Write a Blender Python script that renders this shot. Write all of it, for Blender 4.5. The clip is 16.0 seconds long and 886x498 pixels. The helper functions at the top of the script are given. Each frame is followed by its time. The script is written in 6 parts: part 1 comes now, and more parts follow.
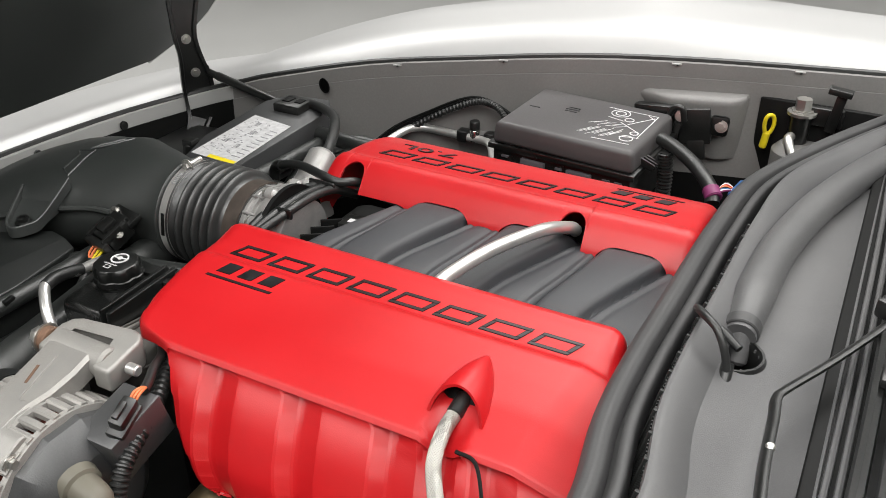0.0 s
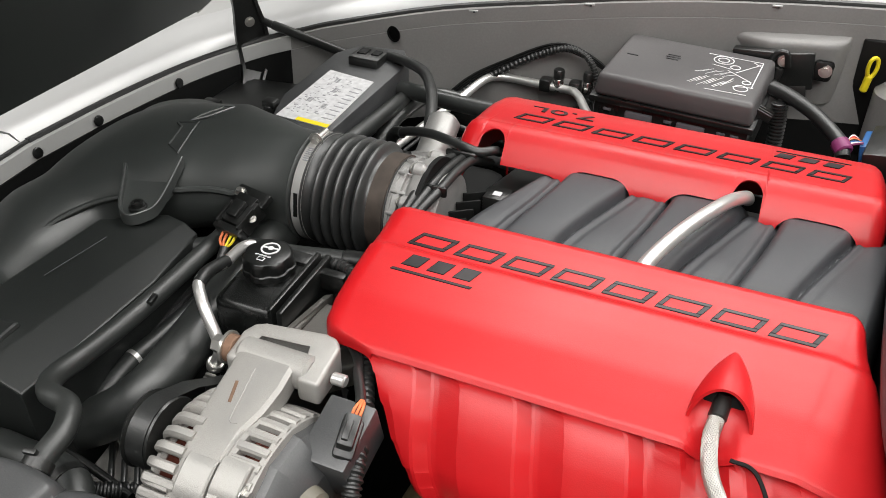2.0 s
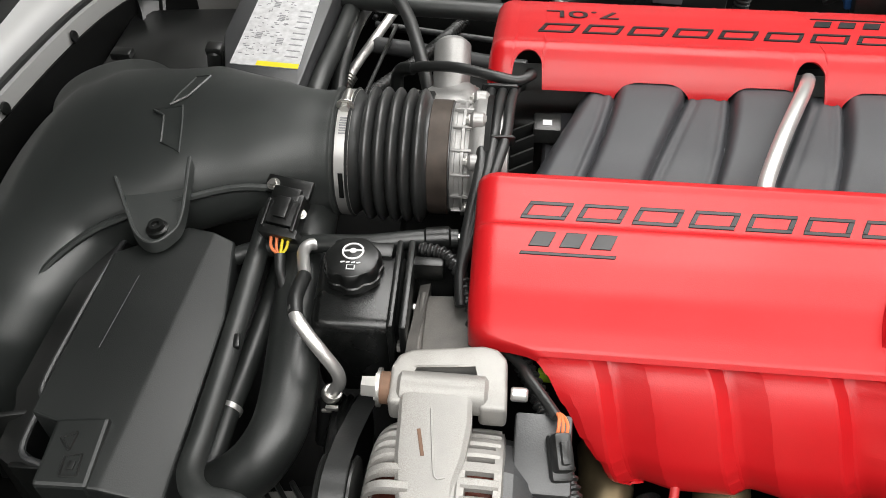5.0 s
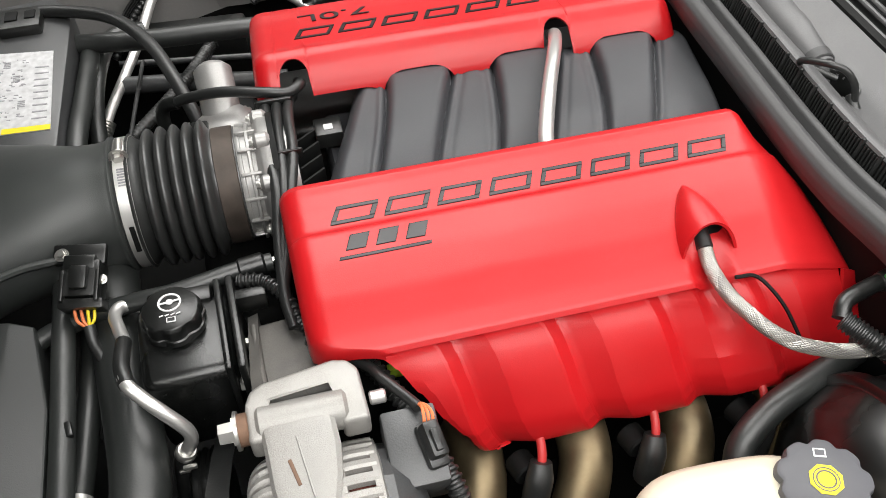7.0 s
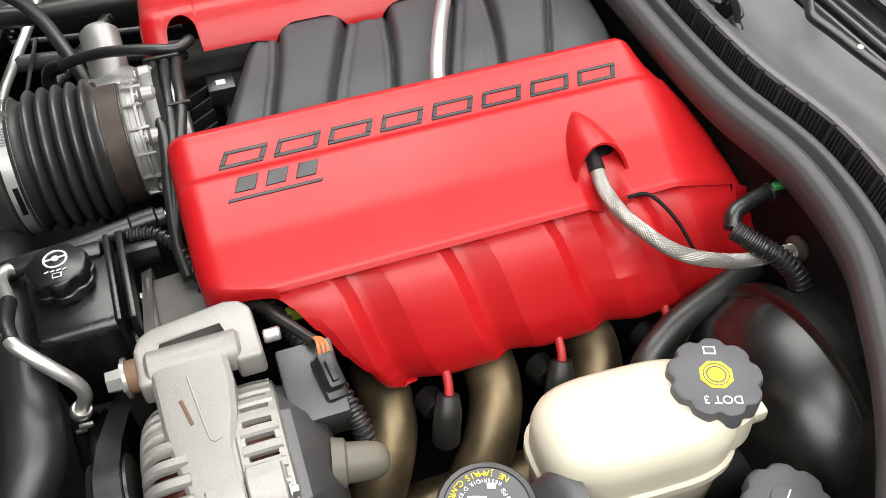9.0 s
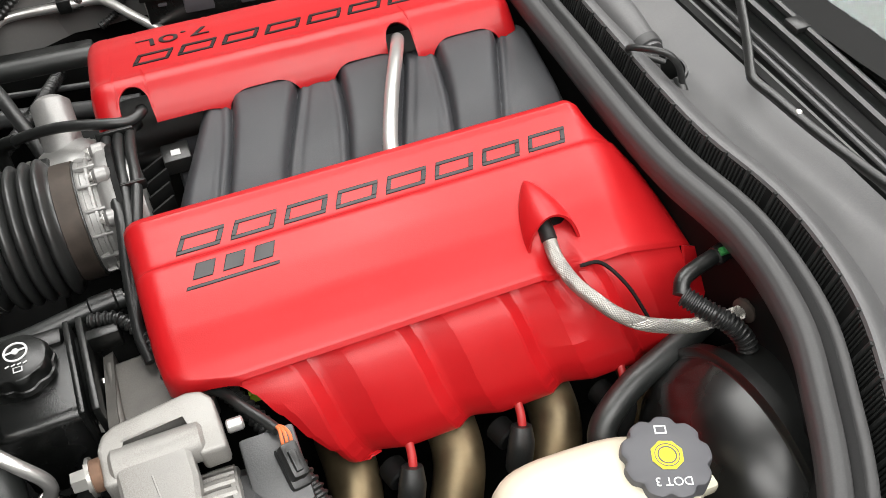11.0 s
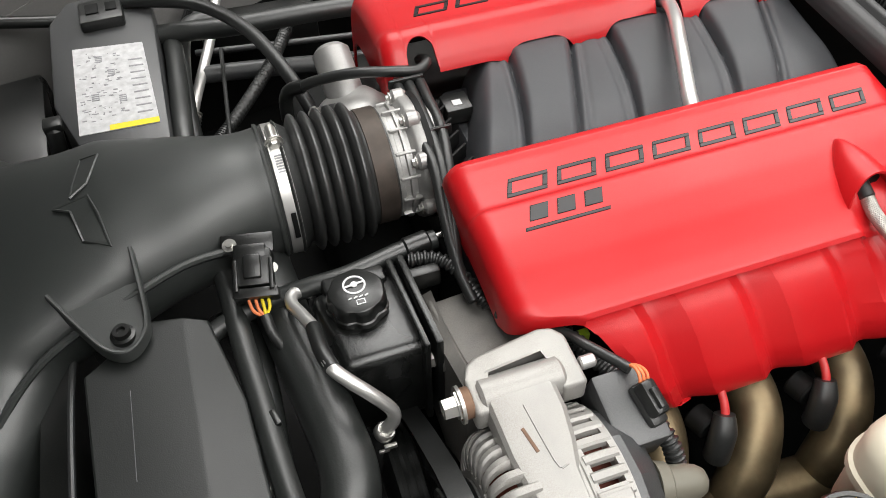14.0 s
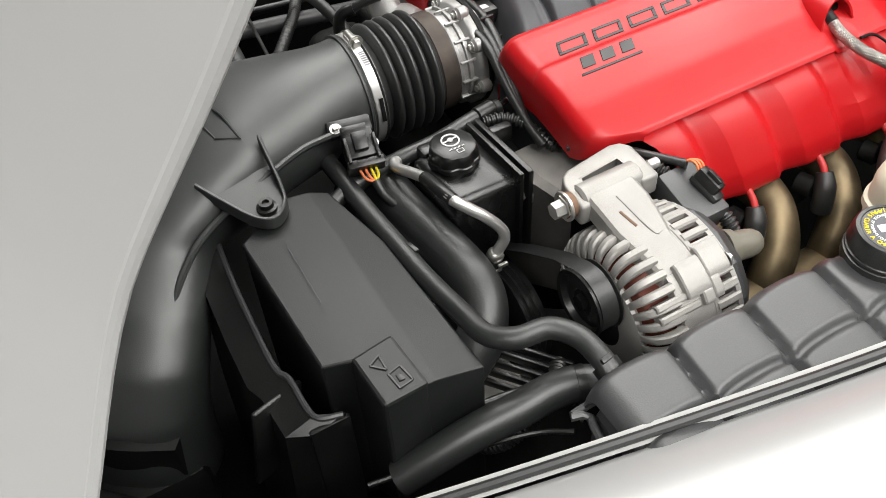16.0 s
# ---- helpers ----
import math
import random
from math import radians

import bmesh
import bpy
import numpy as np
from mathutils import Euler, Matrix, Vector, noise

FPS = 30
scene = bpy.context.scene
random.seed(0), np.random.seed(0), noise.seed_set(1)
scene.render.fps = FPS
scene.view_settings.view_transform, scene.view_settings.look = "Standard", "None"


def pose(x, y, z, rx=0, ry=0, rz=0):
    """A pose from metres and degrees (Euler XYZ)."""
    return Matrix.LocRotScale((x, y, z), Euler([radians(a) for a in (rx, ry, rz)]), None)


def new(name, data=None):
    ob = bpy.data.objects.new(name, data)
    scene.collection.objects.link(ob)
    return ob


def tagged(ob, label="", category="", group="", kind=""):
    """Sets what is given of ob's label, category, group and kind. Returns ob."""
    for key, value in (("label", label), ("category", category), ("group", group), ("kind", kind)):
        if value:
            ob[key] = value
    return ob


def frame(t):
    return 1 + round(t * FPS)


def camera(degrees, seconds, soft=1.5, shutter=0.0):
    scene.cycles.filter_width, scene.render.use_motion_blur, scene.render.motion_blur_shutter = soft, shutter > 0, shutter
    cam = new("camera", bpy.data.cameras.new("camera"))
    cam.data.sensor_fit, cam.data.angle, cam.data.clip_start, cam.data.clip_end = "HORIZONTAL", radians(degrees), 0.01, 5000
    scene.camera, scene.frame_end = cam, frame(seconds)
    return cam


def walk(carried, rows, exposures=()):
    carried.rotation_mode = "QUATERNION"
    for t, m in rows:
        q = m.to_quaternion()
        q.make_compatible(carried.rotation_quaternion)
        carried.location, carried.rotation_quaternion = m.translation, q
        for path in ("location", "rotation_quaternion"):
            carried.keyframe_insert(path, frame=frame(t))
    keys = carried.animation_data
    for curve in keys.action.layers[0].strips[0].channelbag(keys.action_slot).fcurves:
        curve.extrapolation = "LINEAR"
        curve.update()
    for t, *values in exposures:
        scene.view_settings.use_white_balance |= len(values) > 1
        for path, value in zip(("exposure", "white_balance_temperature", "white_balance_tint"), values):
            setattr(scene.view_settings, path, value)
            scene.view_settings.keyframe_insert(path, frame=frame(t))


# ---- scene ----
cam = camera(53.8, 16.0, soft=0.45)
METRES, EYE, TILT, LEAN, TURN = 1.7, 1.335, -30.0, 0.0, 28.0
ROWS = [
    (0.0, 0.0, 0.0, 0.0, 0.0, 0.0, -0.0),
    (0.5, -0.0477, 0.0218, 0.0152, -0.09, -1.38, 0.19),
    (1.0, -0.0821, 0.0363, 0.0255, -0.3, -2.58, 0.33),
    (1.5, -0.1085, 0.0404, 0.0329, -1.82, -3.8, 0.6),
    (2.0, -0.1494, 0.0423, 0.0403, -4.09, -5.3, 1.94),
    (2.5, -0.1642, 0.0544, 0.0477, -6.34, -9.56, 3.51),
    (3.0, -0.1771, 0.0587, 0.0662, -8.08, -13.24, 3.92),
    (3.5, -0.2122, 0.0595, 0.0866, -9.81, -14.87, 5.0),
    (6.0, -0.3076, 0.1668, 0.1544, -28.58, -21.46, 16.91),
    (6.5, -0.2986, 0.1543, 0.1527, -34.06, -22.93, 19.08),
    (7.0, -0.3022, 0.1425, 0.1426, -37.51, -24.06, 20.63),
    (7.5, -0.3059, 0.1351, 0.1306, -39.44, -24.54, 21.49),
    (8.0, -0.3105, 0.1355, 0.1134, -40.61, -24.94, 22.03),
    (8.5, -0.3073, 0.1294, 0.1, -41.43, -25.13, 22.35),
    (11.0, -0.2712, 0.1171, 0.1378, -45.22, -27.52, 23.72),
    (11.5, -0.2741, 0.1311, 0.1649, -45.56, -27.61, 23.72),
    (12.0, -0.2966, 0.1452, 0.1839, -46.1, -28.25, 23.53),
    (12.5, -0.3225, 0.1718, 0.2012, -46.79, -28.94, 23.24),
    (13.0, -0.3502, 0.2008, 0.2115, -47.16, -29.01, 22.74),
    (13.5, -0.3684, 0.2201, 0.208, -46.23, -28.59, 22.42),
    (14.0, -0.3966, 0.2134, 0.1866, -42.87, -27.34, 22.38),
    (14.5, -0.4496, 0.1833, 0.1673, -41.42, -26.57, 21.76),
    (15.0, -0.4892, 0.1613, 0.165, -41.66, -25.88, 21.85),
    (15.5, -0.5165, 0.1892, 0.1603, -44.1, -26.32, 23.79),
    (16.0, -0.5767, 0.2097, 0.1878, -53.25, -29.82, 27.35),
]
EXPOSURES = [(0.0, -0.12), (1.0, -0.05), (2.5, 0.0), (6.0, 0.04), (8.5, 0.05), (11.0, -0.01), (13.5, -0.02), (15.0, 0.08), (16.0, 0.13)]
walk(cam, [(t, pose(0.38, -0.769, EYE, TILT, LEAN, TURN) @ pose(METRES * x, METRES * y, METRES * z, 90 + pitch, roll, yaw)) for t, x, y, z, yaw, pitch, roll in ROWS], EXPOSURES)

# ---- world and light ----
world = bpy.data.worlds.new("world")
scene.world = world
world.use_nodes = True
world.node_tree.nodes["Background"].inputs[0].default_value = (0.9, 0.95, 1.0, 1)
world.node_tree.nodes["Background"].inputs[1].default_value = 0.3
LAMP_POWER = 89.0


# ---- materials ----
def material(name, base, rough=0.5, metal=0.0, vary=0.15, scale=6.0, grain=180.0, bump=0.08, depth=0.0006, dust=0.0, dust_colour=(0.4, 0.39, 0.37), coat=0.0, spec=0.5, ior=1.5):
    m = bpy.data.materials.new(name)
    m.use_nodes = True
    nt = m.node_tree
    n, l = nt.nodes, nt.links
    b = n["Principled BSDF"]
    b.inputs["Roughness"].default_value = rough
    b.inputs["Metallic"].default_value = metal
    b.inputs["Coat Weight"].default_value = coat
    b.inputs["Specular IOR Level"].default_value = spec
    b.inputs["IOR"].default_value = ior
    geo = n.new("ShaderNodeNewGeometry")
    big = n.new("ShaderNodeTexNoise")
    big.inputs["Scale"].default_value = scale
    big.inputs["Detail"].default_value = 5
    fine = n.new("ShaderNodeTexNoise")
    fine.inputs["Scale"].default_value = grain
    fine.inputs["Detail"].default_value = 3
    l.new(geo.outputs["Position"], big.inputs["Vector"])
    l.new(geo.outputs["Position"], fine.inputs["Vector"])
    ramp = n.new("ShaderNodeMapRange")
    ramp.inputs["From Min"].default_value, ramp.inputs["From Max"].default_value = 0.3, 0.7
    ramp.inputs["To Min"].default_value, ramp.inputs["To Max"].default_value = 1 - vary, 1 + vary
    l.new(big.outputs["Fac"], ramp.inputs["Value"])
    mul = n.new("ShaderNodeMix")
    mul.data_type, mul.blend_type = "RGBA", "MULTIPLY"
    mul.inputs[0].default_value = 1.0
    mul.inputs["A"].default_value = (*base, 1)
    l.new(ramp.outputs["Result"], mul.inputs["B"])
    colour = mul.outputs["Result"]
    if dust > 0:
        lay = n.new("ShaderNodeMix")
        lay.data_type = "RGBA"
        lay.inputs["B"].default_value = (*dust_colour, 1)
        both = n.new("ShaderNodeMath")
        both.operation = "MULTIPLY"
        l.new(big.outputs["Fac"], both.inputs[0])
        l.new(fine.outputs["Fac"], both.inputs[1])
        amt = n.new("ShaderNodeMapRange")
        amt.inputs["From Min"].default_value, amt.inputs["From Max"].default_value = 0.2, 0.42
        amt.inputs["To Min"].default_value, amt.inputs["To Max"].default_value = 0.0, dust
        l.new(both.outputs[0], amt.inputs["Value"])
        l.new(amt.outputs["Result"], lay.inputs[0])
        l.new(colour, lay.inputs["A"])
        colour = lay.outputs["Result"]
    l.new(colour, b.inputs["Base Color"])
    rr = n.new("ShaderNodeMapRange")
    rr.inputs["From Min"].default_value, rr.inputs["From Max"].default_value = 0.3, 0.7
    rr.inputs["To Min"].default_value, rr.inputs["To Max"].default_value = max(0.03, rough - 0.06), min(1, rough + 0.06)
    l.new(big.outputs["Fac"], rr.inputs["Value"])
    l.new(rr.outputs["Result"], b.inputs["Roughness"])
    if bump > 0:
        bp = n.new("ShaderNodeBump")
        bp.inputs["Strength"].default_value = bump
        bp.inputs["Distance"].default_value = depth
        l.new(fine.outputs["Fac"], bp.inputs["Height"])
        l.new(bp.outputs["Normal"], b.inputs["Normal"])
    return m


M = dict(
    red=material("red_plastic", (0.53, 0.0095, 0.0130), 0.36, vary=0.06, grain=900, bump=0.22, depth=0.0004, spec=0.5),
    letter=material("dark_recess", (0.012, 0.012, 0.013), 0.36, vary=0.25, scale=60, grain=600, spec=0.55),
    intake=material("black_composite", (0.044, 0.046, 0.051), 0.5, vary=0.08, grain=900, bump=0.2, dust=0.04),
    plastic=material("black_plastic", (0.0065, 0.0072, 0.0068), 0.33, vary=0.2, grain=600, bump=0.22, dust=0.035, spec=0.75),
    duct=material("satin_black_plastic", (0.0225, 0.0262, 0.0245), 0.44, vary=0.12, scale=4, grain=1100, bump=0.2, dust=0.012, spec=0.9, ior=1.62),
    rubber=material("black_rubber", (0.014, 0.0149, 0.0146), 0.40, vary=0.2, grain=400, bump=0.25, dust=0.02, spec=0.75),
    bellows=material("bellows_rubber", (0.027, 0.0283, 0.0278), 0.36, vary=0.15, scale=14, grain=500, bump=0.2, dust=0.03, spec=0.95),
    hose=material("coolant_hose_rubber", (0.0160, 0.0182, 0.0172), 0.42, vary=0.12, scale=9, grain=420, bump=0.22, dust=0.02, spec=0.9),
    alu=material("cast_aluminium", (0.40, 0.39, 0.37), 0.5, 0.5, vary=0.12, scale=30, grain=1100, bump=0.35, depth=0.0006, dust=0.5, dust_colour=(0.22, 0.2, 0.18)),
    castsmooth=material("satin_cast_aluminium", (0.43, 0.425, 0.415), 0.42, 0.55, vary=0.18, scale=40, grain=700, bump=0.2, dust=0.25, dust_colour=(0.2, 0.18, 0.16)),
    casting=material("oily_cast_bracket", (0.15, 0.145, 0.135), 0.5, 0.4, vary=0.3, scale=30, grain=700, bump=0.3, dust=0.3, dust_colour=(0.09, 0.075, 0.06)),
    bright=material("bright_metal", (0.75, 0.74, 0.72), 0.22, 1.0, vary=0.1),
    steel=material("zinc_steel", (0.6, 0.59, 0.56), 0.35, 0.9, vary=0.2),
    pipe=material("satin_aluminium_pipe", (0.72, 0.71, 0.69), 0.36, 0.78, vary=0.1, grain=200, bump=0.2),
    bronze=material("heat_tinted_steel", (0.2, 0.155, 0.09), 0.42, 0.75, vary=0.45, scale=22, grain=120, dust=0.3, dust_colour=(0.16, 0.11, 0.06)),
    copper=material("copper_winding", (0.11, 0.028, 0.017), 0.45, 0.5, vary=0.5, scale=60),
    grey=material("grey_moulding", (0.1, 0.1, 0.11), 0.5, vary=0.1),
    # dark colours real black parts and also paints deep shade into the gaps
    dark=material("black_and_gap_shade", (0.004, 0.0043, 0.0041), 0.6, vary=0.3, spec=0.25),
    cover=material("battery_cover_black", (0.0110, 0.0128, 0.0121), 0.42, vary=0.12, grain=900, bump=0.22, dust=0.01, spec=0.6, ior=1.5),
    flange=material("pale_painted_flange", (0.4, 0.4, 0.39), 0.4, vary=0.06),
    seal=material("grey_seal_rubber", (0.054, 0.054, 0.055), 0.5, vary=0.12, grain=700, bump=0.1, dust=0.03),
    silver=material("silver_paint", (0.45, 0.45, 0.447), 0.38, 0.3, vary=0.02, scale=1.5, bump=0.0),
    panel=material("primer_grey_panel", (0.2, 0.195, 0.19), 0.5, vary=0.08, scale=3, grain=300, bump=0.15, dust=0.1),
    cowl=material("cowl_grey_plastic", (0.088, 0.088, 0.090), 0.44, vary=0.12, grain=900, bump=0.3, dust=0.10, spec=0.7),
    tank=material("tank_grey_plastic", (0.038, 0.0395, 0.041), 0.43, vary=0.1, grain=700, bump=0.25, dust=0.04, spec=1.0),
    cream=material("cream_plastic", (0.66, 0.62, 0.49), 0.38, vary=0.06, bump=0.05),
    yellow=material("yellow_plastic", (0.85, 0.68, 0.02), 0.4, vary=0.08),
    white=material("white_print", (0.8, 0.8, 0.8), 0.5, vary=0.05),
    orange=material("orange_wire", (0.8, 0.22, 0.08), 0.45, vary=0.1),
    redwire=material("red_wire", (0.5, 0.03, 0.03), 0.45, vary=0.1),
    blue=material("blue_plastic", (0.02, 0.1, 0.28), 0.4, vary=0.1),
    purple=material("purple_wrap", (0.2, 0.03, 0.12), 0.5, vary=0.1),
    rust=material("rusty_steel", (0.17, 0.10, 0.065), 0.65, 0.3, vary=0.4, scale=60),
    band=material("dull_brown_band", (0.075, 0.06, 0.05), 0.55, 0.4, vary=0.3, scale=60),
    floor=material("pale_epoxy_floor", (0.42, 0.42, 0.41), 0.35, vary=0.06, scale=1.2, grain=60),
    wall=material("pale_wall_paint", (0.36, 0.36, 0.355), 0.7, vary=0.04, scale=1, grain=80),
    weave=material("braided_steel", (0.46, 0.445, 0.41), 0.36, 0.85, vary=0.06),
    mesh=material("woven_sleeve", (0.03, 0.03, 0.03), 0.5, vary=0.2, grain=900, bump=0.9, depth=0.0015),
    ceiling=material("white_ceiling_paint", (0.82, 0.82, 0.81), 0.8, vary=0.03, scale=1, grain=80),
    fuselid=material("warm_grey_plastic", (0.082, 0.078, 0.079), 0.45, vary=0.1, grain=900, bump=0.25, dust=0.06),
    ink=material("grey_print", (0.3, 0.3, 0.31), 0.5, vary=0.1),
    grille=material("grille_black", (0.016, 0.017, 0.0165), 0.45, vary=0.15),
    boot=material("olive_grey_rubber", (0.15, 0.14, 0.11), 0.5, vary=0.1),
    label=material("sticker_paper", (0.58, 0.58, 0.585), 0.45, vary=0.16, scale=120, grain=500),
    green=material("green_clip", (0.05, 0.3, 0.08), 0.4),
    hoodliner=material("hood_underside", (0.032, 0.036, 0.034), 0.42, vary=0.15, grain=300, bump=0.2),
)


def glass_material():
    m = bpy.data.materials.new("windscreen_glass")
    m.use_nodes = True
    b = m.node_tree.nodes["Principled BSDF"]
    b.inputs["Base Color"].default_value = (0.75, 0.9, 0.85, 1)
    b.inputs["Roughness"].default_value = 0.02
    b.inputs["Transmission Weight"].default_value = 1.0
    b.inputs["IOR"].default_value = 1.5
    return m


M["glass"] = glass_material()

# ---- building helpers ----
BASE = {}


def thing(name, at, label, category, group="", kind=""):
    ob = new(name)
    ob.empty_display_size = 0.05
    ob.location = at
    BASE[ob.name] = Vector(at)
    return tagged(ob, label, category, group, kind)


def finish(name, bm, mat, angle=38, smooth=True):
    bmesh.ops.recalc_face_normals(bm, faces=bm.faces)
    me = bpy.data.meshes.new(name)
    bm.to_mesh(me)
    bm.free()
    for p in me.polygons:
        p.use_smooth = smooth
    me.set_sharp_from_angle(angle=radians(angle))
    me.materials.append(M[mat] if isinstance(mat, str) else mat)
    return me


def part(name, bm, mat, parent, label="", angle=38):
    base = BASE[parent.name]
    bmesh.ops.translate(bm, verts=bm.verts, vec=-base)
    ob = new(name, finish(name, bm, mat, angle))
    ob.parent = parent
    BASE[ob.name] = base
    if label:
        ob["label"] = label
    return ob


def piece(name, bm, mat, at, label, category, group="", kind="", angle=38):
    """A thing of one mesh."""
    bmesh.ops.translate(bm, verts=bm.verts, vec=-Vector(at))
    ob = new(name, finish(name, bm, mat, angle))
    ob.location = at
    BASE[ob.name] = Vector(at)
    return tagged(ob, label, category, group, kind)


def box(c, size, bevel=0.004, rot=(0, 0, 0), seg=2, top=1.0):
    """A rounded block about c; top narrows the upper face."""
    bm = bmesh.new()
    bmesh.ops.create_cube(bm, size=1)
    for v in bm.verts:
        k = top if v.co.z > 0 else 1
        v.co = Vector((v.co.x * size[0] * k, v.co.y * size[1] * k, v.co.z * size[2]))
    if bevel > 0:
        bmesh.ops.bevel(bm, geom=list(bm.edges), offset=bevel, segments=seg, affect="EDGES", profile=0.5)
    bmesh.ops.transform(bm, matrix=pose(*c, *rot), verts=bm.verts)
    return bm


def join(*bms):
    out = bms[0]
    for b in bms[1:]:
        me = bpy.data.meshes.new("tmp")
        b.to_mesh(me)
        out.from_mesh(me)
        bpy.data.meshes.remove(me)
        b.free()
    return out


def spline(pts, n=8):
    p = [Vector(q) for q in pts]
    if len(p) < 3:
        return [p[0].lerp(p[-1], i / n) for i in range(n + 1)]
    p = [2 * p[0] - p[1]] + p + [2 * p[-1] - p[-2]]
    out = []
    for i in range(1, len(p) - 2):
        a, b, c, d = p[i - 1], p[i], p[i + 1], p[i + 2]
        for k in range(n):
            t = k / n
            out.append(0.5 * (2 * b + (c - a) * t + (2 * a - 5 * b + 4 * c - d) * t * t + (3 * b - a - 3 * c + d) * t ** 3))
    out.append(p[-2])
    return out


def tube(pts, r, n=6, seg=14, cap=True, squash=1.0):
    """A round hose along a smooth line; r is a radius or a function of 0..1 along it."""
    path = spline(pts, n)
    bm = bmesh.new()
    up = Vector((0, 0, 1))
    rings = []
    total = len(path) - 1
    side = None
    for i, q in enumerate(path):
        t = (path[min(i + 1, total)] - path[max(i - 1, 0)]).normalized()
        if side is None:
            side = t.orthogonal().normalized()
        else:
            side = (side - t * side.dot(t)).normalized()
        other = t.cross(side)
        rad = r(i / total) if callable(r) else r
        rings.append([bm.verts.new(q + rad * (math.cos(a) * side + squash * math.sin(a) * other)) for a in (2 * math.pi * k / seg for k in range(seg))])
    for a, b in zip(rings, rings[1:]):
        for k in range(seg):
            bm.faces.new((a[k], a[(k + 1) % seg], b[(k + 1) % seg], b[k]))
    if cap:
        bm.faces.new(rings[0][::-1])
        bm.faces.new(rings[-1])
    return bm


def lathe(p0, p1, profile, seg=24, cap=True, wave=None):
    """Turned about the line p0 to p1; profile of (metres along, radius)."""
    p0, p1 = Vector(p0), Vector(p1)
    t = (p1 - p0).normalized()
    s = t.orthogonal().normalized() if abs(t.z) > 0.9 else t.cross(Vector((0, 0, 1))).normalized()
    o = t.cross(s)
    bm = bmesh.new()
    rings = []
    for h, r in profile:
        ring = []
        for k in range(seg):
            a = 2 * math.pi * k / seg
            rr = r * (wave(a, h) if wave else 1)
            ring.append(bm.verts.new(p0 + t * h + rr * (math.cos(a) * s + math.sin(a) * o)))
        rings.append(ring)
    for a, b in zip(rings, rings[1:]):
        for k in range(seg):
            bm.faces.new((a[k], a[(k + 1) % seg], b[(k + 1) % seg], b[k]))
    if cap:
        bm.faces.new(rings[0][::-1])
        bm.faces.new(rings[-1])
    return bm


def rod(p0, p1, r, bevel=0.001, seg=16):
    h = (Vector(p1) - Vector(p0)).length
    b = min(bevel, r * 0.4)
    return lathe(p0, p1, [(0, r - b), (b, r), (h - b, r), (h, r - b)], seg)


def sheet(nu, nv, f, thick=0.003, closed_u=False):
    """A surface f(u, v), u and v from 0 to 1, with thickness."""
    bm = bmesh.new()
    vs = [[bm.verts.new(f(i / nu, j / nv)) for j in range(nv + 1)] for i in range(nu + 1)]
    for i in range(nu):
        for j in range(nv):
            bm.faces.new((vs[i][j], vs[i + 1][j], vs[i + 1][j + 1], vs[i][j + 1]))
    return thicken(bm, thick) if thick else bm


def thicken(bm, thick):
    """Close a sheet with a second skin, set back along the normals, and a rim."""
    bmesh.ops.recalc_face_normals(bm, faces=bm.faces)
    bm.normal_update()
    rim = [e for e in bm.edges if len(e.link_faces) == 1]
    faces = list(bm.faces)
    back = {v: bm.verts.new(v.co - v.normal * thick) for v in list(bm.verts)}
    for f in faces:
        bm.faces.new([back[v] for v in reversed(f.verts)])
    for e in rim:
        a, b = e.verts
        bm.faces.new((a, b, back[b], back[a]))
    return bm


def loft(rings, cap=True, closed=True):
    bm = bmesh.new()
    rs = [[bm.verts.new(p) for p in ring] for ring in rings]
    n = len(rs[0])
    for a, b in zip(rs, rs[1:]):
        for k in range(n if closed else n - 1):
            bm.faces.new((a[k], a[(k + 1) % n], b[(k + 1) % n], b[k]))
    if cap:
        bm.faces.new(rs[0][::-1])
        bm.faces.new(rs[-1])
    return bm


def prism(outline, z0, z1, bevel=0.004, seg=2):
    """An upright block over an outline of (x, y); z1 may be a function of x and y."""
    bm = bmesh.new()
    low = [bm.verts.new((x, y, z0)) for x, y in outline]
    high = [bm.verts.new((x, y, z1(x, y) if callable(z1) else z1)) for x, y in outline]
    n = len(outline)
    bm.faces.new(low[::-1])
    bm.faces.new(high)
    for k in range(n):
        bm.faces.new((low[k], low[(k + 1) % n], high[(k + 1) % n], high[k]))
    if bevel:
        bmesh.ops.bevel(bm, geom=list(bm.edges), offset=bevel, segments=seg, affect="EDGES", profile=0.5)
    return bm


def mix(a, b, t):
    return a + (b - a) * t


def curve_at(pts, t):
    """Smooth value along a list of (key, value)."""
    if t <= pts[0][0]:
        return pts[0][1]
    for (a, va), (b, vb) in zip(pts, pts[1:]):
        if t <= b:
            return mix(va, vb, (t - a) / (b - a))
    return pts[-1][1]


def corrugated(pts, r, pitch=0.006, depth=0.18, seg=12):
    """Split loom tubing."""
    path = spline(pts, 6)
    length = sum((b - a).length for a, b in zip(path, path[1:]))
    n = max(4, int(length / pitch) * 4)
    fine = spline(pts, max(2, n // max(1, len(pts) - 1)))
    count = len(fine) - 1
    return tube(fine, lambda t: r * (1 + depth * (1 if int(t * count / 2) % 2 else -0.6)), 1, seg)


def hexbolt(at, axis, r, h):
    a, t = Vector(at), Vector(axis).normalized()
    return join(lathe(a, a + t, [(0, r * 1.35), (h * 0.3, r * 1.35), (h * 0.3, r), (h, r * 0.95)], 6), lathe(a, a + t, [(0, r * 1.7), (h * 0.18, r * 1.7)], 20))

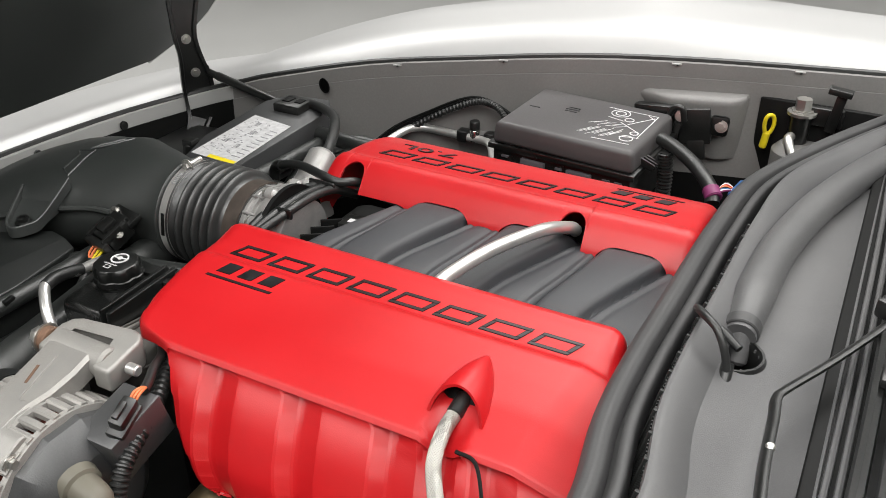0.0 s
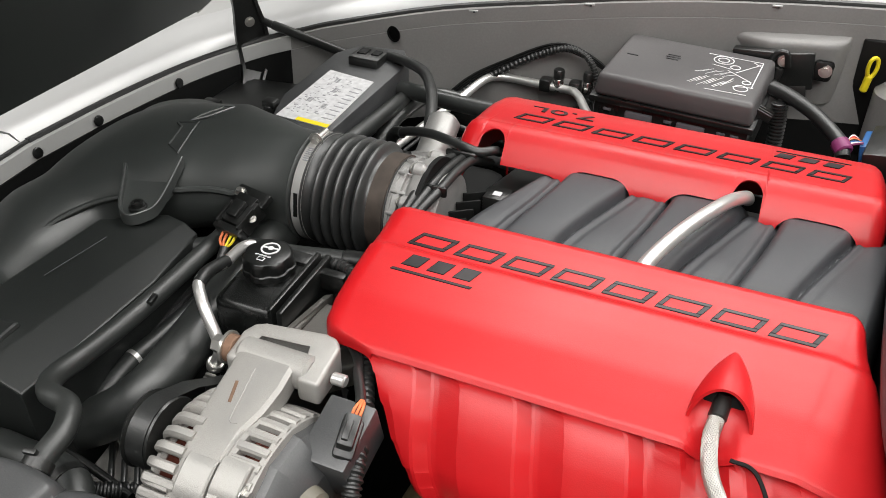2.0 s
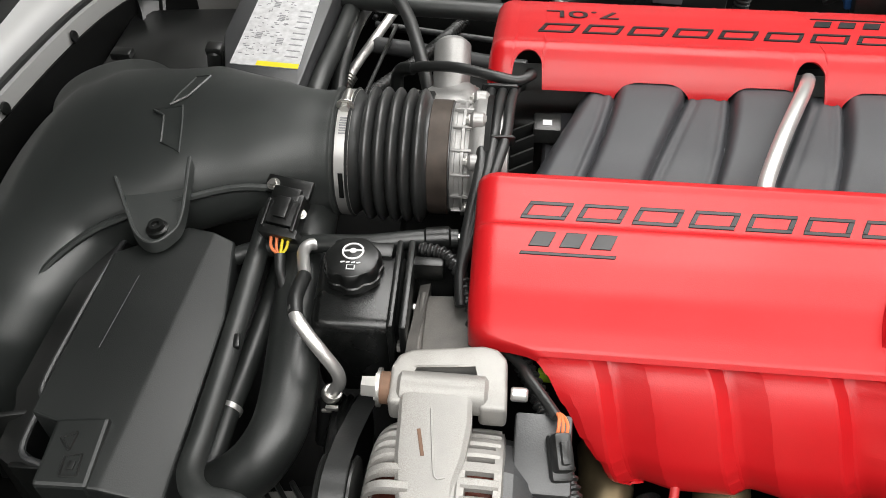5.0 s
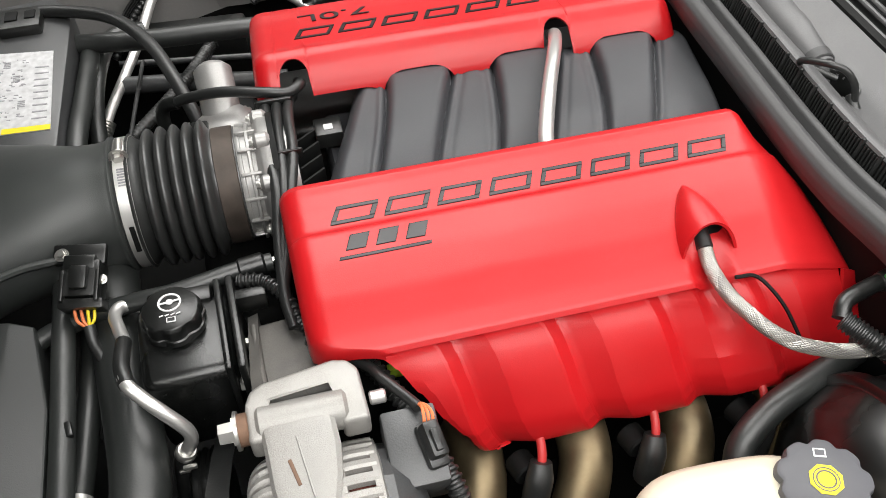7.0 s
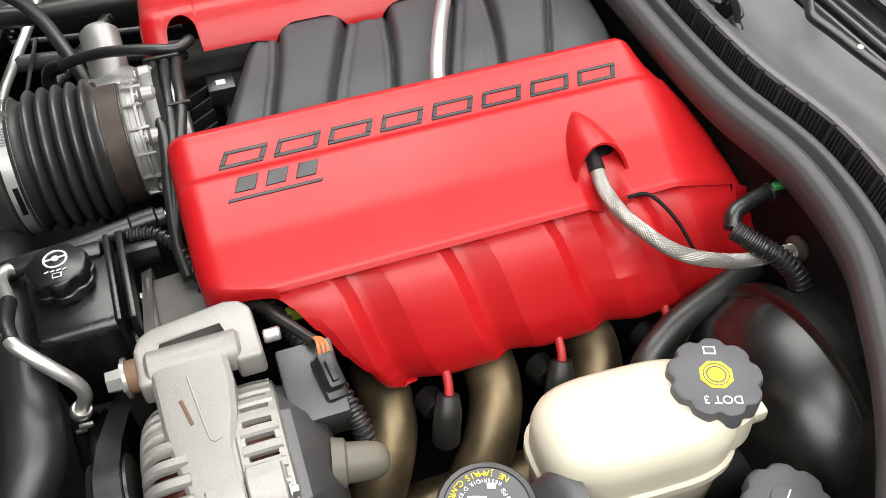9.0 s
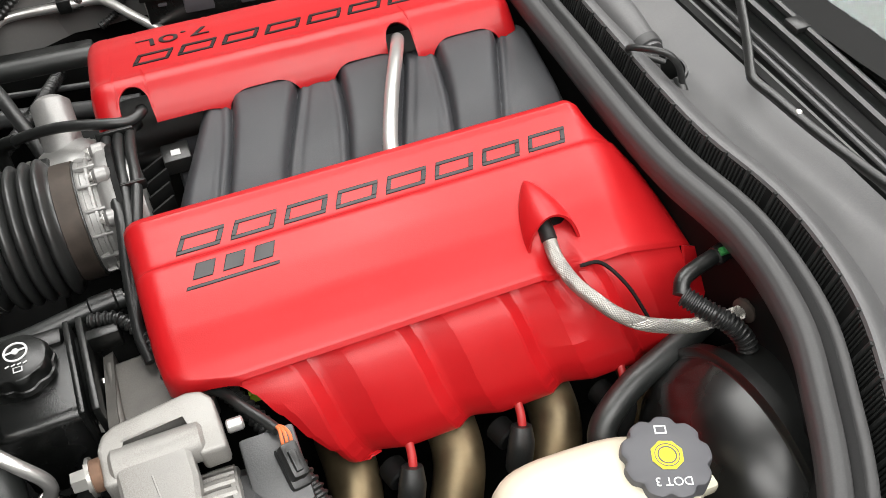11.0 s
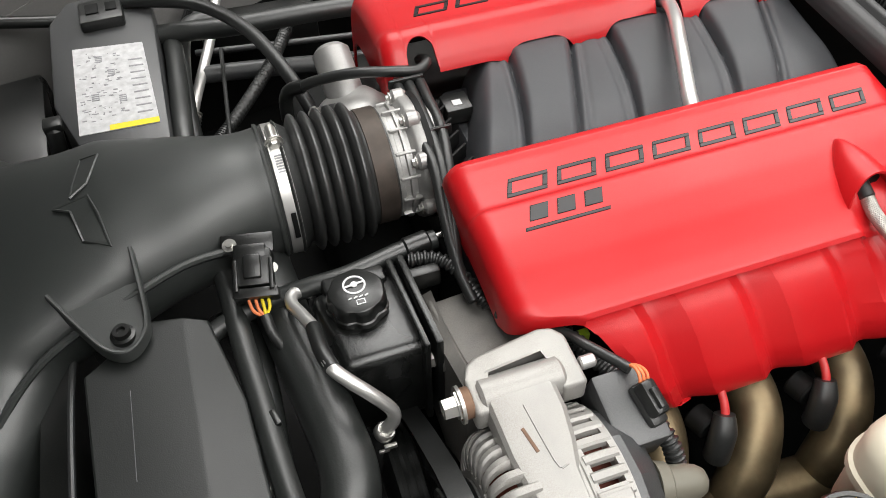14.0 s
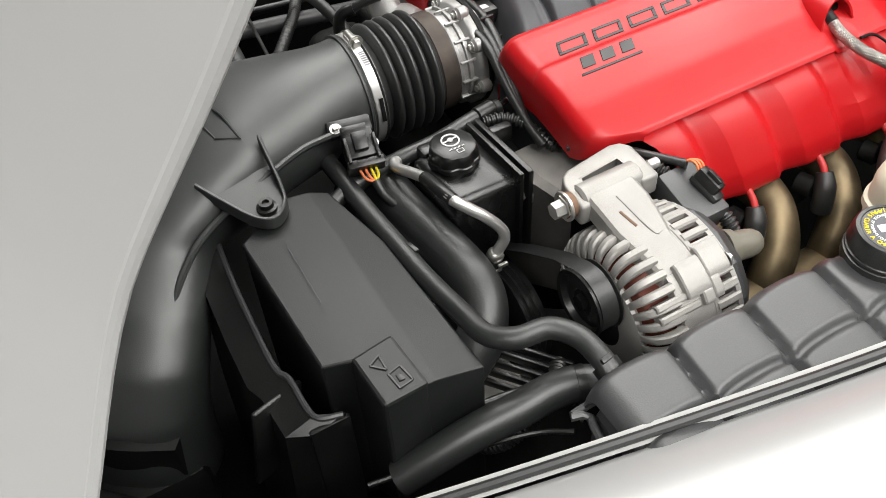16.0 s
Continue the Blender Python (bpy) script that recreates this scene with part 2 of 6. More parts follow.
# ---- the room ----
def room():
    piece("floor", box((0, 0, -0.05), (12, 12, 0.1), 0), "floor", (0, 0, 0), "pale grey smooth showroom floor", "floor", kind="structure")
    piece("ceiling", box((0, 0, 3.65), (12, 12, 0.1), 0), "ceiling", (0, 0, 3.6), "plain pale painted ceiling", "ceiling", kind="structure")
    for name, c, s in (("wall_north", (0, 6.05, 1.8), (12, 0.1, 3.6)), ("wall_south", (0, -6.05, 1.8), (12, 0.1, 3.6)), ("wall_east", (6.05, 0, 1.8), (0.1, 12.2, 3.6)), ("wall_west", (-6.05, 0, 1.8), (0.1, 12.2, 3.6))):
        piece(name, box(c, s, 0), "wall", (c[0], c[1], 0), "plain pale grey painted wall", "wall", kind="structure")
    for x in (-2.4, 0.0, 2.4):
        for y in (-2.0, 1.6):
            lamp = bpy.data.lights.new("ceiling_lamp", "AREA")
            lamp.shape, lamp.size, lamp.size_y, lamp.energy, lamp.color = "RECTANGLE", 1.9, 2.4, LAMP_POWER, (1.0, 0.985, 0.96)
            ob = new("ceiling_lamp", lamp)
            ob.location = (x, y, 3.5)
            light = thing("ceiling_light", (x, y, 3.55), "white rectangular ceiling light panel", "ceiling light", "ceiling lights")
            part("housing", box((x, y, 3.575), (2.0, 2.5, 0.05), 0.01), "white", light)


room()

# ---- car body round the engine bay ----
RAIL = [(-0.90, 0.0, 0.745), (-0.89, 0.15, 0.744), (-0.873, 0.29, 0.742), (-0.848, 0.385, 0.742), (-0.79, 0.452, 0.755), (-0.72, 0.480, 0.770), (-0.654, 0.499, 0.784), (-0.473, 0.554, 0.817), (-0.269, 0.606, 0.841),
        (-0.133, 0.636, 0.856), (0.0, 0.662, 0.866), (0.165, 0.696, 0.871), (0.42, 0.74, 0.875)]


def fender(side, name):
    rail = spline([(x, side * y, z + (0.012 * max(0.0, min(1.0, (x + 0.78) / 0.18)) if side > 0 else 0.0)) for x, y, z in RAIL], 4)
    n = len(rail) - 1
    car = thing(name, (0, side * 0.8, 0), "glossy silver car body panel with raised front wing", "car wing")

    def skin(u, v):
        p = rail[round(u * n)]
        q = rail[min(n, round(u * n) + 1)] - rail[max(0, round(u * n) - 1)]
        out = Vector((-q.y, q.x, 0)).normalized()
        if out.y * side < 0 or (abs(p.y) < 0.1 and out.x > 0):
            out = -out
        swell = curve_at([(-0.9, -0.02), (-0.7, 0.01), (-0.4, 0.05), (0.0, 0.075), (0.3, 0.05), (0.45, 0.04)], p.x)
        d = 0.006 + 0.40 * v
        h = curve_at([(0, -0.012), (0.02, 0.0), (0.1, 0.012 + 0.3 * swell), (0.45, swell), (0.65, swell - 0.02), (0.85, swell - 0.09), (1, swell - 0.25)], v)
        return p + out * d + Vector((0, 0, h))

    part("wing_panel", sheet(n, 14, skin, 0.003), "silver", car)

    def flange(u, v):
        p = rail[round(u * n)]
        q = rail[min(n, round(u * n) + 1)] - rail[max(0, round(u * n) - 1)]
        out = Vector((-q.y, q.x, 0)).normalized()
        if out.y * side < 0 or (abs(p.y) < 0.1 and out.x > 0):
            out = -out
        prof = [(0.004, -0.010), (0.0, -0.004), (-0.004, -0.002), (-0.010, -0.004), (-0.012, -0.022), (-0.012, -0.03)]
        k = min(4, int(v * 5))
        a, b = prof[k], prof[k + 1]
        t = v * 5 - k
        return p + out * mix(a[0], b[0], t) + Vector((0, 0, mix(a[1], b[1], t)))

    part("wing_side", sheet(n, 4, lambda u, v: skin(u, 1.0) + Vector((0, 0, -0.002 - max(0.0, skin(u, 1.0).z - 0.16) * v)), 0.003), "silver", car)
    nose = next(i for i, p in enumerate(rail) if p.x > -0.75)
    part("nose_flange", sheet(nose, 5, lambda u, v: flange(u * nose / n, v), 0.002), "flange", car, "pale grey painted flange")
    part("rail_flange", sheet(n - nose, 5, lambda u, v: flange((nose + u * (n - nose)) / n, v), 0.002), "panel" if side > 0 else "flange", car, "grey painted flange")
    part("rail_seal", tube([p + Vector((0, 0, -0.001)) for p in rail], 0.0058 if side > 0 else 0.0044, 1, 8), "rubber", car, "black rubber sealing strip")

    def inner(u, v):
        p = rail[round(u * n)]
        q = rail[min(n, round(u * n) + 1)] - rail[max(0, round(u * n) - 1)]
        out = Vector((-q.y, q.x, 0)).normalized()
        if out.y * side < 0 or (abs(p.y) < 0.1 and out.x > 0):
            out = -out
        return p - out * (0.013 + 0.012 * v) + Vector((0, 0, -0.028 - 0.165 * v))

    part("inner_panel", sheet(n - nose, 6, lambda u, v: inner((nose + u * (n - nose)) / n, v), 0.003), "panel" if side > 0 else "plastic", car, "dull grey inner wing panel")
    # nose panel is near black to paint the shaded gap below the flange
    part("nose_panel", sheet(nose, 6, lambda u, v: inner(u * nose / n, v), 0.003), "dark", car, "panel behind the nose flange, near black as the gap's shade")
    # added lower sheet, its near-black colour standing in for shade in the bay
    part("lower_shade_panel", sheet(n, 2, lambda u, v: inner(u, 1.0) + Vector((0, 0, -0.25 * v)), 0.003), "dark", car, "lower inner panel, near black as the gap's shade")
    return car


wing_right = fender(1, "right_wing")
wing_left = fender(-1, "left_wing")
# tray colour is near black so the bay floor carries its shade
piece("undertray", box((-0.3, 0, 0.44), (1.6, 1.5, 0.02), 0.002), "dark", (-0.3, 0, 0.43), "tray under the engine bay, near black as painted shade", "undertray", kind="structure")


HOOD_EDGE = [(-0.02, 0.39), (0.028, 0.405), (0.045, 0.435), (0.066, 0.50), (0.098, 0.545), (0.13, 0.566), (0.2, 0.572), (0.27, 0.562), (0.32, 0.555), (0.37, 0.548), (0.406, 0.541), (0.47, 0.558), (0.557, 0.588), (0.631, 0.606), (0.767, 0.636), (0.9, 0.662), (1.065, 0.696), (1.2, 0.72)]


def hood():
    hinge, th = Vector((-0.90, 0, 0.78)), radians(64.3)
    h = thing("hood", hinge, "open silver bonnet with dark moulded underside, hinged at the nose", "bonnet")

    def at(r, y, up):
        return hinge + Vector((r * math.cos(th) - up * math.sin(th), y, r * math.sin(th) + up * math.cos(th)))

    def outer(u, v):
        r = 0.03 + 1.1 * u
        half = curve_at(HOOD_EDGE, r)
        s = 2 * v - 1
        bow = 0.03 + 0.075 * (1 - abs(s) ** 2.4) * (0.35 + 0.65 * u) - 0.03 * max(0, abs(s) - 0.8) / 0.2
        return at(r, s * half, bow)

    def inner(u, v):
        r = 0.035 + 1.09 * u
        half = curve_at(HOOD_EDGE, r) - 0.004
        s = 2 * v - 1
        rib = 0.012 * min(1, u * 6) * (1 - abs(s) ** 8) * (0.5 + 0.5 * math.cos(s * 9) * math.cos(u * 7))
        return at(r, s * half, -0.002 + rib + 0.04 * (1 - abs(s) ** 3) * u)

    part("outer_skin", sheet(44, 60, outer, 0.002), "silver", h, "glossy silver painted outer skin")
    part("inner_liner", sheet(44, 40, inner, 0.002), "hoodliner", h, "dark satin inner moulding")
    for s in (1, -1):
        edge = [at(r, s * (curve_at(HOOD_EDGE, r) - 0.001), 0.0) for r in [0.03 + 0.05 * k for k in range(22)]]
        part("edge_seam", tube(edge, 0.0035, 2, 8), "silver", h)
    for r, y in ((0.22, 0.3), (0.22, -0.3), (0.5, 0.42), (0.5, -0.42), (0.35, 0.1)):
        part("liner_plug", lathe(at(r, y, 0.006 + 0.03 * r), at(r, y, -0.1), [(0, 0.016), (0.006, 0.015), (0.007, 0.012)], 20), "hoodliner", h)
    return h


def hood_hinge(s):
    h = HOOD
    line = spline([(-0.812, 0.446, 0.945), (-0.810, 0.438, 0.91), (-0.808, 0.431, 0.865), (-0.806, 0.437, 0.82), (-0.805, 0.442, 0.785), (-0.804, 0.443, 0.745), (-0.798, 0.432, 0.71), (-0.79, 0.405, 0.685)], 5)
    rings = []
    for i, p in enumerate(line):
        t = i / (len(line) - 1)
        w = 0.0215 + 0.009 * math.cos(t * 1.5 * math.pi) ** 2
        d = Vector((0.55, 0.83 * s, 0)).normalized()
        nrm = Vector((0.83, -0.55 * s, 0))
        q = Vector((p.x, p.y * s, p.z))
        rings.append([q - d * w, q - d * w + nrm * 0.010, q - d * (w - 0.006) + nrm * 0.010, q - d * (w - 0.008) + nrm * 0.003, q + d * (w - 0.008) + nrm * 0.003, q + d * (w - 0.006) + nrm * 0.010, q + d * w + nrm * 0.010, q + d * w])
    arm = part("hinge_arm", loft(rings), "plastic", h, "black pressed steel hinge arm", angle=25)
    for x, y, z in ((-0.806, 0.441, 0.79), (-0.808, 0.431, 0.857)):
        part("bolt", hexbolt((x + 0.004, s * y, z), (0.83, -0.55 * s, 0), 0.0055, 0.006), "steel", arm)
    part("hinge_foot", box((-0.74, s * 0.39, 0.672), (0.13, 0.06, 0.012), 0.003, (0, 0, 20 * s)), "plastic", h)
    strut = thing("gas_strut", (-0.70, s * 0.455, 0.75), "black gas strut holding up the bonnet", "gas strut", "gas struts")
    part("cylinder", rod((-0.768, s * 0.461, 0.783), (-0.585, s * 0.450, 0.752), 0.0082, 0.003, 18), "plastic", strut)
    part("socket", join(rod((-0.803, s * 0.464, 0.789), (-0.760, s * 0.460, 0.7815), 0.0068, 0.002, 14), lathe((-0.805, s * 0.456, 0.789), (-0.805, s * 0.479, 0.789), [(0, 0.007), (0.004, 0.01), (0.016, 0.01), (0.02, 0.007)], 16)), "plastic", strut)


HOOD = hood()
hood_hinge(1)


# ---- engine covers ----
NEAR_TOP = [(-0.098, 0.832), (-0.0985, 0.856), (-0.104, 0.8645), (-0.112, 0.867), (-0.120, 0.8645), (-0.140, 0.8605), (-0.165, 0.859), (-0.168, 0.861), (-0.20, 0.856), (-0.235, 0.8475), (-0.265, 0.8365), (-0.282, 0.829), (-0.2856, 0.8252)]
NEAR_LOW = [(-0.2832, 0.8238), (-0.2872, 0.8178), (-0.300, 0.807), (-0.315, 0.79), (-0.329, 0.768), (-0.337, 0.752), (-0.340, 0.738), (-0.3405, 0.726), (-0.3385, 0.717), (-0.333, 0.712)]


def along(profile, v):
    k = min(len(profile) - 2, int(v * (len(profile) - 1)))
    t = v * (len(profile) - 1) - k
    return mix(profile[k][0], profile[k + 1][0], t), mix(profile[k][1], profile[k + 1][1], t)


def end_roll(u, x0, x1, r=0.016, skirt=0.028):
    """u from -1 to 2: the top run is 0..1, the ends roll down over radius r and end in a skirt."""
    if u < 0:
        a = min(1, -u * 2) * math.pi / 2
        return x0 + r - r * math.sin(a), -r * (1 - math.cos(a)) - max(0, -u * 2 - 1) * skirt
    if u > 1:
        a = min(1, (u - 1) * 2) * math.pi / 2
        return x1 - r + r * math.sin(a), -r * (1 - math.cos(a)) - max(0, (u - 1) * 2 - 1) * skirt
    return mix(x0 + r, x1 - r, u), 0


USTEPS = [-1, -0.75, -0.5, -0.375, -0.25, -0.125] + [k / 130 for k in range(131)] + [1.125, 1.25, 1.375, 1.5, 1.75, 2]


def near_z(x, y):
    pts = sorted(NEAR_TOP[2:])
    z = curve_at(pts, y)
    return z - rear_fall(x, y)


def rear_fall(x, y):
    line = mix(0.208, 0.185, min(1, max(0, (-0.12 - y) / 0.13)))
    return max(0, x - line) * 0.28


GROOVES = (-0.127, -0.032, 0.065, 0.159)
SCOOP_X = 0.1185
NEAR_CURVE = spline([(y, z, 0) for y, z in NEAR_LOW], 8)


def scoop(x, d):
    """The hollow that the braided hose leaves through: 1 in its middle, 0 outside; d from 0 to 1 along it."""
    w = max(0.0, 1 - ((x - SCOOP_X) / 0.0215) ** 2)
    return w * max(0.0, 1 - d) ** 0.6 * min(1.0, w * 2.2)


def smooth_low(v):
    p = NEAR_CURVE[min(len(NEAR_CURVE) - 1, round(v * (len(NEAR_CURVE) - 1)))]
    return p.x, p.y


def near_cover():
    c = thing("engine_cover", (0, -0.25, 0.75), "bright red moulded engine cover with dark inlaid bars and hose cowl", "engine cover", "engine covers")

    def x0(y):
        return curve_at([(-0.29, -0.180), (-0.2856, -0.183), (-0.283, -0.190), (-0.280, -0.200), (-0.277, -0.216), (-0.274, -0.230), (-0.262, -0.243), (-0.24, -0.246), (-0.09, -0.248)], y)

    def x1(y):
        return curve_at([(-0.36, 0.252), (-0.285, 0.262), (-0.2, 0.246), (-0.14, 0.228), (-0.09, 0.219)], y)

    def top(u, v):
        y, z = along(NEAR_TOP, v)
        x, dz = end_roll(USTEPS[round(u * (len(USTEPS) - 1))], x0(y), x1(y), curve_at([(-0.2856, 0.004), (-0.278, 0.007), (-0.268, 0.014), (-0.255, 0.02)], y) if u < 0.5 else 0.014, curve_at([(-0.2865, 0.004), (-0.277, 0.007), (-0.265, 0.018), (-0.24, 0.036)], y) if u < 0.5 else 0.022)
        dip = 0.011 * scoop(x, 0.0) * min(1.0, max(0.0, (-0.250 - y) / 0.026))
        return Vector((x, y + 0.3 * dip, z + dz - rear_fall(x, y) - dip))

    part("top_shell", sheet(len(USTEPS) - 1, 60, top, 0.0016), "red", c, angle=50)

    # columns of the side panel: (start, place along it, depth of the groove)
    cols = [(-2.0, None, 0.0), (-1.0, None, 0.0), (0.0, None, 0.0), (0.35, None, 0.0), (0.7, None, 0.0)]
    for k in GROOVES:
        if k > GROOVES[0]:
            cols += [(None, mix(last, k - 0.014, q / 7), 0.0) for q in range(1, 7)]
        cols += [(None, k + d, h) for d, h in ((-0.0175, 0.0), (-0.0145, 0.08), (-0.0035, 0.92), (-0.0005, 1.0), (0.0025, 1.0), (0.006, 0.93), (0.0275, 0.06), (0.032, 0.0))]
        last = k + 0.032
    cols += [(None, mix(last, 0.246, q / 8), 0.0) for q in range(1, 9)]

    def low(u, v):
        f, x, depth = cols[round(u * (len(cols) - 1))]
        y, z = smooth_low(v)
        lean = 0.045 * v
        back = 0.005 * max(0.0, -(f or 0.0))
        f = f if f is None else max(0.0, f)
        start = curve_at([(0, -0.198), (0.10, -0.187), (0.156, -0.179), (0.27, -0.166), (0.38, -0.150), (0.5, -0.134), (0.6, -0.123), (0.75, -0.115), (0.83, -0.109), (0.9, -0.099), (1, -0.083)], v)
        x = mix(start, max(start + 0.0004, GROOVES[0] - 0.0175 + lean), f) if x is None else max(x + lean * min(1.0, (0.246 - x) / 0.05), start + 0.0005)
        dent = 0.0092 * depth
        roll = 0.0025 * max(0.0, 1 - (x - start) / 0.010) ** 2 + back
        deep = 0.013 * scoop(x, v / 0.42)
        z -= rear_fall(x, y) * (1 - v)
        return Vector((x, y + dent + roll + deep, z - dent * 0.35 - roll * 0.2 - deep * 0.5 + (0.005 * depth if v > 0.9 else 0)))

    part("side_panel", sheet(len(cols) - 1, 40, low, 0.003), "red", c, angle=12)
    part("rear_corner", loft([[Vector((x, y + 0.004 * k, z - 0.003 * k)) for x, y, z in ((0.246, -0.290, 0.812), (0.268, -0.288, 0.800), (0.272, -0.305, 0.775), (0.252, -0.334, 0.735), (0.240, -0.338, 0.735))] for k in (0, 1)]), "red", c)
    bullet = []
    for i in range(25):
        t = i / 24
        y = mix(-0.192, -0.264, t)
        w = 0.0275 * math.sin(min(1, t * 1.02 + 0.01) * math.pi / 2) ** 0.75
        hh = 0.033 * t ** 0.62
        zc = mix(0.858, 0.836, t)
        bullet.append([Vector((0.1205 + w * math.cos(a), y + 0.012 * t * math.sin(a), zc - 0.008 + (hh + 0.008) * math.sin(a))) for a in (math.pi * k / 28 for k in range(29))])
    bm = loft(bullet, cap=False, closed=False)
    thicken(bm, 0.0028)
    part("hose_cowl", bm, "red", c)
    # near-black block fills the cowl mouth in place of its shade
    part("hose_mouth_shade", box((0.1205, -0.240, 0.838), (0.046, 0.012, 0.030), 0.008, (-25, 0, 0)), "dark", c)
    return c


def slab(c, corners, zf, mat="letter", lift=0.0006, deep=0.0012):
    """A thin inlay whose corners (x, y) lie on the surface zf."""
    bm = bmesh.new()
    n = 6
    (ax, ay), (bx, by), (cx, cy), (dx, dy) = corners
    up, dn = [], []
    for i in range(n + 1):
        t = i / n
        row = []
        for x, y in ((mix(ax, bx, t), mix(ay, by, t)), (mix(dx, cx, t), mix(dy, cy, t))):
            row.append((x, y, zf(x, y)))
        up.append([bm.verts.new((x, y, z + lift)) for x, y, z in row])
        dn.append([bm.verts.new((x, y, z - deep)) for x, y, z in row])
    for i in range(n):
        bm.faces.new((up[i][0], up[i + 1][0], up[i + 1][1], up[i][1]))
        bm.faces.new((dn[i][1], dn[i + 1][1], dn[i + 1][0], dn[i][0]))
        bm.faces.new((up[i][0], dn[i][0], dn[i + 1][0], up[i + 1][0]))
        bm.faces.new((up[i][1], up[i + 1][1], dn[i + 1][1], dn[i][1]))
    for i in (0, n):
        bm.faces.new((up[i][0], up[i][1], dn[i][1], dn[i][0]))
    part("inlay", bm, mat, c)


def inlays(c, zf, s):
    """The maker's word mark as plain slanted bars; s mirrors it for the other bank."""
    def q(x, y):
        return (x * s + (-0.008 if s < 0 else 0), (y + 0.0 if s > 0 else -y))

    def bar(pts):
        # larger near-black slab paints the shade of a recess round each bar
        slab(c, [q(*p) for p in pts], zf, "dark", 0.0004, 0.0012)
        (ax, ay), (bx, by), (cx, cy), (dx, dy) = pts
        slab(c, [q(ax + 0.0008, ay - 0.0009), q(bx - 0.0004, by - 0.0009), q(cx - 0.0004, cy + 0.0003), q(dx + 0.0008, dy + 0.0003)], zf, "letter", 0.0008, 0.0002)

    for k in range(8):
        x = -0.205 + k * 0.0497
        bar([(x + 0.0085, -0.1372), (x + 0.048, -0.1372), (x + 0.0468, -0.1412), (x + 0.0065, -0.1412)])
        bar([(x + 0.0065, -0.1412), (x + 0.0112, -0.1412), (x + 0.0056, -0.1540), (x + 0.0008, -0.1540)])
        bar([(x + 0.0415, -0.1412), (x + 0.0468, -0.1412), (x + 0.0412, -0.1540), (x + 0.0360, -0.1540)])
        bar([(x + 0.0008, -0.1540), (x + 0.0412, -0.1540), (x + 0.0392, -0.1585), (x - 0.0005, -0.1585)])
    for k in range(3):
        x = -0.198 + k * 0.027
        bar([(x + 0.0075, -0.1745), (x + 0.0255, -0.1745), (x + 0.0190, -0.1905), (x + 0.001, -0.1905)])
    bar([(-0.203, -0.1962), (-0.120, -0.1962), (-0.1215, -0.1996), (-0.2045, -0.1996)])


def lettering(text, size, m, mat, parent, name="lettering"):
    curve = bpy.data.curves.new("text", "FONT")
    curve.body, curve.size, curve.extrude, curve.align_x, curve.align_y = text, size, 0.0004, "CENTER", "CENTER"
    ob = bpy.data.objects.new("text", curve)
    me = bpy.data.meshes.new_from_object(ob)
    bpy.data.objects.remove(ob)
    bm = bmesh.new()
    bm.from_mesh(me)
    bpy.data.meshes.remove(me)
    bmesh.ops.transform(bm, matrix=m, verts=bm.verts)
    return part(name, bm, mat, parent)


cover_near = near_cover()
inlays(cover_near, near_z, 1)

FAR = [(0.066, 0.826), (0.071, 0.836), (0.080, 0.847), (0.092, 0.858), (0.104, 0.8655), (0.114, 0.867), (0.124, 0.8645), (0.14, 0.8635), (0.165, 0.8615), (0.19, 0.858), (0.215, 0.852), (0.235, 0.844), (0.252, 0.825), (0.258, 0.79), (0.26, 0.76)]


def far_cover():
    c = thing("engine_cover", (0, 0.2, 0.75), "bright red moulded engine cover with scalloped inner edge", "engine cover", "engine covers")

    def lift(x):
        s = 0
        for a, b, h in ((-0.106, -0.036, 0.12), (0.014, 0.086, 0.12), (0.135, 0.208, 0.12), (-0.30, -0.120, 0.055), (-0.219, -0.197, 0.27), (0.084, 0.106, 0.27)):
            if a - 0.006 < x < b + 0.006:
                e = min(x - (a - 0.006), b + 0.006 - x) / (0.026 if h < 0.2 else 0.016)
                arch = math.sqrt(max(0, 1 - (1 - min(1, e)) ** 2))
                s = max(s, h * (arch if h < 0.2 else 0.5 + 0.5 * arch))
        return s

    us = [-1, -0.75, -0.5, -0.375, -0.25, -0.125] + [k / 220 for k in range(221)] + [1.125, 1.25, 1.375, 1.5, 1.75, 2]

    def top(u, v):
        uu = us[round(u * (len(us) - 1))]
        x, dz = end_roll(uu, -0.252, 0.240, 0.018, 0.05)
        s = lift(x)
        y, z = along(FAR, s + (1 - s) * v)
        return Vector((x - 0.006 * (x / 0.24) * (y - 0.07) / 0.19, y, z + dz))

    part("top_shell", sheet(len(us) - 1, 44, top, 0.003), "red", c, angle=50)
    return c


cover_far = far_cover()


def far_z(x, y):
    return curve_at(FAR[4:], y)


inlays(cover_far, far_z, -1)
lettering("7.0L", 0.028, pose(-0.147, 0.184, far_z(0, 0.184) + 0.0006, 10, 0, 180) @ Matrix.Diagonal((1.8, 1, 1, 1)), "letter", cover_far)


